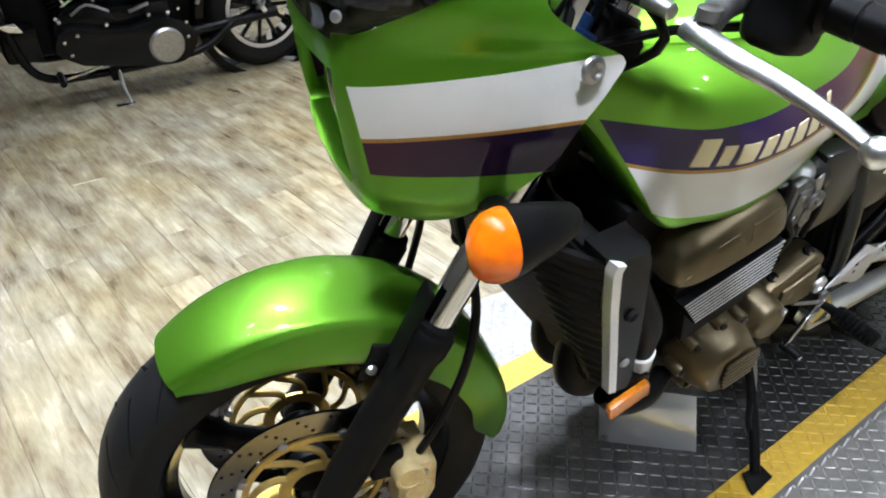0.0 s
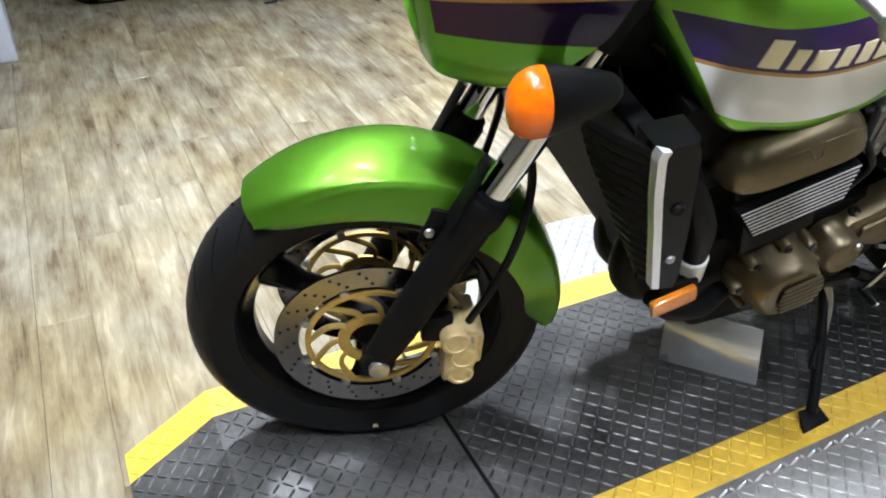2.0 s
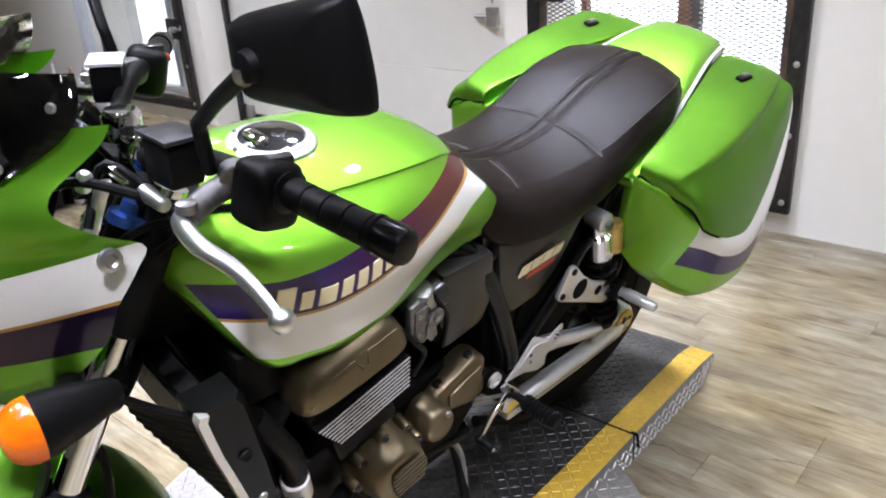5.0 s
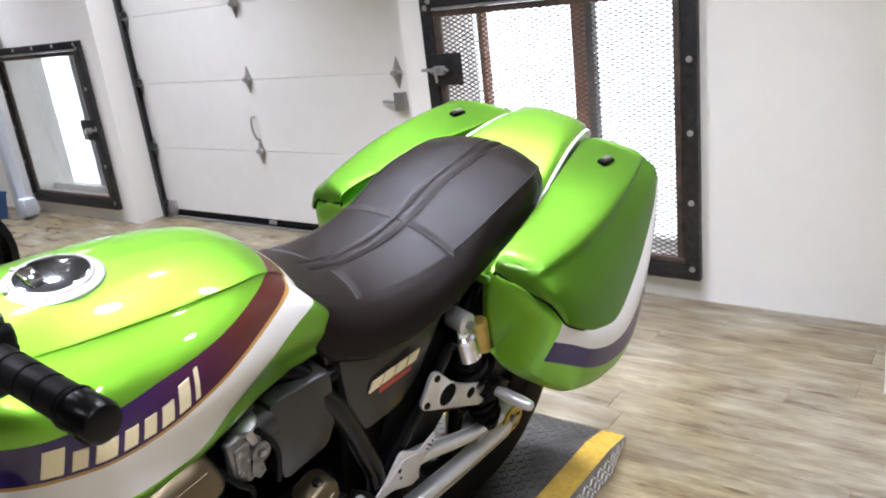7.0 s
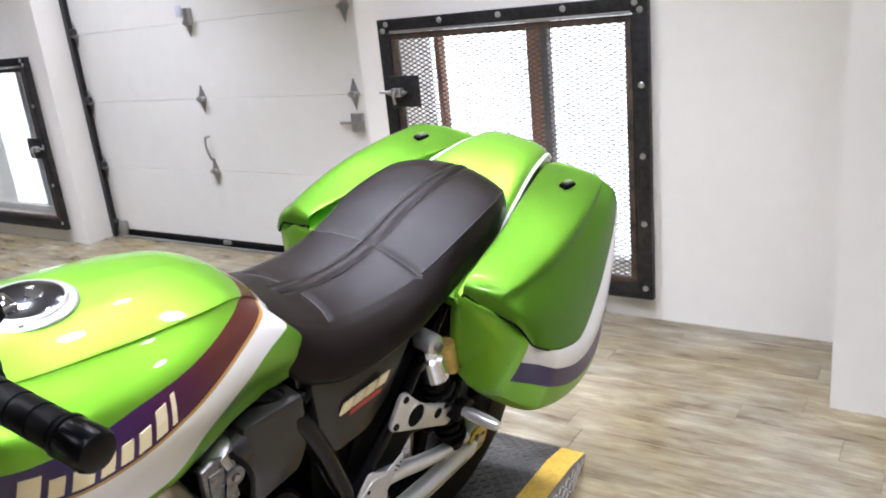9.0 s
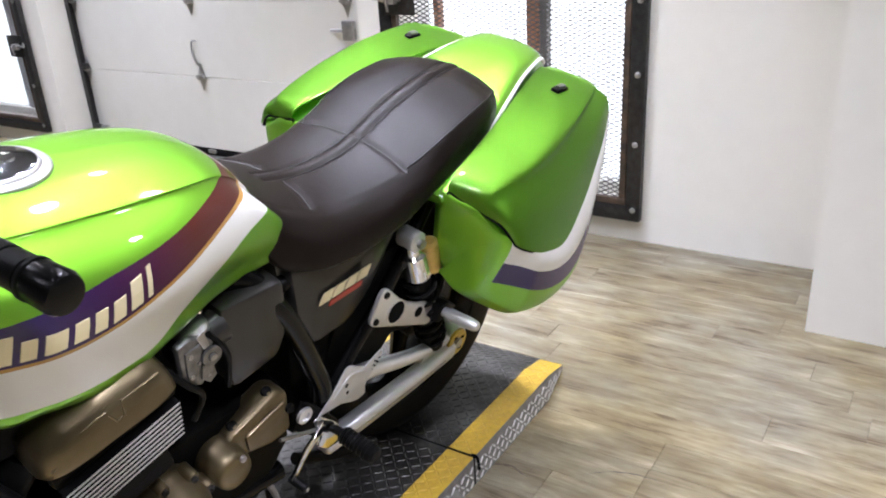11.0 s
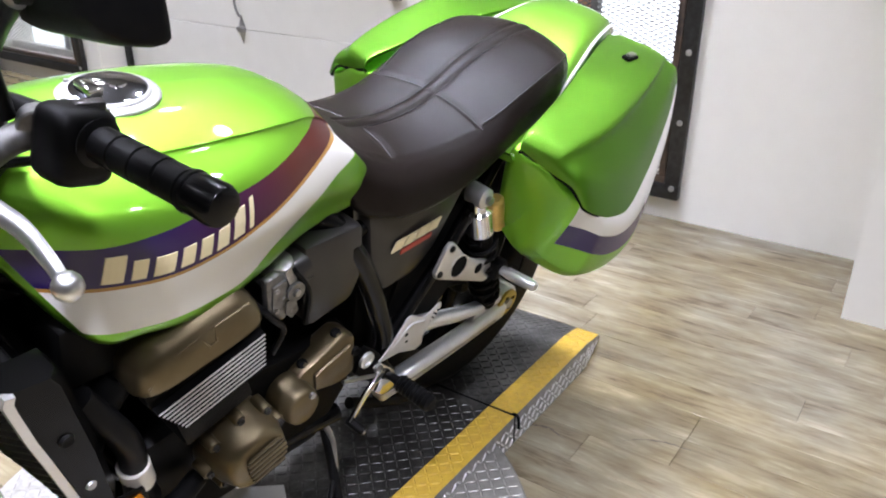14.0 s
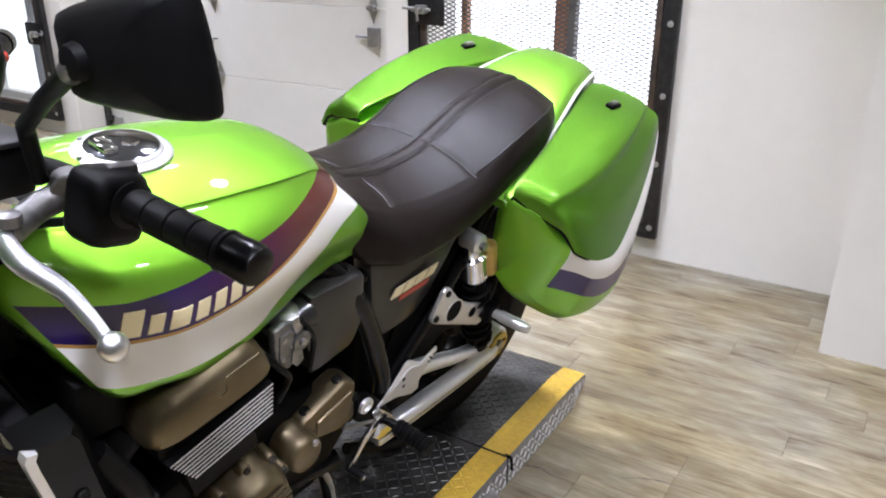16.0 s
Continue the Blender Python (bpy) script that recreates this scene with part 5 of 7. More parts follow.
EDGE = [(1.032, 0.072), (1.038, 0.090), (1.048, 0.108), (1.067, 0.141), (1.096, 0.189), (1.114, 0.227), (1.133, 0.264), (1.152, 0.286), (1.176, 0.296), (1.205, 0.298)]
bmesh.ops.solidify(cb, geom=cb.faces[:], thickness=0.004)
gone = [f for f in cb.faces if f.calc_center_median().z > 1.060 and f.calc_center_median().x < interp(EDGE, f.calc_center_median().z)[0] - 0.022]
bmesh.ops.delete(cb, geom=gone, context="FACES")
cowl = bp("headlight_cowl", cb, COWLPAINT, "green headlight cowl with white and dark purple bands", smooth=50)
cowl.matrix_basis = STEER
# screen: lies on the upper front, its lower edge rounded, its sides running up to the horns
rows = []
for i in range(29):
    f = i / 28
    z = 1.024 + 0.178 * f
    xb = interp(EDGE, z)[0]
    C = [Vector(p) for p in cowl_row(z, 14)]
    nose = min(range(len(C)), key=lambda q: C[q].x)
    xb = max(xb, C[nose].x + 0.0015)
    half = []
    for a, b in zip(C[nose:], C[nose + 1:]):
        half.append(a)
        if b.x > xb:
            half.append(a.lerp(b, (xb - a.x) / max(1e-9, b.x - a.x)))
            break
    C = [Vector((p.x, -p.y, p.z)) for p in half[:0:-1]] + half
    L = [0.0]
    for a, b in zip(C, C[1:]):
        L.append(L[-1] + (b - a).length)
    row = []
    for j in range(25):
        d = L[-1] * j / 24
        k = min(len(C) - 2, max(0, int(np.searchsorted(L, d)) - 1))
        p = C[k].lerp(C[k + 1], (d - L[k]) / max(1e-9, L[k + 1] - L[k]))
        n = Vector((p.x - 0.30, p.y * 1.6, 0.06)).normalized()
        row.append(p + n * (0.0045 + 0.010 * math.sin(f * math.pi) * (1 - abs(j / 12 - 1) ** 2)))
    rows.append(row)
sb = ringloft(rows, closed=False, cap=False)
bmesh.ops.solidify(sb, geom=sb.faces[:], thickness=0.003)
screen = bp("windscreen", sb, SMOKE, "dark tinted glossy windscreen", steer=True, smooth=60)
for f, t in ((0.16, -0.75), (0.16, 0.75), (0.55, -0.86), (0.55, 0.86), (0.85, -0.88), (0.85, 0.88)):
    p = Vector(rows[int(f * 28)][int((t + 1) * 12)])
    part("screen_screw", lathe(p + Vector((-0.004, 0.004 * (1 if t > 0 else -1), 0.002)), (-0.6, t, 0.35), [(0, 0.006), (0.003, 0.004)], 10), STEEL, screen, m=STEER)
part("bolt", lathe((0.291, -0.214, 1.018), (0.25, -1, 0.1), [(0, 0.014), (0.004, 0.013), (0.006, 0.008), (0.003, 0.005)], 18), STEEL, cowl, "bare metal cowl bolt")
part("bolt", lathe((0.291, 0.214, 1.018), (0.25, 1, 0.1), [(0, 0.014), (0.004, 0.013), (0.006, 0.008), (0.003, 0.005)], 18), STEEL, cowl, "bare metal cowl bolt")
bp("headlight", lathe((0.190, 0, 0.926), (-1, 0, -0.08), [(0, 0.085), (0.07, 0.088), (0.084, 0.086), (0.094, 0.060), (0.098, 0.0)], 36, cap=False), SCREEN, "round dark headlight in the cowl", steer=True)

# ---- turn signals
for s in (-1, 1):
    c = Vector((0.186, s * 0.283, 0.887))
    d = Vector((-1.0, s * 0.22, -0.04)).normalized()      # the lens faces forward
    side = Vector((0, 0, 1)).cross(d).normalized()
    up = d.cross(side)

    def lemon(dist, wide, high, n=28):
        """An upright pointed oval across the signal's axis."""
        o = c + d * dist
        ring_ = []
        for i in range(n):
            a = 2 * math.pi * i / n
            v = math.sin(a)
            ring_.append(o + up * (high * v) + side * (wide * math.copysign((1 - abs(v) ** 1.9) ** 0.62, math.cos(a)) if abs(v) < 1 else 0.0))
        return ring_
    sig = bp("turn_signal", ringloft([lemon(-0.088, 0.009, 0.011), lemon(-0.078, 0.017, 0.020), (lemon(-0.045, 0.026, 0.030)), lemon(-0.012, 0.031, 0.0385), lemon(0.0, 0.032, 0.0400)]), BLACK, "black turn signal with an orange lens", steer=True, smooth=30)
    part("lens", ringloft([lemon(0.0005, 0.0318, 0.0398), lemon(0.012, 0.0312, 0.0390), lemon(0.022, 0.026, 0.034), lemon(0.030, 0.017, 0.025), lemon(0.034, 0.006, 0.010)]), ORANGE, sig, "rounded orange lens", smooth=50, m=STEER)
    part("stalk", tube([c - d * 0.045, (0.222, s * 0.235, 0.868), (0.232, s * 0.14, 0.842)], 0.016, 10, 4), BLACK, sig, m=STEER)

# ---- handlebar and its controls
bar = bp("handlebar", tube([(0.505, -0.405, 1.082), (0.462, -0.285, 1.092), (0.415, -0.185, 1.098), (0.375, -0.10, 1.075), (0.370, 0, 1.068), (0.375, 0.10, 1.075), (0.415, 0.185, 1.098), (0.462, 0.285, 1.092), (0.505, 0.405, 1.082)], 0.0125, 14, 6), MATTBLACK, "black handlebar", steer=True)
for s in (-1, 1):
    bp("bar_riser", lathe((0.368, s * 0.048, 1.01), (0, 0, 1), [(0, 0.020), (0.04, 0.018), (0.052, 0.026), (0.078, 0.026), (0.086, 0.020)], 20), CHROME, "bright handlebar clamp", steer=True)
    g0, g1 = Vector((0.464, s * 0.290, 1.0915)), Vector((0.520, s * 0.438, 1.0810))
    gd = (g1 - g0).normalized()
    gl = (g1 - g0).length
    prof = [(0, 0.022), (0.004, 0.024)]
    for k in range(4):
        a = 0.008 + k * (gl - 0.045) / 4
        b = a + (gl - 0.045) / 4
        prof += [(a, 0.0178), (b - 0.004, 0.0182), (b - 0.003, 0.0168), (b - 0.001, 0.0168)]
    prof += [(gl - 0.036, 0.0205), (gl - 0.032, 0.0205), (gl - 0.030, 0.0175)]
    gr = bp("grip", lathe(g0, gd, prof, 20), BLACK, "ribbed black rubber grip", steer=True)
    part("bar_end", lathe(g0 + gd * (gl - 0.030), gd, [(0, 0.0195), (0.028, 0.0205), (0.034, 0.018), (0.036, 0.012)], 20), GLOSSBLACK, gr, "glossy black bar end", m=STEER)
    # switch box
    sw0 = Vector((0.452, s * 0.262, 1.088))
    swb = box(-0.031, 0.031, -0.030, 0.030, -0.044, 0.032, 0.017, 3)
    swb.transform(Matrix.Translation(sw0) @ Matrix.Rotation(s * radians(-19), 4, "Z") @ Matrix.Rotation(radians(12), 4, "Y"))
    sw = bp("switch_box", swb, BLACK, "black handlebar switch box", steer=True)
    part("switch_button", cyl(sw0 + Vector((0.024, s * -0.005, 0.012)), sw0 + Vector((0.036, s * -0.006, 0.014)), 0.007, seg=10, bevel=0.002), RED if s > 0 else DARKGREY, sw, m=STEER)
    part("switch_rocker", box(sw0.x + 0.002, sw0.x + 0.03, sw0.y - 0.008, sw0.y + 0.008, sw0.z + 0.022, sw0.z + 0.034, 0.003), DARKGREY, sw, m=STEER)
    # lever perch, lever and reservoir
    pc = Vector((0.405, s * 0.228, 1.085))
    perch = bmesh.new()
    lathe(Vector((0.425, s * 0.235, 1.092)) - Vector((0, 0.014, 0)), (0.2, 1, 0), [(0, 0.018), (0.002, 0.020), (0.026, 0.020), (0.028, 0.018)], 16, perch)
    tube([(0.425, s * 0.232, 1.088), (0.395, s * 0.240, 1.080), (0.366, s * 0.262, 1.070)], (0.016, 0.013), 10, 4, perch)
    pe = bp("lever_perch", perch, CARB, "dull cast metal lever perch", steer=True)
    part("pivot_screw", lathe((0.366, s * 0.262, 1.078), (0, 0, 1), [(0, 0.012), (0.010, 0.011), (0.012, 0.006)], 12), STEEL, pe, m=STEER)
    lv = tube([(0.362, s * 0.245, 1.066), (0.358, s * 0.275, 1.066), (0.362, s * 0.315, 1.063), (0.380, s * 0.360, 1.056), (0.388, s * 0.405, 1.050), (0.392, s * 0.438, 1.044)], (0.0125, 0.0065), 12, 6, flat=0.62)
    bmesh.ops.create_uvsphere(lv, u_segments=14, v_segments=10, radius=0.0125, matrix=Matrix.Translation((0.393, s * 0.446, 1.043)))
    part("lever", lv, POLISHED, pe, "polished ball-ended lever", m=STEER)
    part("cable_adjuster", cyl((0.352, s * 0.232, 1.074), (0.340, s * 0.190, 1.078), 0.008, 0.010, 12, bevel=0.002), STEEL, pe, m=STEER)
    rb = box(-0.022, 0.022, -0.028, 0.028, -0.030, 0.022, 0.006)
    rb.transform(Matrix.Translation((0.380, s * 0.170, 1.104)) @ Matrix.Rotation(s * radians(-16), 4, "Z"))
    rs = bp("fluid_reservoir", rb, BLACK, "black brake fluid reservoir with a pale grey lid", steer=True)
    rl = box(-0.025, 0.025, -0.031, 0.031, 0.022, 0.029, 0.003)
    rl.transform(Matrix.Translation((0.380, s * 0.170, 1.104)) @ Matrix.Rotation(s * radians(-16), 4, "Z"))
    part("lid", rl, SATIN if s > 0 else BARESTEEL, rs, "scratched grey metal lid", m=STEER)
    # mirror
    arm = tube([(0.405, s * 0.222, 1.100), (0.396, s * 0.232, 1.150), (0.394, s * 0.238, 1.160), (0.396, s * 0.31, 1.205), (0.402, s * 0.385, 1.250)], 0.0085, 10, 5, smooth=False)
    mi = bp("mirror", arm, BLACK, "black rear-view mirror on a bent stalk", steer=True)
    ctr = Vector((0.440, s * 0.406, 1.262))
    out = [(-0.080, 0.026), (-0.070, 0.036), (0.0, 0.043), (0.068, 0.046), (0.080, 0.036), (0.083, 0.0), (0.080, -0.036), (0.068, -0.046), (0.0, -0.043), (-0.070, -0.036), (-0.080, -0.026), (-0.082, 0.0)]
    ring_pts = spline([(p[0], p[1], 0) for p in out + [out[0]]], 4)[:-1]
    mm = Matrix.Translation(ctr) @ Matrix.Rotation(-s * radians(14.8), 4, "Z") @ Matrix.Rotation(radians(-5), 4, "Y") @ Matrix.Rotation(s * radians(11.7), 4, "X")
    rings = []
    for dx, k in ((0.008, 0.97), (0.004, 1.0), (-0.004, 1.0), (-0.016, 0.93), (-0.026, 0.76), (-0.030, 0.45)):
        rings.append([mm @ Vector((dx, s * p.x * k, p.y * k)) for p in ring_pts])
    part("housing", ringloft(rings), BLACK, mi, "black plastic mirror housing", m=STEER)
    part("mirror_glass", ringloft([[mm @ Vector((0.0085, s * p.x * 0.92, p.y * 0.90)) for p in ring_pts], [mm @ Vector((0.0100, s * p.x * 0.91, p.y * 0.89)) for p in ring_pts]]), CHROME, mi, "mirror glass", m=STEER)
    part("mirror_boss", lathe(mm @ Vector((-0.026, s * -0.030, 0.0)), mm.to_3x3() @ Vector((-1, 0, 0)), [(0, 0.016), (0.012, 0.013), (0.014, 0.008)], 14), BLACK, mi, m=STEER)
    part("joint", lathe((0.398, s * 0.372, 1.240), (0.3, 0.6 * s, 0.5), [(0, 0.007), (0.004, 0.010), (0.016, 0.010), (0.020, 0.007)], 14), STEEL, mi, "bare metal ball joint", m=STEER)
# cables and clocks between cowl and tank
for pts, r in (([(0.34, -0.20, 1.075), (0.27, -0.16, 1.09), (0.22, -0.10, 1.03), (0.26, -0.06, 0.90)], 0.006), ([(0.36, 0.19, 1.08), (0.28, 0.14, 1.10), (0.22, 0.06, 1.03), (0.27, 0.03, 0.88)], 0.006),
               ([(0.44, -0.24, 1.06), (0.38, -0.17, 1.03), (0.31, -0.12, 0.98), (0.33, -0.09, 0.86)], 0.005), ([(0.345, -0.18, 1.078), (0.36, -0.09, 1.052), (0.40, -0.07, 0.98), (0.44, -0.09, 0.88)], 0.006),
               ([(0.22, 0.03, 0.86), (0.205, 0.05, 0.78), (0.21, 0.085, 0.70), (0.20, 0.10, 0.62)], 0.0045)):
    bp("control_cable", tube(pts, r, 8, 6), BLACK, "black control cable", steer=True)
for s in (-1, 1):
    bp("instrument", lathe((0.262, s * 0.055, 1.075), (0.45, 0, 0.9), [(0, 0.040), (0.035, 0.046), (0.045, 0.046), (0.048, 0.040)], 28), GLOSSBLACK, "round black instrument", steer=True)
    part("dial_rim", ring((0.284, s * 0.055, 1.119), (0.45, 0, 0.9), 0.037, 0.046, 0.006, 32), CHROME, cowl)
bp("fork_cap", lathe((0.330, -0.103, 1.005), AX, [(0, 0.025), (0.012, 0.024), (0.014, 0.013), (0.028, 0.012)], 20), BLUE, "blue anodised fork cap", steer=True)
bp("fork_cap", lathe((0.330, 0.103, 1.005), AX, [(0, 0.025), (0.012, 0.024), (0.014, 0.013), (0.028, 0.012)], 20), BLUE, "blue anodised fork cap", steer=True)
bp("ignition_lock", lathe((0.335, 0, 1.03), AX, [(0, 0.03), (0.03, 0.028), (0.034, 0.016)], 20), MATTBLACK, "black ignition lock", steer=True)

# black fillers and sleeves added where gaps showed floor or chrome
bp("front_gap_filler", box(0.40, 0.57, -0.165, 0.165, 0.70, 0.80, 0.01), MATTBLACK, "black filler block between radiator and tank")
bp("steering_filler", slab([(0.275, -0.085, 0.82), (0.345, -0.085, 0.99), (0.42, -0.085, 0.97), (0.47, -0.085, 0.80)], (0, 1, 0), 0.17, 0.012), MATTBLACK, "black filler slab behind the steering head")
for s in (-1, 1):
    bp("fork_sleeve", cyl((0.049 + 0.4226 * 0.60, s * 0.103, 0.316 + 0.9063 * 0.60), (0.049 + 0.4226 * 0.79, s * 0.103, 0.316 + 0.9063 * 0.79), 0.027, seg=20, bevel=0.003), MATTBLACK, "black sleeve added over the upper fork tube", steer=True)
# wiring and brackets behind the cowl
rng = random.Random(5)
for k in range(7):
    y0 = -0.17 + 0.05 * k
    pts = [(0.25 + 0.05 * rng.random(), y0, 1.00 + 0.05 * rng.random()), (0.29 + 0.03 * rng.random(), y0 + rng.uniform(-0.03, 0.03), 1.06 + 0.05 * rng.random()), (0.34 + 0.03 * rng.random(), y0 + rng.uniform(-0.04, 0.04), 1.04), (0.35, y0 * 0.6, 0.95)]
    bp("wiring_loom", tube(pts, 0.004 + 0.003 * rng.random(), 8, 5), BLACK, "black wiring behind the cowl", steer=True)
for k in range(8):
    p = Vector((0.27 + 0.09 * rng.random(), -0.175 + 0.30 * rng.random(), 1.005 + 0.075 * rng.random()))
    d = Vector((rng.uniform(-1, 1), rng.uniform(-1, 1), rng.uniform(0.2, 1))).normalized()
    bp("metal_fitting", lathe(p, d, [(0, 0.006), (0.003, 0.009), (0.022, 0.008), (0.026, 0.004)], 12), (CHROME, POLISHED, STEEL)[k % 3], "bright metal fitting behind the cowl", steer=True)
bp("screen_bracket", slab([(0.268, -0.165, 1.02), (0.30, -0.165, 1.085), (0.315, -0.165, 1.085), (0.285, -0.165, 1.01)], (0, 1, 0), 0.012, 0.003), POLISHED, "bright screen bracket", steer=True)

# ---- frame
for s in (-1, 1):
    bp("frame_tube", tube([(0.34, s * 0.05, 0.86), (0.48, s * 0.10, 0.81), (0.70, s * 0.11, 0.81), (0.84, s * 0.140, 0.805), (0.895, s * 0.168, 0.74), (0.945, s * 0.170, 0.655), (0.990, s * 0.168, 0.56), (1.022, s * 0.164, 0.476), (1.02, s * 0.155, 0.37)], 0.021, 14, 6), GLOSSBLACK, "black steel frame tube")
    bp("frame_tube", tube([(0.34, s * 0.045, 0.82), (0.42, s * 0.10, 0.62), (0.47, s * 0.12, 0.47), (0.54, s * 0.125, 0.395), (0.70, s * 0.135, 0.33), (0.93, s * 0.150, 0.32)], 0.020, 14, 6), GLOSSBLACK, "black steel downtube")
    bp("frame_tube", tube([(0.92, s * 0.150, 0.76), (1.10, s * 0.150, 0.80), (1.30, s * 0.135, 0.84), (1.55, s * 0.12, 0.88)], 0.015, 12, 5), GLOSSBLACK, "black seat rail")
    bp("frame_tube", tube([(1.035, s * 0.162, 0.452), (1.089, s * 0.160, 0.512), (1.175, s * 0.158, 0.61), (1.27, s * 0.145, 0.72), (1.33, s * 0.14, 0.80)], 0.015, 12, 5), GLOSSBLACK, "black rear frame stay")
bp("head_tube", cyl((0.285, 0, 0.80), (0.375, 0, 0.99), 0.034, seg=24), MATTBLACK, "black steering head")

# ---- radiator and front of the engine
rad = bp("radiator", slab([(0.315, -0.19, 0.790), (0.315, 0.19, 0.790), (0.405, 0.19, 0.500), (0.405, -0.19, 0.500)], (0.95, 0, 0.30), 0.030, 0.003), MATTBLACK, "black radiator behind the fork")
for k in range(46):
    f = (k + 0.5) / 46
    part("fin", slab([(0.313 + 0.09 * f, -0.185, 0.788 - 0.285 * f), (0.313 + 0.09 * f, 0.185, 0.788 - 0.285 * f), (0.314 + 0.09 * f, 0.185, 0.785 - 0.285 * f), (0.314 + 0.09 * f, -0.185, 0.785 - 0.285 * f)], (-0.95, 0, -0.30), 0.004), MATTBLACK, rad)
for s in (-1, 1):
    sh = ringloft([[(x0 + dx, s * y, z) for dx, y in ((0, 0.195), (0.0, 0.232), (0.012, 0.244), (w - 0.012, 0.246), (w, 0.230), (w, 0.19))] for x0, w, z in ((0.299, 0.066, 0.818), (0.301, 0.074, 0.802), (0.315, 0.074, 0.742), (0.338, 0.068, 0.672), (0.370, 0.055, 0.572), (0.380, 0.044, 0.548))])
    side = bp("radiator_shroud", sh, SHROUD, "dark grey radiator side shroud with a bright front edge")
    part("edge_strip", ringloft([[(x - 0.005, s * 0.236, z), (x - 0.004, s * 0.250, z), (x + 0.007, s * 0.252, z), (x + 0.007, s * 0.244, z)] for x, z in ((0.306, 0.818), (0.303, 0.808), (0.306, 0.794), (0.320, 0.740), (0.343, 0.667), (0.375, 0.560))]), ALU, side, "bright aluminium edge strip")
    part("screw", lathe((0.362, s * 0.246, 0.712), (0, s, 0), [(0, 0.010), (0.004, 0.008), (0.002, 0.005)], 12), BLACK, side)
    part("screw", lathe((0.386, s * 0.244, 0.612), (0, s, 0), [(0, 0.008), (0.004, 0.006)], 12), STEEL, side)
    # inner scoop plate between fork and radiator
    rib_rows = []
    for k in range(31):
        f = k / 30
        ax, ay, az = interp([(0, 0.250, 0.148, 0.806), (0.13, 0.262, 0.150, 0.772), (0.55, 0.316, 0.170, 0.662), (1, 0.376, 0.200, 0.547)], f)
        bx, by, bz = 0.302 + 0.075 * f, 0.236, 0.808 - 0.250 * f
        o = 0.0028 if k % 2 else 0.0
        rib_rows.append([(ax - o, s * ay, az), ((ax + bx) / 2 - 0.006 - o, s * (ay + by) / 2, (az + bz) / 2), (bx - o, s * by, bz), (bx + 0.006, s * (by - 0.004), bz), ((ax + bx) / 2 + 0.003, s * ((ay + by) / 2 - 0.006), (az + bz) / 2), (ax + 0.006, s * (ay - 0.006), az)])
    bp("scoop_panel", ringloft(rib_rows), BLACK, "ribbed black scoop panel", smooth=0)
    rf = bp("reflector_bracket", slab([(0.405, s * 0.232, 0.545), (0.46, s * 0.236, 0.545), (0.47, s * 0.236, 0.505), (0.40, s * 0.232, 0.505)], (0, s, 0), 0.006), BLACK, "black reflector bracket")
    rbx = box(-0.036, 0.036, -0.006, 0.006, -0.016, 0.016, 0.003)
    rbx.transform(Matrix.Translation((0.424, s * 0.247, 0.515)) @ Matrix.Rotation(radians(-18), 4, "Y"))
    part("reflector", rbx, AMBER, rf, "amber side reflector")
    bp("coolant_hose", tube([(0.40, s * 0.20, 0.72), (0.445, s * 0.215, 0.64), (0.462, s * 0.210, 0.58), (0.47, s * 0.205, 0.50), (0.50, s * 0.18, 0.44)], 0.020, 14, 5), BLACK, "black coolant hose")
    bp("hose_clamp", cyl((0.462, s * 0.210, 0.565), (0.474, s * 0.204, 0.515), 0.0235, seg=20, bevel=0.002), WHITE, "white hose sleeve")
    bp("brake_pipe", tube([(0.43, s * 0.20, 0.47), (0.46, s * 0.215, 0.445), (0.52, s * 0.215, 0.432), (0.58, s * 0.19, 0.425)], 0.017, 12, 5), BLACK, "black lower hose")
for y, fx in ((-0.140, 0.0), (-0.072, 0.008), (0.0, 0.07), (0.07, 0.10)):
    bp("exhaust_header", tube([(fx + 0.480, y * 1.05, 0.68), (fx + 0.445, y * 1.05, 0.63), (fx + 0.415, y * 1.02, 0.54), (fx + 0.420, y, 0.47), (fx + 0.455, y * 0.97, 0.425), (fx + 0.52, y * 0.85, 0.398), (fx + 0.62, y * 0.7, 0.37)], 0.030, 16, 6), MATTBLACK, "black exhaust header pipe")
bp("exhaust_collector", tube([(0.60, 0.0, 0.345), (0.82, 0.03, 0.30), (1.02, 0.10, 0.27), (1.20, 0.18, 0.27)], (0.055, 0.048), 18, 5), MATTBLACK, "black exhaust collector")
bp("horn", lathe((0.30, 0.09, 0.70), (-1, 0, 0), [(0, 0.02), (0.02, 0.042), (0.03, 0.044), (0.034, 0.03)], 24), GLOSSBLACK, "black horn")

# ---- engine
ENG = Matrix.Translation((0.578, 0, 0.686)) @ Matrix.Rotation(radians(-17.8), 4, "Y")   # local: x rearwards, z up from the top fin


def eng(bm):
    bm.transform(ENG)
    return bm


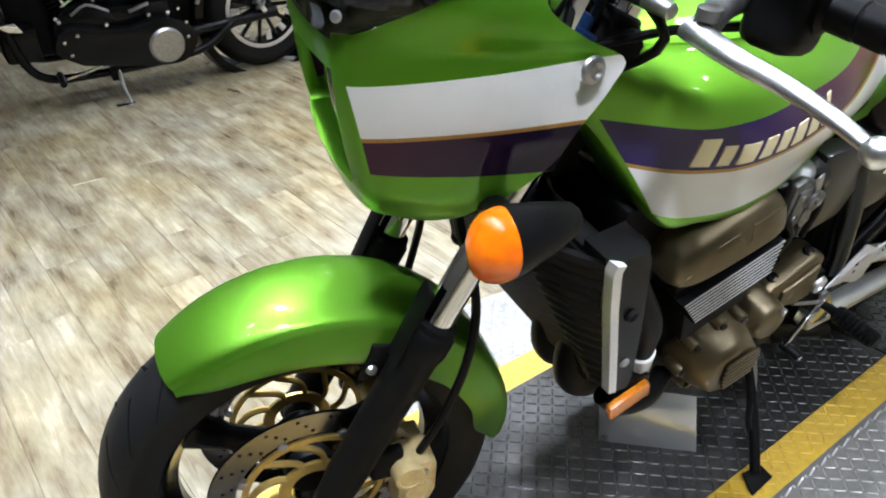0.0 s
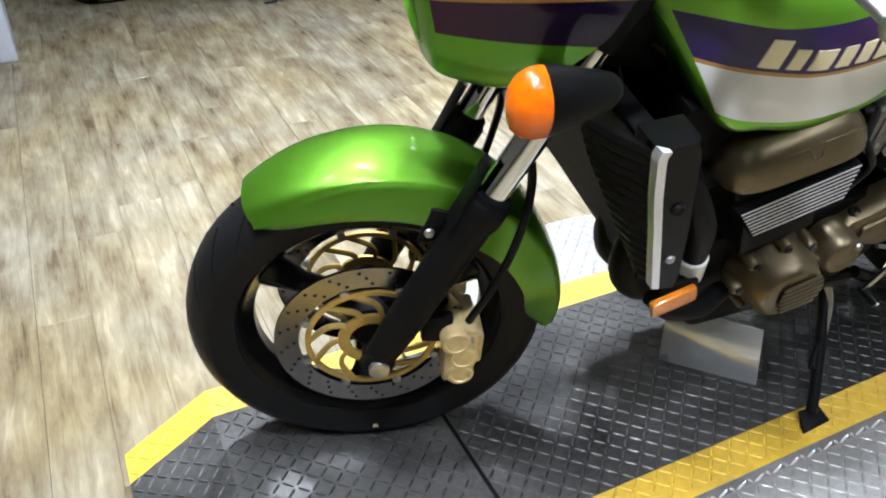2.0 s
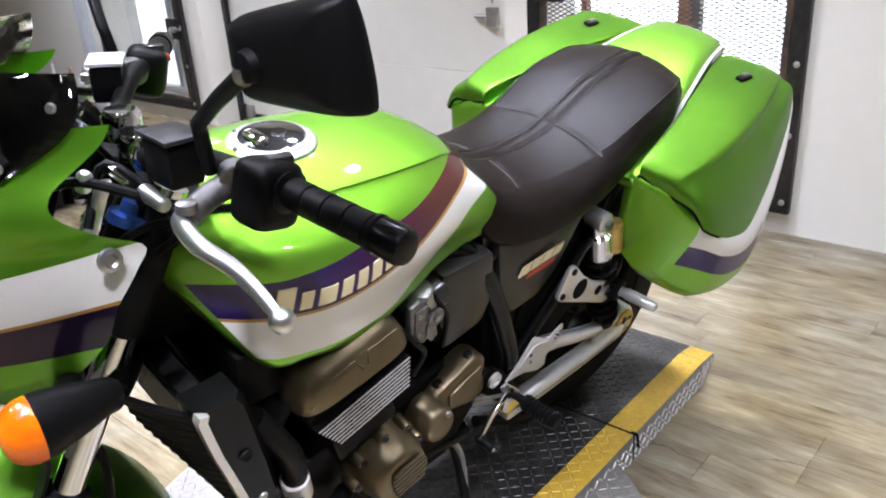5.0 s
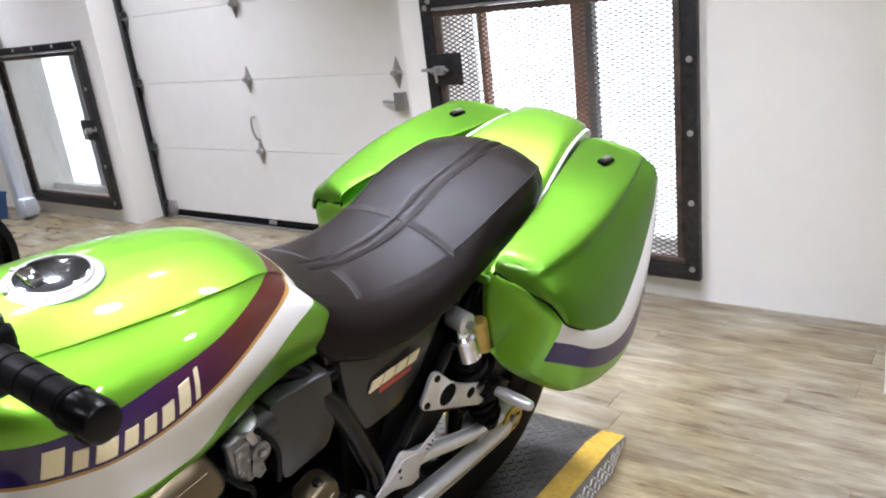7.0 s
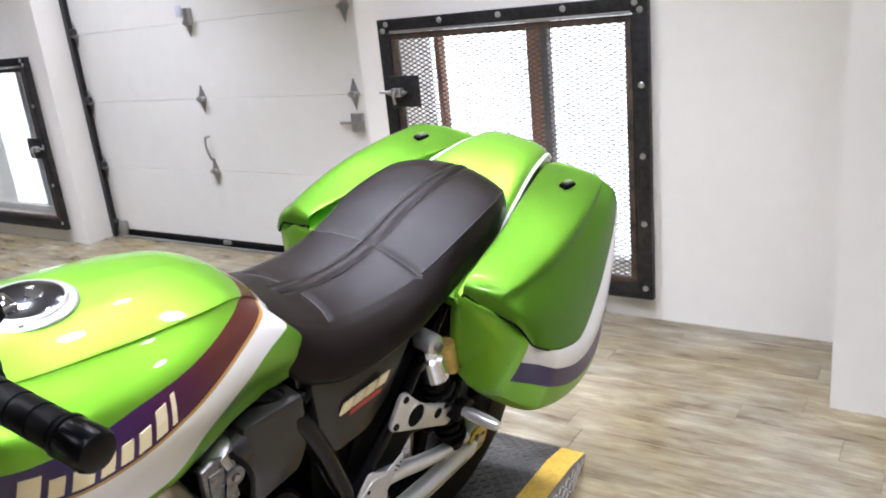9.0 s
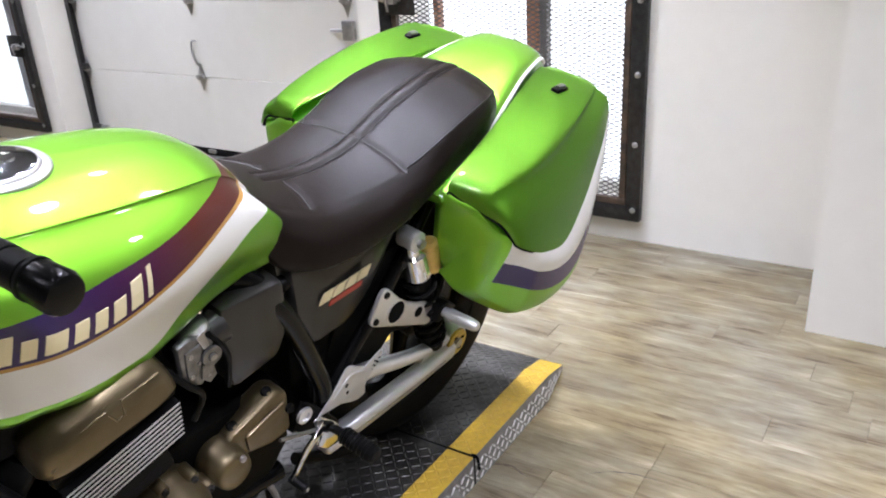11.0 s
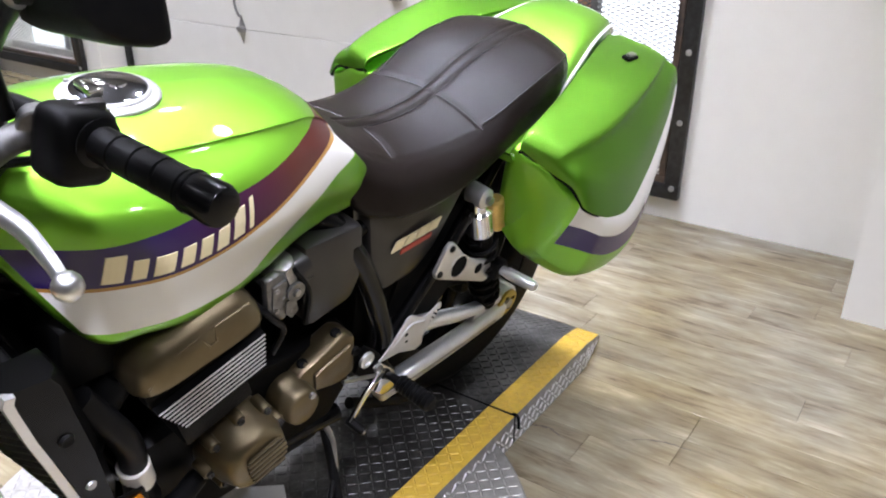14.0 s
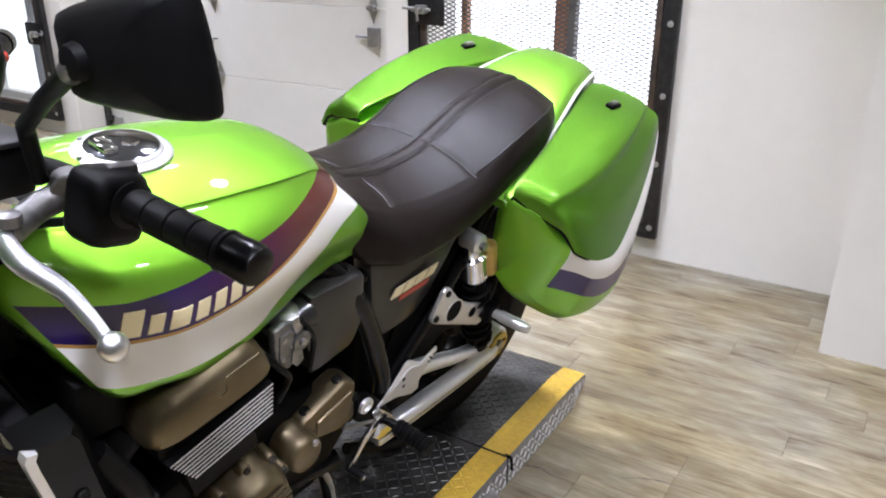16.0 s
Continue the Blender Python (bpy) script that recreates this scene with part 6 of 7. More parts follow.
head = bp("cylinder_head", eng(box(-0.095, 0.100, -0.218, 0.218, 0.0, 0.030, 0.006)), MATTBLACK, "black cylinder head")
VC = []
for i in range(25):
    f = -1 + 2 * i / 24
    x = 0.004 + 0.106 * f
    k = (1 - abs(f) ** 4.5) ** 0.5 if abs(f) < 1 else 0.0
    w, h0, h1 = 0.205 + 0.027 * k, 0.022 - 0.008 * f, 0.040 + 0.052 * k
    VC.append([(x, y * w, z) for y, z in ((-0.96, h0), (-1.0, h0 + 0.004), (-0.998, h0 + (h1 - h0) * 0.35), (-0.975, h0 + (h1 - h0) * 0.68), (-0.92, h1 - 0.006), (-0.82, h1), (0.82, h1), (0.92, h1 - 0.006), (0.975, h0 + (h1 - h0) * 0.68), (0.998, h0 + (h1 - h0) * 0.35), (1.0, h0 + 0.004), (0.96, h0))])
vc = bp("valve_cover", eng(ringloft(VC)), BRONZE, "bronze painted rounded valve cover", smooth=55)
part("cover_rib", eng(tube([(-0.086, -0.2245, 0.046), (-0.030, -0.2235, 0.071), (0.004, -0.2235, 0.071), (0.011, -0.2305, 0.052), (0.022, -0.2305, 0.052), (0.029, -0.2235, 0.071), (0.088, -0.2220, 0.066)], 0.0022, 8, 1, smooth=False)), BRONZE, vc)
part("gasket", eng(box(-0.098, 0.105, -0.214, 0.214, 0.026, 0.034, 0.003)), SEALSHADE, vc)
cyls = bp("cylinder_block", eng(box(-0.074, 0.050, -0.218, 0.218, -0.125, 0.006, 0.006)), MATTBLACK, "black finned cylinder block")
for k in range(8):
    z = -0.0084 * k
    x0, x1 = -0.093 + 0.024 * k / 7, 0.094 - 0.014 * k / 7
    fb = eng(box(x0, x1, -0.2318, 0.2318, z - 0.0040, z + 0.0006, 0.001, 1))
    part("cooling_fin", fb, SEALSHADE, cyls)
    for s in (-1, 1):
        part("polished_edge", eng(box(x0 + 0.002, x1 - 0.002, min(s * 0.2318, s * 0.2330), max(s * 0.2318, s * 0.2330), z - 0.0020, z + 0.0004)), SATIN, cyls, "polished fin edge")
bp("crankcase", slab([(0.50, -0.175, 0.53), (0.72, -0.175, 0.57), (0.92, -0.165, 0.56), (0.95, -0.16, 0.40), (0.88, -0.155, 0.28), (0.60, -0.155, 0.27), (0.50, -0.165, 0.40)], (0, 1, 0), 0.34, 0.015), MATTBLACK, "black crankcase")
bp("oil_pan", slab([(0.56, -0.11, 0.30), (0.84, -0.11, 0.30), (0.80, -0.11, 0.25), (0.60, -0.11, 0.25)], (0, 1, 0), 0.22, 0.012), MATTBLACK, "black oil pan")


def round_cover(name, c, r, depth, mat, label, seg=44, squash=1.0, taper=0.86):
    """A stepped round engine cover on the near side."""
    b = lathe((0, 0, 0), (0, -1, 0), [(0, r * 1.03), (depth * 0.25, r * 1.03), (depth * 0.28, r), (depth * 0.62, r * 0.98), (depth * 0.84, r * taper), (depth * 0.95, r * taper * 0.93), (depth, r * taper * 0.80), (depth, 0.0)], seg, cap=False)
    b.transform(Matrix.Translation(c) @ Matrix.Rotation(radians(-15), 4, "Y") @ Matrix.Diagonal((squash, 1, 1, 1)))
    return bp(name, b, mat, label)


alt_c = Vector((0.653, -0.170, 0.470))
alt = round_cover("alternator_cover", alt_c, 0.066, 0.088, BRONZE, "bronze round alternator cover with slots and bolts")
for k in range(6):
    z = 0.030 - k * 0.0115
    hw = math.sqrt(max(0.0, 0.053 ** 2 - (z - 0.004) ** 2)) * 0.92
    sb = box(-hw * 0.55, hw, -0.0955, -0.0915, z - 0.0035, z + 0.0035, 0.0012, 1)
    sb.transform(Matrix.Translation(alt_c) @ Matrix.Rotation(radians(-15), 4, "Y"))
    part("slot_rib", sb, BRONZE, alt)
    # flat black bar for the shade between the ribs
    sb = box(-hw * 0.55, hw, -0.0932, -0.0915, z - 0.0085, z - 0.0040)
    sb.transform(Matrix.Translation(alt_c) @ Matrix.Rotation(radians(-15), 4, "Y"))
    part("slot", sb, SEALSHADE, alt, "black bar for a dark slot")
for k in range(8):
    a = 2 * math.pi * k / 8 + 0.2
    c = alt_c + Vector((math.cos(a) * 0.070, 0, math.sin(a) * 0.070))
    lug = part("cover_lug", lathe(c + Vector((0, -0.016, 0)), (0, -1, 0), [(0, 0.0115), (0.030, 0.0105), (0.032, 0.009)], 14), BRONZE, alt)
    part("cover_bolt", lathe(c + Vector((0, -0.0478, 0)), (0, -1, 0), [(0, 0.0062), (0.005, 0.006), (0.005, 0.003), (0.002, 0.0)], 10, cap=False), DARKGREY, lug, "dark socket bolt")
cl = round_cover("starter_cover", Vector((0.764, -0.172, 0.496)), 0.041, 0.060, BRONZE, "bronze oval engine cover", squash=0.90, taper=0.93)
part("cover_bolt", lathe((0.776, -0.231, 0.522), (0, -1, 0), [(0, 0.007), (0.005, 0.006)], 10), STEEL, cl)
spc = bp("sprocket_cover", slab([(0.762, -0.145, 0.522), (0.784, -0.145, 0.542), (0.874, -0.145, 0.582), (0.902, -0.145, 0.570), (0.914, -0.145, 0.474), (0.860, -0.145, 0.468), (0.800, -0.145, 0.482)], (0, -1, 0), 0.055, 0.010), BRONZE, "bronze sprocket cover with dark bolts")
part("cover_step", slab([(0.805, -0.198, 0.528), (0.888, -0.198, 0.560), (0.898, -0.198, 0.486), (0.862, -0.198, 0.478), (0.812, -0.198, 0.490)], (0, -1, 0), 0.009, 0.005), BRONZE, spc)
for x, y, z in ((0.795, -0.180, 0.545), (0.868, -0.180, 0.577), (0.905, -0.198, 0.530)):
    part("cover_bolt", lathe((x, y, z), (-0.2, -0.5, 0.8) if y > -0.19 else (0, -1, 0), [(0, 0.010), (0.007, 0.009), (0.004, 0.005)], 10), MATTBLACK, spc, "dark cover bolt")
for k in range(4):
    y = -0.165 + k * 0.11
    cbd = bp("carburettor", lathe((0.700, y, 0.735), (1, 0, 0.25), [(0, 0.026), (0.02, 0.030), (0.05, 0.028), (0.09, 0.030)], 18), DARKGREY, "grey carburettor body")
    part("cap", lathe((0.735, y, 0.765), (-0.25, 0, 1), [(0, 0.028), (0.012, 0.028), (0.018, 0.02)], 18), STEEL, cbd, m=None)
tb = bp("throttle_body", slab([(0.684, -0.190, 0.782), (0.706, -0.190, 0.790), (0.744, -0.190, 0.772), (0.750, -0.190, 0.722), (0.723, -0.190, 0.694), (0.693, -0.190, 0.708)], (0, -1, 0), 0.016, 0.004), CARB, "dull cast throttle body end")
part("casting_step", slab([(0.694, -0.204, 0.770), (0.722, -0.204, 0.776), (0.720, -0.204, 0.716), (0.698, -0.204, 0.716)], (0, -1, 0), 0.006, 0.002), CARB, tb)
part("link_wheel", ring((0.737, -0.212, 0.748), (0, -1, 0), 0.0075, 0.0165, 0.005, 24), CARB, tb, "round throttle link wheel")
part("link_shaft", cyl((0.737, -0.200, 0.748), (0.737, -0.219, 0.748), 0.006, seg=12, bevel=0.001), STEEL, tb)
part("link_plate", slab([(0.722, -0.209, 0.736), (0.740, -0.209, 0.732), (0.746, -0.209, 0.708), (0.734, -0.209, 0.698), (0.720, -0.209, 0.712)], (0, -1, 0), 0.003, 0.001), CARB, tb)
part("cable_stay", slab([(0.712, -0.210, 0.792), (0.724, -0.210, 0.800), (0.734, -0.210, 0.770), (0.724, -0.210, 0.766)], (0, -1, 0), 0.003, 0.001), STEEL, tb, "bent cable stay")
for x, z, r in ((0.702, 0.762, 0.0045), (0.704, 0.724, 0.0045), (0.733, 0.712, 0.0035), (0.716, 0.744, 0.003)):
    part("screw", lathe((x, -0.209, z), (0, -1, 0), [(0, r), (0.003, r * 0.9), (0.003, r * 0.4), (0.0015, 0.0)], 12, cap=False), STEEL, tb)
for pts in ([(0.66, -0.20, 0.76), (0.69, -0.215, 0.72), (0.72, -0.21, 0.68), (0.71, -0.20, 0.63)], [(0.74, -0.20, 0.78), (0.77, -0.205, 0.73), (0.775, -0.20, 0.66)]):
    bp("fuel_hose", tube(pts, 0.0055, 8, 5), BLACK, "thin black fuel hose")
for s in (-1, 1):
    ab = slab([(0.775, s * 0.185, 0.795), (0.90, s * 0.185, 0.800), (0.915, s * 0.185, 0.70), (0.895, s * 0.185, 0.645), (0.800, s * 0.185, 0.625), (0.782, s * 0.185, 0.69)], (0, -s, 0), 0.06, 0.012)
    bp("air_box_panel", ab, DARKGREY, "smoke grey air box panel")
    sc = slab([(0.925, s * 0.172, 0.795), (1.20, s * 0.158, 0.815), (1.225, s * 0.158, 0.790), (1.135, s * 0.165, 0.655), (1.08, s * 0.17, 0.615), (0.99, s * 0.175, 0.610), (0.945, s * 0.175, 0.69)], (0, -s, 0), 0.05, 0.014)
    side = bp("side_cover", sc, DARKGREY, "smoke grey side cover with a small badge")
    # badge as plain slanted strokes
    for k in range(4):
        x = 0.990 + k * 0.031
        part("badge_stroke", slab([(x, s * 0.1755, 0.700 + k * 0.004), (x + 0.026, s * 0.1755, 0.703 + k * 0.004), (x + 0.036, s * 0.1755, 0.724 + k * 0.004), (x + 0.010, s * 0.1755, 0.721 + k * 0.004)], (0, s, 0), 0.003), BADGE, side, "cream badge stroke")
    part("badge_bar", slab([(1.015, s * 0.1755, 0.688), (1.095, s * 0.1755, 0.698), (1.098, s * 0.1755, 0.708), (1.018, s * 0.1755, 0.698)], (0, s, 0), 0.0025), DARKBADGE, side, "dull red badge bar")
    part("knob", lathe((1.195, s * 0.160, 0.785), (0, s, 0), [(0, 0.010), (0.006, 0.008)], 12), BLACK, side)

# ---- rear end
for s in (-1, 1):
    arm = slab([(1.03, s * 0.146, 0.302), (1.168, s * 0.146, 0.309), (1.30, s * 0.146, 0.319), (1.45, s * 0.146, 0.338), (1.455, s * 0.146, 0.378), (1.30, s * 0.146, 0.357), (1.168, s * 0.146, 0.350), (1.03, s * 0.146, 0.345)], (0, s, 0), 0.040, 0.011)
    sw = bp("swingarm", arm, ALU, "polished aluminium swingarm with an upper brace", smooth=60)
    # darker raised strip for the shade in the arm's groove
    part("groove", slab([(1.06, s * 0.1853, 0.322), (1.30, s * 0.1853, 0.334), (1.41, s * 0.1853, 0.348), (1.41, s * 0.1853, 0.352), (1.30, s * 0.1853, 0.339), (1.06, s * 0.1853, 0.327)], (0, s, 0), 0.0012), STEEL, sw, "darker strip shading a shallow groove along the arm")
    part("brace", tube([(1.085, s * 0.162, 0.452), (1.13, s * 0.164, 0.456), (1.18, s * 0.165, 0.447), (1.26, s * 0.165, 0.422), (1.34, s * 0.163, 0.402), (1.44, s * 0.158, 0.388)], (0.021, 0.014), 14, 6), ALU, sw, "polished upper brace")
    part("brace_web", slab([(1.34, s * 0.150, 0.360), (1.44, s * 0.150, 0.372), (1.44, s * 0.150, 0.392), (1.36, s * 0.150, 0.402)], (0, s, 0), 0.016, 0.003), ALU, sw)
    heel = part("heel_guard", slab([(0.993, s * 0.184, 0.441), (1.027, s * 0.184, 0.472), (1.061, s * 0.184, 0.521), (1.070, s * 0.184, 0.524), (1.080, s * 0.184, 0.520), (1.119, s * 0.184, 0.496), (1.124, s * 0.184, 0.424), (1.105, s * 0.184, 0.418), (1.085, s * 0.184, 0.424), (1.055, s * 0.184, 0.437)], (0, s, 0), 0.004, 0.0012), SATIN, sw, "bright alloy heel guard")
    part("drilled_lug", slab([(1.117, s * 0.184, 0.497), (1.165, s * 0.180, 0.511), (1.172, s * 0.179, 0.509), (1.173, s * 0.179, 0.497), (1.139, s * 0.182, 0.466), (1.122, s * 0.184, 0.445)], (0, s, 0), 0.004, 0.0012), SATIN, sw, "drilled bright lug")
    part("guard_fold", tube([(1.030, s * 0.188, 0.462), (1.062, s * 0.189, 0.492), (1.080, s * 0.189, 0.500), (1.119, s * 0.188, 0.490)], 0.0022, 6, 3), SATIN, heel)
    # flat black caps for the dark inside the guard and lug holes
    for x, z, r in ((1.066, 0.478, 0.005), (1.070, 0.458, 0.004)):
        part("guard_hole", cyl((x, s * 0.1872, z), (x, s * 0.1884, z), r, seg=10), SEALSHADE, heel)
    for k in range(7):
        part("lug_hole", cyl((1.140 + 0.009 * (k % 3) + 0.004 * (k // 3), s * 0.1838, 0.476 + 0.009 * (k // 3) + 0.005 * (k % 3)), (1.140 + 0.009 * (k % 3) + 0.004 * (k // 3), s * 0.1862, 0.476 + 0.009 * (k // 3) + 0.005 * (k % 3)), 0.0022, seg=8), SEALSHADE, sw)
    ad = bp("chain_adjuster", lathe((1.462, s * 0.120, 0.370), (0, s, 0), [(0, 0.044), (0.045, 0.044), (0.050, 0.040)], 28), ALU, "aluminium chain adjuster housing")
    part("adjuster_disc", lathe((1.462, s * 0.170, 0.370), (0, s, 0), [(0, 0.036), (0.006, 0.035), (0.008, 0.024), (0.004, 0.012)], 24), YELLOWMETAL, ad, "yellow adjuster disc")
    for k in range(4):
        a = math.pi / 2 * k + 0.5
        part("disc_mark", box(1.462 + 0.021 * math.cos(a) - 0.006, 1.462 + 0.021 * math.cos(a) + 0.006, min(s * 0.1762, s * 0.1785), max(s * 0.1762, s * 0.1785), 0.370 + 0.021 * math.sin(a) - 0.004, 0.370 + 0.021 * math.sin(a) + 0.004, 0.001, 1), SEALSHADE, ad, "black mark on the disc")
    part("axle_nut", cyl((1.462, s * 0.173, 0.370), (1.462, s * 0.182, 0.370), 0.014, seg=6), STEEL, ad)
    # passenger peg bracket: a plate whose round openings are flat black caps
    o = [(1.119, 0.606), (1.124, 0.594), (1.135, 0.587), (1.300, 0.512), (1.318, 0.513), (1.331, 0.552), (1.325, 0.564), (1.262, 0.586), (1.215, 0.612), (1.165, 0.664), (1.152, 0.668), (1.142, 0.660)]
    pl = slab([(x, s * 0.180, z) for x, z in o], (0, s, 0), 0.011, 0.003)
    pb = bp("peg_bracket", pl, ALU, "bare aluminium passenger peg bracket with round holes")
    part("round_hole", lathe((1.192, s * 0.1908, 0.598), (0, s, 0), [(0, 0.0255), (0.0008, 0.0255)], 24), SEALSHADE, pb, "black cap for a round hole")
    part("hole_rim", ring((1.192, s * 0.191, 0.598), (0, s, 0), 0.0250, 0.0285, 0.004, 28), ALU, pb)
    part("round_hole", lathe((1.268, s * 0.1908, 0.562), (0, s, 0), [(0, 0.0125), (0.0008, 0.0125)], 18), SEALSHADE, pb, "small black cap for a hole")
    for x, z in ((1.132, 0.602), (1.157, 0.654), (1.312, 0.535)):
        part("bracket_bolt", lathe((x, s * 0.1905, z), (0, s, 0), [(0, 0.008), (0.004, 0.007)], 10), MATTBLACK, pb)
    pg = bp("passenger_peg", lathe((1.332, s * 0.205, 0.543), (0.04, s, 0.06), [(0, 0.011), (0.02, 0.011), (0.022, 0.0135), (0.075, 0.0135), (0.092, 0.011), (0.096, 0.007)], 12), ALU, "bare metal folding passenger peg")
    part("peg_joint", box(1.312, 1.350, min(s * 0.188, s * 0.212), max(s * 0.188, s * 0.212), 0.520, 0.562, 0.005), MATTBLACK, pg)
    part("hanger", tube([(1.33, s * 0.18, 0.55), (1.36, s * 0.17, 0.60), (1.37, s * 0.15, 0.66)], 0.012, 8, 3), MATTBLACK, pg)
    # shock absorber with a piggyback canister
    a, b = Vector((1.241, s * 0.168, 0.736)), Vector((1.386, s * 0.160, 0.391))
    d = (b - a).normalized()
    sk = bp("shock_absorber", lathe(a, d, [(0, 0.020), (0.03, 0.022), (0.034, 0.030), (0.10, 0.031), (0.104, 0.024), (0.15, 0.022)], 20), CHROME, "polished shock absorber with a black spring")
    L = (b - a).length
    dd, u, w = basis(d)
    coil = [a + d * (0.115 + 0.215 * k / 84) + (u * math.cos(k * 2 * math.pi / 12) + w * math.sin(k * 2 * math.pi / 12)) * 0.032 for k in range(85)]
    part("spring", tube(coil, 0.0058, 6, 1, smooth=False), MATTBLACK, sk, "black coil spring")
    part("damper_body", lathe(a + d * 0.112, d, [(0, 0.026), (0.25, 0.025)], 20), MATTBLACK, sk, "black damper body")
    part("eyelet", lathe(a + Vector((0, s * 0.024, 0.004)), (0, -s, 0), [(0, 0.017), (0.004, 0.022), (0.044, 0.022), (0.048, 0.017)], 20), ALU, sk)
    part("mount_bolt", cyl(a + Vector((0, s * 0.022, 0.004)), a + Vector((0, s * 0.034, 0.004)), 0.010, seg=6), STEEL, sk)
    part("canister", lathe(a + Vector((0.036, s * 0.018, -0.005)), d, [(0, 0.012), (0.006, 0.018), (0.085, 0.018), (0.09, 0.012)], 18), GOLD, sk, "gold shock canister")
    # rider peg and lever
    rp = bp("rider_peg", lathe((1.043, s * 0.190, 0.378), (0.0, s, 0.05), [(0, 0.009), (0.018, 0.010), (0.020, 0.0165), (0.104, 0.0185), (0.110, 0.013)], 16), BLACK, "ribbed black rubber foot peg")
    for k in range(8):
        part("rib", lathe(Vector((1.043, s * 0.190, 0.378)) + Vector((0.0, s, 0.05)).normalized() * (0.024 + k * 0.0098), (0.0, s, 0.05), [(0, 0.0178), (0.0025, 0.0196), (0.005, 0.0178)], 16), BLACK, rp)
    part("peg_mount", slab([(0.935, s * 0.172, 0.44), (0.955, s * 0.172, 0.50), (0.99, s * 0.172, 0.47), (1.060, s * 0.172, 0.385), (1.050, s * 0.172, 0.362), (1.015, s * 0.172, 0.365)], (0, s, 0), 0.010, 0.003), MATTBLACK, rp, "black peg plate")
    part("hanger", slab([(0.976, s * 0.184, 0.440), (0.992, s * 0.184, 0.448), (1.041, s * 0.184, 0.402), (1.064, s * 0.184, 0.362), (1.060, s * 0.184, 0.338), (1.020, s * 0.184, 0.340), (0.994, s * 0.184, 0.364), (1.004, s * 0.184, 0.390)], (0, s, 0), 0.008, 0.003), CHROME, rp, "polished peg hanger")
    part("hanger_bolt", lathe((0.988, s * 0.192, 0.436), (0, s, 0), [(0, 0.010), (0.005, 0.009), (0.006, 0.004)], 14), STEEL, rp)
    part("pivot_bolt", lathe((0.953, s * 0.188, 0.474), (0, s, 0), [(0, 0.018), (0.006, 0.017), (0.008, 0.010), (0.003, 0.008)], 20), ALU, rp, "bare pivot bolt")
sl = bp("shift_lever", slab([(0.992, -0.194, 0.432), (1.004, -0.194, 0.420), (0.955, -0.199, 0.386), (0.918, -0.204, 0.344), (0.908, -0.204, 0.350), (0.945, -0.199, 0.398)], (0, -1, 0), 0.007, 0.002), CHROME, "bare steel shift lever")
part("toe_rubber", cyl((0.915, -0.198, 0.345), (0.921, -0.240, 0.340), 0.0095, seg=12, bevel=0.002), BLACK, sl)
part("shift_rod", cyl((1.00, -0.195, 0.415), (0.895, -0.190, 0.450), 0.004, seg=8), STEEL, sl)
part("toe_screw", cyl((0.921, -0.240, 0.340), (0.9213, -0.2415, 0.3399), 0.004, seg=8), ALU, sl)
bp("chain_guard", slab([(1.00, -0.135, 0.49), (1.10, -0.135, 0.565), (1.40, -0.135, 0.500), (1.50, -0.135, 0.44), (1.47, -0.135, 0.425), (1.10, -0.135, 0.52)], (0, 1, 0), 0.05, 0.006), BLACK, "black chain guard")
# black fillers added to keep the deck from showing through the dark gaps
bp("rear_gap_filler", slab([(1.02, -0.140, 0.38), (1.16, -0.140, 0.395), (1.30, -0.140, 0.54), (1.27, -0.140, 0.72), (1.10, -0.140, 0.70)], (0, 1, 0), 0.024, 0.004), MATTBLACK, "black filler slab beside the rear wheel")
bp("battery_filler", slab([(0.95, -0.132, 0.78), (1.22, -0.132, 0.80), (1.21, -0.132, 0.64), (1.125, -0.132, 0.50), (1.125, -0.132, 0.38), (0.98, -0.132, 0.36)], (0, 1, 0), 0.264, 0.01), MATTBLACK, "black filler block where the battery box sits")
bp("rear_fender", slab([(1.10, -0.085, 0.60), (1.15, -0.085, 0.80), (1.40, -0.085, 0.87), (1.62, -0.085, 0.86), (1.80, -0.085, 0.70), (1.78, -0.085, 0.68), (1.60, -0.085, 0.78), (1.36, -0.085, 0.78), (1.20, -0.085, 0.68)], (0, 1, 0), 0.17, 0.01), BLACK, "black inner rear mudguard")
ss = bp("side_stand", tube([(0.905, -0.150, 0.285), (0.885, -0.205, 0.230), (0.856, -0.272, 0.162), (0.838, -0.308, 0.122)], 0.0105, 12, 4), MATTBLACK, "black extended side stand")
part("foot", slab([(0.800, -0.340, 0.1065), (0.815, -0.298, 0.1160), (0.862, -0.298, 0.1160), (0.868, -0.330, 0.1085)], (0, -0.22, 0.97), 0.007, 0.002), MATTBLACK, ss)
part("tang", tube([(0.880, -0.215, 0.220), (0.845, -0.245, 0.205), (0.835, -0.26, 0.20)], 0.006, 8, 3), MATTBLACK, ss)
part("return_spring", tube([(0.90, -0.145, 0.31), (0.905, -0.175, 0.27), (0.878, -0.225, 0.21)], 0.007, 8, 3), STEEL, ss)
bp("centre_stand", tube([(0.99, -0.13, 0.29), (1.10, -0.14, 0.235), (1.22, -0.145, 0.19)], 0.013, 12, 4), MATTBLACK, "black folded centre stand")


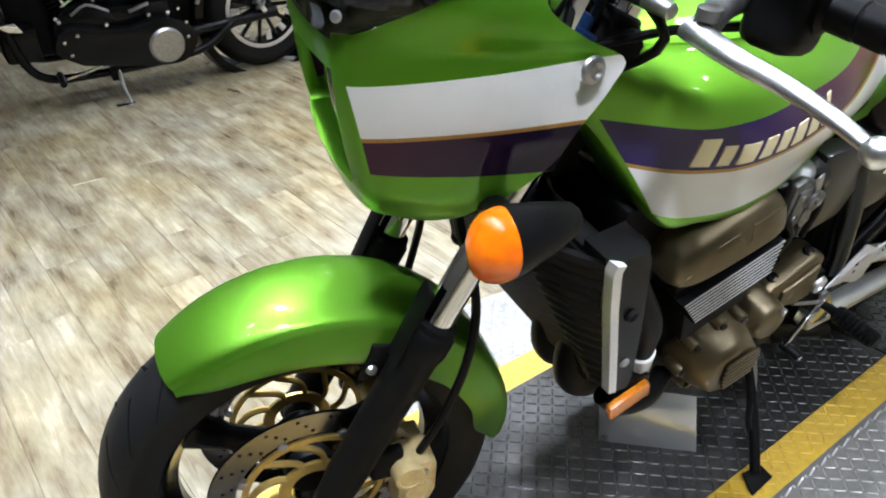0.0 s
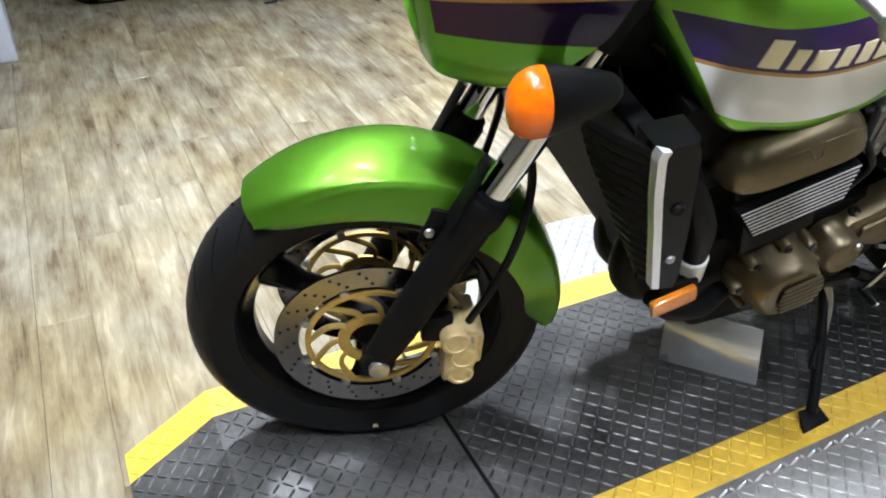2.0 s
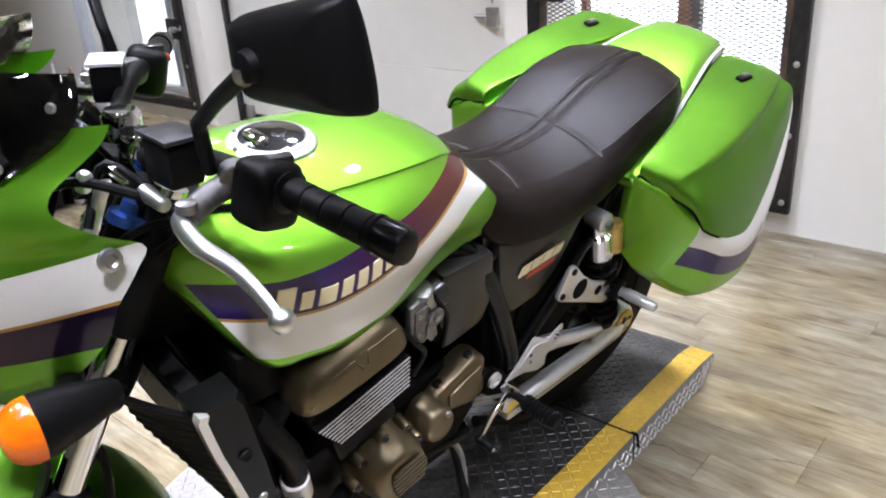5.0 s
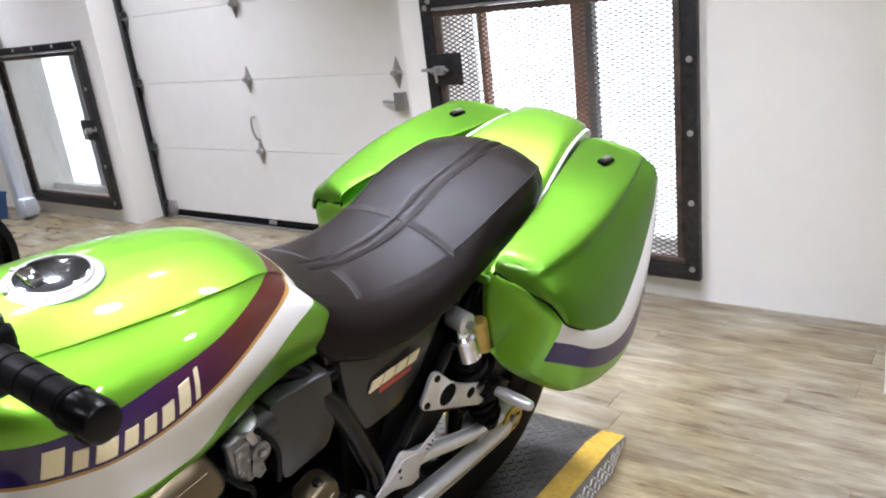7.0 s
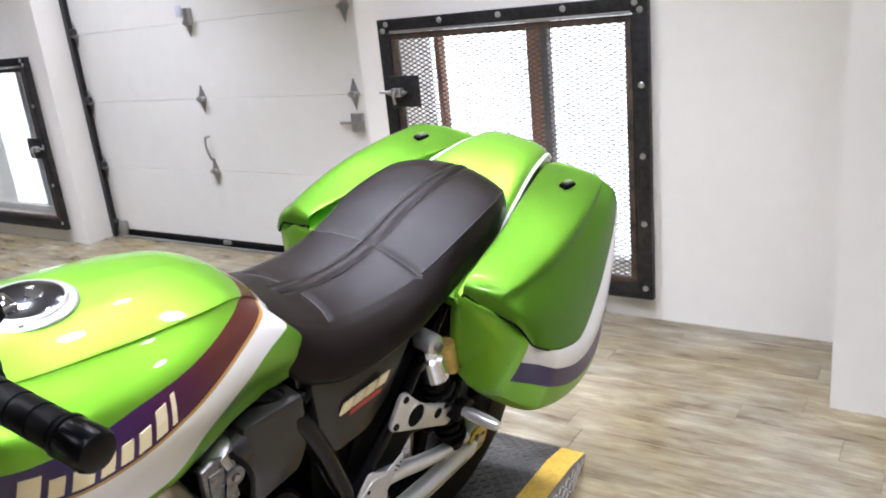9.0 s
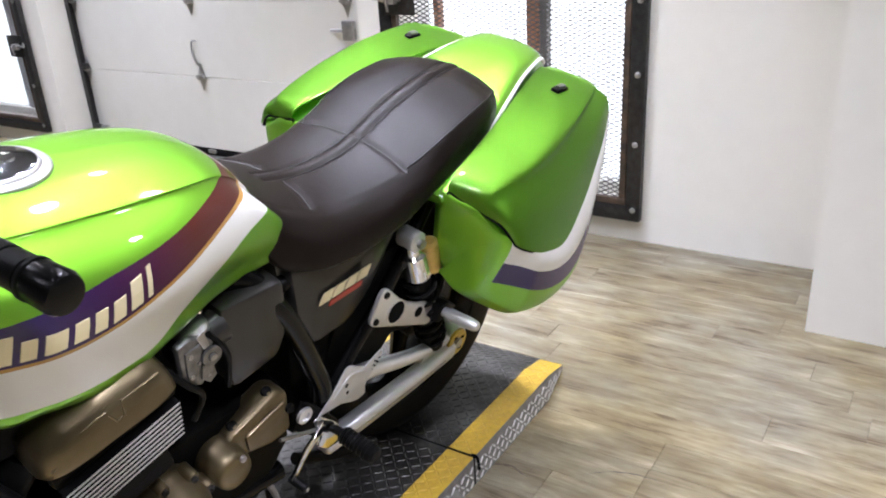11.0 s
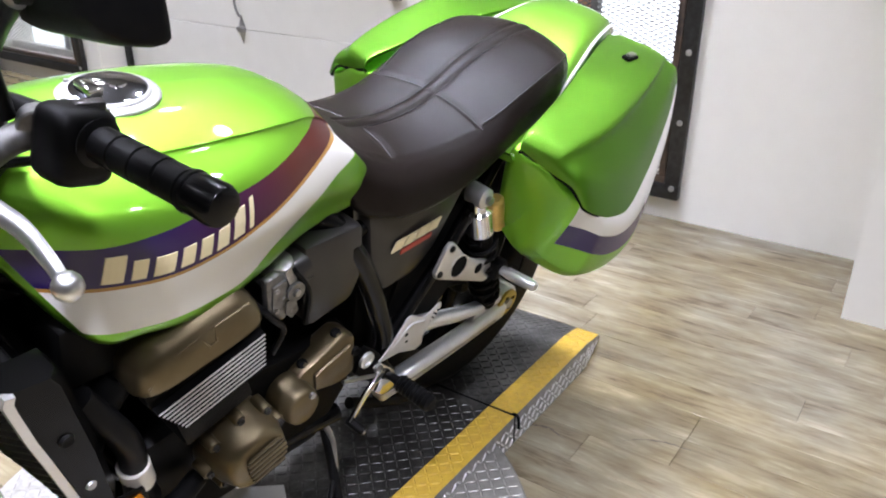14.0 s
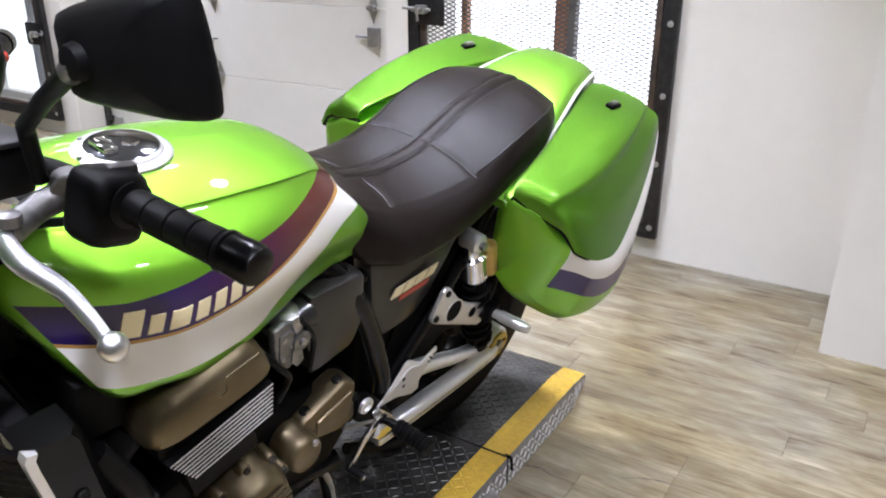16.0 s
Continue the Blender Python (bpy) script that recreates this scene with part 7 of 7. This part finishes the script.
# ------------------------------------------------------------ the black cruiser behind
def cruiser():
    c = thing("cruiser_motorcycle", "black cruiser motorcycle parked on its side stand on the plank floor", "motorcycle", pose(0.0, 3.12, 0.0, 6.0, 0, 3.5))

    def p(name, bm, mat, label="", parent=None, smooth=40):
        return part(name, bm, mat, parent or c, label, smooth)
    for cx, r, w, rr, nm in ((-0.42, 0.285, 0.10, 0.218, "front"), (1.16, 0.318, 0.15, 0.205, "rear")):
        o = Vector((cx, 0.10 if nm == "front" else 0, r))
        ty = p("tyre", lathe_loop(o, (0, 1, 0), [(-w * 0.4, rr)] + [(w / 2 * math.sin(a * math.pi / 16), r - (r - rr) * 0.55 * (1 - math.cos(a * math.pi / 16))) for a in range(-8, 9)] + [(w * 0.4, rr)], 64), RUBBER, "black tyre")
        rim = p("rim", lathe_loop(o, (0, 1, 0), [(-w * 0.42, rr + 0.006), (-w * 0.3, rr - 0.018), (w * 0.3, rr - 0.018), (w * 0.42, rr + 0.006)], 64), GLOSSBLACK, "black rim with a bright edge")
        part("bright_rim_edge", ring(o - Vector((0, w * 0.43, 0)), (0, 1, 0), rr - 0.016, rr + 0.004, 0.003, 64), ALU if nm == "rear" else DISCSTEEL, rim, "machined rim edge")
        if nm == "rear":
            for k in range(11):
                a = 2 * math.pi * k / 11
                part("spoke", tube([o + Vector((math.cos(a) * 0.05, -0.02, math.sin(a) * 0.05)), o + Vector((math.cos(a) * (rr - 0.02), -0.03, math.sin(a) * (rr - 0.02)))], 0.011, 8, 1), GLOSSBLACK, rim)
                a += math.pi / 11
                part("spoke_face", slab([o + Vector((math.cos(a - 0.10) * (rr - 0.075), -0.045, math.sin(a - 0.10) * (rr - 0.075))), o + Vector((math.cos(a + 0.10) * (rr - 0.075), -0.045, math.sin(a + 0.10) * (rr - 0.075))), o + Vector((math.cos(a + 0.09) * (rr - 0.028), -0.045, math.sin(a + 0.09) * (rr - 0.028))), o + Vector((math.cos(a - 0.09) * (rr - 0.028), -0.045, math.sin(a - 0.09) * (rr - 0.028)))], (0, -1, 0), 0.006, 0.002), ALU, rim, "pale machined spoke window")
            part("hub", lathe(o - Vector((0, 0.07, 0)), (0, 1, 0), [(0, 0.02), (0.01, 0.055), (0.13, 0.055)], 24), GLOSSBLACK, rim)
        else:
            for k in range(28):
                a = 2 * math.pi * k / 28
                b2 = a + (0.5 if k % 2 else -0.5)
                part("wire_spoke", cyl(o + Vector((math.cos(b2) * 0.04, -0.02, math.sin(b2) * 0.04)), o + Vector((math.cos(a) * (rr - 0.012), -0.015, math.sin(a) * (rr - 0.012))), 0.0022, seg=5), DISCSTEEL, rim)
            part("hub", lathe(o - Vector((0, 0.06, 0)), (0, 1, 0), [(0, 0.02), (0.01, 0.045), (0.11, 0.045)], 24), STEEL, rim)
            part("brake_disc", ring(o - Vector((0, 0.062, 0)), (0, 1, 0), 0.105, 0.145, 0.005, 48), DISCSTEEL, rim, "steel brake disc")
    for s in (-1, 1):
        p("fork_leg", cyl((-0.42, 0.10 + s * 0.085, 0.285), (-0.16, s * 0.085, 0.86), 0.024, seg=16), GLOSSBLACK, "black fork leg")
        rf = p("fork_reflector", box(-0.325, -0.300, 0.06 + min(s * 0.108, s * 0.116), 0.06 + max(s * 0.108, s * 0.116), 0.44, 0.53, 0.003), ORANGE, "orange fork reflector")
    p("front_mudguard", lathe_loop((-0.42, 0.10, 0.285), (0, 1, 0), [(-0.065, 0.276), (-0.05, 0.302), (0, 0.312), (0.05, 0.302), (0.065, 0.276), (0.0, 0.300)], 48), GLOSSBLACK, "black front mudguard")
    fr = p("frame_cradle", tube([(-0.12, -0.10, 0.74), (-0.06, -0.13, 0.40), (0.02, -0.14, 0.20), (0.25, -0.15, 0.165), (0.75, -0.15, 0.19), (0.95, -0.15, 0.30)], 0.020, 10, 5), GLOSSBLACK, "black frame tube")
    p("frame_cradle", tube([(-0.12, 0.10, 0.74), (-0.06, 0.13, 0.40), (0.02, 0.14, 0.20), (0.25, 0.15, 0.165), (0.75, 0.15, 0.19), (0.95, 0.15, 0.30)], 0.020, 10, 5), GLOSSBLACK, "black frame tube")
    p("crankcase", lathe((0.26, -0.16, 0.36), (0, 1, 0), [(0, 0.10), (0.02, 0.14), (0.30, 0.14), (0.32, 0.10)], 28), GLOSSBLACK, "black crankcase")
    p("gearbox", box(0.36, 0.66, -0.13, 0.13, 0.22, 0.46, 0.03), GLOSSBLACK, "black gearbox")
    pr = p("primary_cover", slab(spline([(0.20, -0.160, 0.24), (0.10, -0.160, 0.32), (0.16, -0.160, 0.42), (0.40, -0.160, 0.38), (0.62, -0.160, 0.40), (0.74, -0.160, 0.30), (0.66, -0.160, 0.18), (0.42, -0.160, 0.20), (0.20, -0.160, 0.24)], 5)[:-1], (0, -1, 0), 0.07, 0.010), GLOSSBLACK, "long black primary cover")
    part("derby_cover", lathe((0.585, -0.228, 0.275), (0, -1, 0), [(0, 0.084), (0.008, 0.084), (0.016, 0.076), (0.018, 0.0)], 36, cap=False), STEEL, pr, "round bronze-grey clutch cover")
    for k in range(5):
        a = 2 * math.pi * k / 5
        part("cover_screw", cyl((0.585 + 0.072 * math.cos(a), -0.244, 0.275 + 0.072 * math.sin(a)), (0.585 + 0.072 * math.cos(a), -0.250, 0.275 + 0.072 * math.sin(a)), 0.005, seg=8), STEEL, pr)
    for x0, tilt in ((0.16, -22), (0.36, 22)):
        at = Matrix.Translation((0.26, 0, 0.36)) @ Matrix.Rotation(radians(tilt), 4, "Y")
        cb_ = cyl((0, 0, 0.05), (0, 0, 0.32), 0.064, seg=20)
        cb_.transform(at)
        cy = p("engine_cylinder", cb_, GLOSSBLACK, "black finned cylinder")
        for k in range(10):
            fb_ = box(-0.080 + 0.001 * k, 0.080 - 0.001 * k, -0.085, 0.085, 0.10 + k * 0.022, 0.108 + k * 0.022, 0.003, 1)
            fb_.transform(at)
            part("cooling_fin", fb_, GLOSSBLACK, cy)
        hb = box(-0.07, 0.07, -0.07, 0.07, 0.32, 0.40, 0.02)
        hb.transform(Matrix.Translation((0.26, 0, 0.36)) @ Matrix.Rotation(radians(tilt), 4, "Y"))
        part("rocker_cover", hb, GLOSSBLACK, cy)
        part("pushrod_tube", cyl((0.26 + (x0 - 0.26) * 0.3, -0.10, 0.40), (0.26 + (x0 - 0.26) * 1.4, -0.075, 0.68), 0.010, seg=10), CHROME, cy, "chrome pushrod tube")
    # black filler added to darken the see-through gaps between engine parts
    p("engine_backing", slab([(-0.02, -0.03, 0.24), (-0.06, -0.03, 0.72), (0.42, -0.03, 0.74), (0.70, -0.03, 0.66), (0.95, -0.03, 0.56), (0.92, -0.03, 0.24)], (0, 1, 0), 0.10, 0.02), MATTBLACK, "black filler slab behind the engine")
    hn = p("horn_cover", ringloft([[(0.245 + dx * k, y, 0.605 + dz * k) for dx, dz in ((-0.044, 0.045), (0.044, 0.045), (0.054, 0.012), (0.036, -0.062), (-0.036, -0.062), (-0.054, 0.012))] for y, k in ((-0.12, 0.8), (-0.135, 1.0), (-0.178, 0.97), (-0.192, 0.70))]), ALU, "polished metal horn cover", smooth=25)
    part("horn_cap", box(0.222, 0.268, -0.185, -0.12, 0.672, 0.716, 0.008), ALU, hn)
    for a_, b_ in (((0.245, -0.185, 0.545), (0.165, -0.19, 0.505)), ((0.25, -0.185, 0.540), (0.33, -0.19, 0.520))):
        part("stay", cyl(a_, b_, 0.005, seg=8), CHROME, hn)
    for x_, z_ in ((0.125, 0.47), (0.135, 0.455), (0.20, 0.385), (0.33, 0.415), (0.52, 0.43), (0.61, 0.43), (0.66, 0.44), (0.69, 0.37), (0.69, 0.30), (0.14, 0.36), (0.16, 0.30)):
        p("engine_bolt", lathe((x_, -0.228, z_), (0, -1, 0), [(0, 0.009), (0.008, 0.008), (0.010, 0.005)], 10), CHROME, "chrome engine bolt")
    p("rocker_bar", tube([(0.30, -0.12, 0.735), (0.38, -0.13, 0.725), (0.46, -0.13, 0.695)], 0.018, 10, 4), ALU, "bare metal rocker box edge")
    p("rocker_bar", tube([(0.03, -0.12, 0.66), (0.09, -0.13, 0.70), (0.13, -0.13, 0.705)], 0.017, 10, 4), ALU, "bare metal rocker box edge")
    p("starter_end", lathe((0.50, -0.15, 0.545), (0, -1, 0), [(0, 0.05), (0.02, 0.052), (0.034, 0.044), (0.038, 0.02)], 24), DISCSTEEL, "dark polished starter end")
    p("cooler_bracket", slab([(-0.10, -0.165, 0.45), (-0.03, -0.165, 0.46), (0.0, -0.165, 0.41), (-0.06, -0.165, 0.42)], (0, -1, 0), 0.006, 0.002), CHROME, "chrome bracket on the frame")
    p("shift_rod", cyl((0.12, -0.20, 0.185), (0.36, -0.205, 0.235), 0.007, seg=8), CHROME, "chrome shift rod")
    p("shift_rod", tube([(0.20, -0.18, 0.46), (0.27, -0.19, 0.50), (0.36, -0.19, 0.46)], 0.006, 8, 3), STEEL, "bare linkage rod")
    p("shift_rod", tube([(0.45, -0.18, 0.44), (0.54, -0.19, 0.47)], 0.009, 8, 1), STEEL, "bare linkage rod")
    tk = [(-0.10, 0.84, 0.05, 0.74), (0.0, 0.885, 0.115, 0.72), (0.16, 0.90, 0.145, 0.71), (0.32, 0.875, 0.135, 0.70), (0.44, 0.82, 0.10, 0.70), (0.50, 0.77, 0.06, 0.70)]
    rings = []
    for i in range(25):
        x = -0.10 + 0.60 * i / 24
        zt, w, zl = interp(tk, x)
        P = spline([(0, zt, 0), (w * 0.7, zt - 0.02, 0), (w, (zt + zl) / 2, 0), (w * 0.75, zl, 0), (0, zl, 0)], 5)
        rings.append([(x, q.x, q.y) for q in P] + [(x, -q.x, q.y) for q in P[1:-1]][::-1])
    p("fuel_tank", ringloft(rings), GLOSSBLACK, "glossy black teardrop fuel tank", smooth=60)
    st = [(0.42, 0.770, 0.07, 0.700), (0.52, 0.700, 0.13, 0.645), (0.66, 0.655, 0.155, 0.600), (0.82, 0.655, 0.150, 0.590), (0.92, 0.700, 0.135, 0.60), (1.00, 0.735, 0.10, 0.64), (1.08, 0.72, 0.09, 0.66)]
    rings = []
    for i in range(25):
        x = 0.42 + 0.66 * i / 24
        zt, w, zl = interp(st, x)
        P = spline([(0, zt, 0), (w * 0.8, zt + 0.004, 0), (w, (zt + zl) / 2, 0), (w * 0.9, zl, 0), (0, zl, 0)], 5)
        rings.append([(x, q.x, q.y) for q in P] + [(x, -q.x, q.y) for q in P[1:-1]][::-1])
    p("solo_seat", ringloft(rings), GLOSSVINYL, "glossy black leather saddle", smooth=60)
    p("rear_mudguard", lathe_loop((1.16, 0, 0.318), (0, 1, 0), [(-0.09, 0.335), (-0.085, 0.375), (0, 0.390), (0.085, 0.375), (0.09, 0.335), (0, 0.375)], 48), GLOSSBLACK, "black rear mudguard")
    for s in (-1, 1):
        sk = p("shock_absorber", cyl((1.13, s * 0.14, 0.33), (0.98, s * 0.14, 0.62), 0.016, seg=12), CHROME, "chrome shock absorber")
        a, b = Vector((1.12, s * 0.14, 0.35)), Vector((1.0, s * 0.14, 0.58))
        d = (b - a).normalized()
        dd, u, w = basis(d)
        part("spring", tube([a + d * ((b - a).length * k / 60) + (u * math.cos(k * 0.8) + w * math.sin(k * 0.8)) * 0.028 for k in range(61)], 0.006, 6, 1, smooth=False), STEEL, sk)
        p("swingarm", cyl((0.72, s * 0.13, 0.28), (1.20, s * 0.13, 0.318), 0.026, seg=12), GLOSSBLACK, "black swingarm")
        p("handlebar", tube([(-0.04, 0, 0.96), (-0.02, s * 0.12, 1.02), (0.04, s * 0.26, 1.06), (0.16, s * 0.38, 1.02)], 0.0125, 10, 5), CHROME, "chrome handlebar")
        p("grip", cyl((0.10, s * 0.325, 1.04), (0.18, s * 0.40, 1.01), 0.018, seg=12), BLACK, "black grip")
    ac = p("plug_wire", tube([(0.78, -0.15, 0.42), (0.83, -0.165, 0.55), (0.80, -0.16, 0.60)], 0.010, 8, 3), STEEL, "bare metal bracket")
    p("foot_peg", cyl((0.10, -0.17, 0.20), (0.09, -0.28, 0.195), 0.015, seg=12), BLACK, "black foot peg")
    p("exhaust_pipe", tube([(0.10, 0.10, 0.56), (0.0, 0.16, 0.40), (0.05, 0.20, 0.22), (0.5, 0.22, 0.20), (1.3, 0.22, 0.26)], 0.03, 14, 6), CHROME, "chrome exhaust pipe")
    sd = p("side_stand", tube([(0.36, -0.17, 0.19), (0.355, -0.215, 0.11), (0.37, -0.245, 0.035)], 0.011, 10, 4), CHROME, "chrome side stand")
    part("foot", slab([(0.30, -0.262, 0.026), (0.30, -0.225, 0.030), (0.385, -0.225, 0.030), (0.395, -0.255, 0.027)], (0, 0, 1), 0.007, 0.002), CHROME, sd)
    part("pad", box(0.32, 0.36, -0.19, -0.15, 0.13, 0.20, 0.006), BLACK, sd)
    p("headlight", lathe((-0.16, 0, 0.84), (-1, 0, -0.1), [(0, 0.04), (0.05, 0.085), (0.10, 0.09), (0.115, 0.07), (0.12, 0.0)], 28, cap=False), GLOSSBLACK, "black round headlight")
    p("drip_pan", slab([(-0.09, -0.135, 0.26), (0.06, -0.15, 0.26), (0.06, -0.15, 0.42), (-0.09, -0.135, 0.42)], (0, 1, 0), 0.27, 0.02), GLOSSBLACK, "black oil cooler cover")
    return c


cruiser()


def pale_post():
    d = thing("post", "pale painted square post with a base block", "post", ROOM @ pose(2.90, 5.12, 0))
    part("shaft", box(-0.035, 0.035, -0.05, 0.05, 0, 1.9, 0.006), PALEPOST, d)
    part("base_block", box(-0.05, 0.05, -0.16, -0.05, 0.03, 0.17, 0.01), PALEPOST, d)


def bin_with_tools():
    d = thing("storage_bin", "blue plastic bin holding a few tools", "bin", ROOM @ pose(2.72, 5.42, 0))
    b = ringloft([[(x * k, y * k, z) for x, y in ((-0.16, -0.13), (0.16, -0.13), (0.16, 0.13), (-0.16, 0.13))] for z, k in ((0.0, 0.8), (0.004, 0.84), (0.16, 0.96), (0.20, 1.0), (0.20, 1.04), (0.215, 1.04), (0.215, 0.95), (0.02, 0.80))])
    part("tub", b, BLUEPLASTIC, d, smooth=25)
    for i, (x, y, h) in enumerate(((0.05, -0.05, 0.38), (-0.04, 0.0, 0.33), (0.0, 0.06, 0.42))):
        part("tool_handle", cyl((x, y, 0.03), (x * 1.5, y * 1.4 - 0.03, h), 0.012, seg=10, bevel=0.003), (REDWOOD, STEEL, WHITE)[i], d)


pale_post()
bin_with_tools()


def yellow_cord():
    d = part("hanging_cord", tube([(0, 0, 1.75), (0.01, 0.01, 1.45), (0.015, 0.03, 1.2), (0.0, 0.05, 1.02), (0.01, 0.10, 1.10), (0.0, 0.12, 1.35), (0, 0.12, 1.72)], 0.008, 8, 6), YELLOWPLATE)
    d.matrix_basis = ROOM @ pose(X_E - 0.02, 5.55, 0)
    tagged(d, "yellow extension cord hanging on the wall", "cord")


yellow_cord()


def plinth():
    d = part("display_box", box(-0.30, 0.30, -0.25, 0.25, 0, 0.42, 0.01), PALEPOST)
    d.matrix_basis = pose(-1.10, 2.62, 0, 0, 0, 8)
    tagged(d, "pale grey box standing on the plank floor", "box")


plinth()


def scuff(pts, width):
    """A worn crack in the floor's top layer beside the stand."""
    rng = random.Random(len(pts))
    bm, rows = bmesh.new(), []
    P = spline([(x, y, 0.0015) for x, y in pts], 6)
    for i, p in enumerate(P):
        w = width * (0.3 + 0.7 * rng.random()) * math.sin(math.pi * (i + 0.5) / len(P))
        j = (rng.random() - 0.5) * width
        rows.append([bm.verts.new((p.x + j - w, p.y, p.z)), bm.verts.new((p.x + j + w, p.y, p.z))])
    for a, b in zip(rows, rows[1:]):
        bm.faces.new((a[0], a[1], b[1], b[0]))
    ob = part("floor_crack", bm, SUBCRACK, floor, "dark worn crack in the plank floor")
    ob.matrix_basis = ROOM.inverted()
    return ob


SUBCRACK = material("worn_floor_crack", (0.06, 0.045, 0.03), 0.8, grain=0.5, grain_scale=60)
scuff([(1.500, -0.285), (1.525, -0.31), (1.542, -0.345), (1.536, -0.37), (1.529, -0.41)], 0.004)
scuff([(1.62, -0.52), (1.66, -0.56), (1.69, -0.62), (1.70, -0.69)], 0.003)


# ------------------------------------------------------------ floor planks
def planks():
    """Vinyl planks laid along the end wall, staggered row by row."""
    W, L, gap = 0.122, 0.92, 0.0008
    b = bmesh.new()
    hx, hy, c = W / 2 - gap / 2, L / 2 - gap / 2, 0.0008
    lo = [b.verts.new((x * hx, y * hy, -0.006)) for x, y in ((-1, -1), (1, -1), (1, 1), (-1, 1))]
    mid = [b.verts.new((x * hx, y * hy, -c)) for x, y in ((-1, -1), (1, -1), (1, 1), (-1, 1))]
    top = [b.verts.new((x * (hx - c), y * (hy - c), 0)) for x, y in ((-1, -1), (1, -1), (1, 1), (-1, 1))]
    for i in range(4):
        j = (i + 1) % 4
        b.faces.new((lo[i], lo[j], mid[j], mid[i]))
        b.faces.new((mid[i], mid[j], top[j], top[i]))
    b.faces.new(top)
    me = bpy.data.meshes.new("plank")
    b.to_mesh(me)
    b.free()
    me.materials.append(PLANK)
    rng = random.Random(4)
    x, far = X_W + W / 2, []
    i = 0
    while x < X_E + 0.35:
        y = Y_S - rng.random() * L
        while y < Y_N + L / 2:
            near = -1.3 < x and -1.7 < y < 5.0
            if near:
                ob = new("plank", me)
                ob.parent = floor
                ob.matrix_basis = pose(x, y, 0)
            else:
                far.append((x, y))
            y += L
        x += W
        i += 1
    vs, fs = [], []
    for x, y in far:
        k = len(vs)
        ya, yb = max(y - hy, Y_S - 0.1), min(y + hy, Y_N + 0.1)
        if yb <= ya:
            continue
        vs += [(x - hx, ya, 0), (x + hx, ya, 0), (x + hx, yb, 0), (x - hx, yb, 0)]
        fs.append((k, k + 1, k + 2, k + 3))
    fm = bpy.data.meshes.new("far_planks")
    fm.from_pydata(vs, [], fs)
    fm.materials.append(PLANK)
    fo = new("far_planks", fm)
    fo.parent = floor
    fo["kind"] = "stuff"


planks()
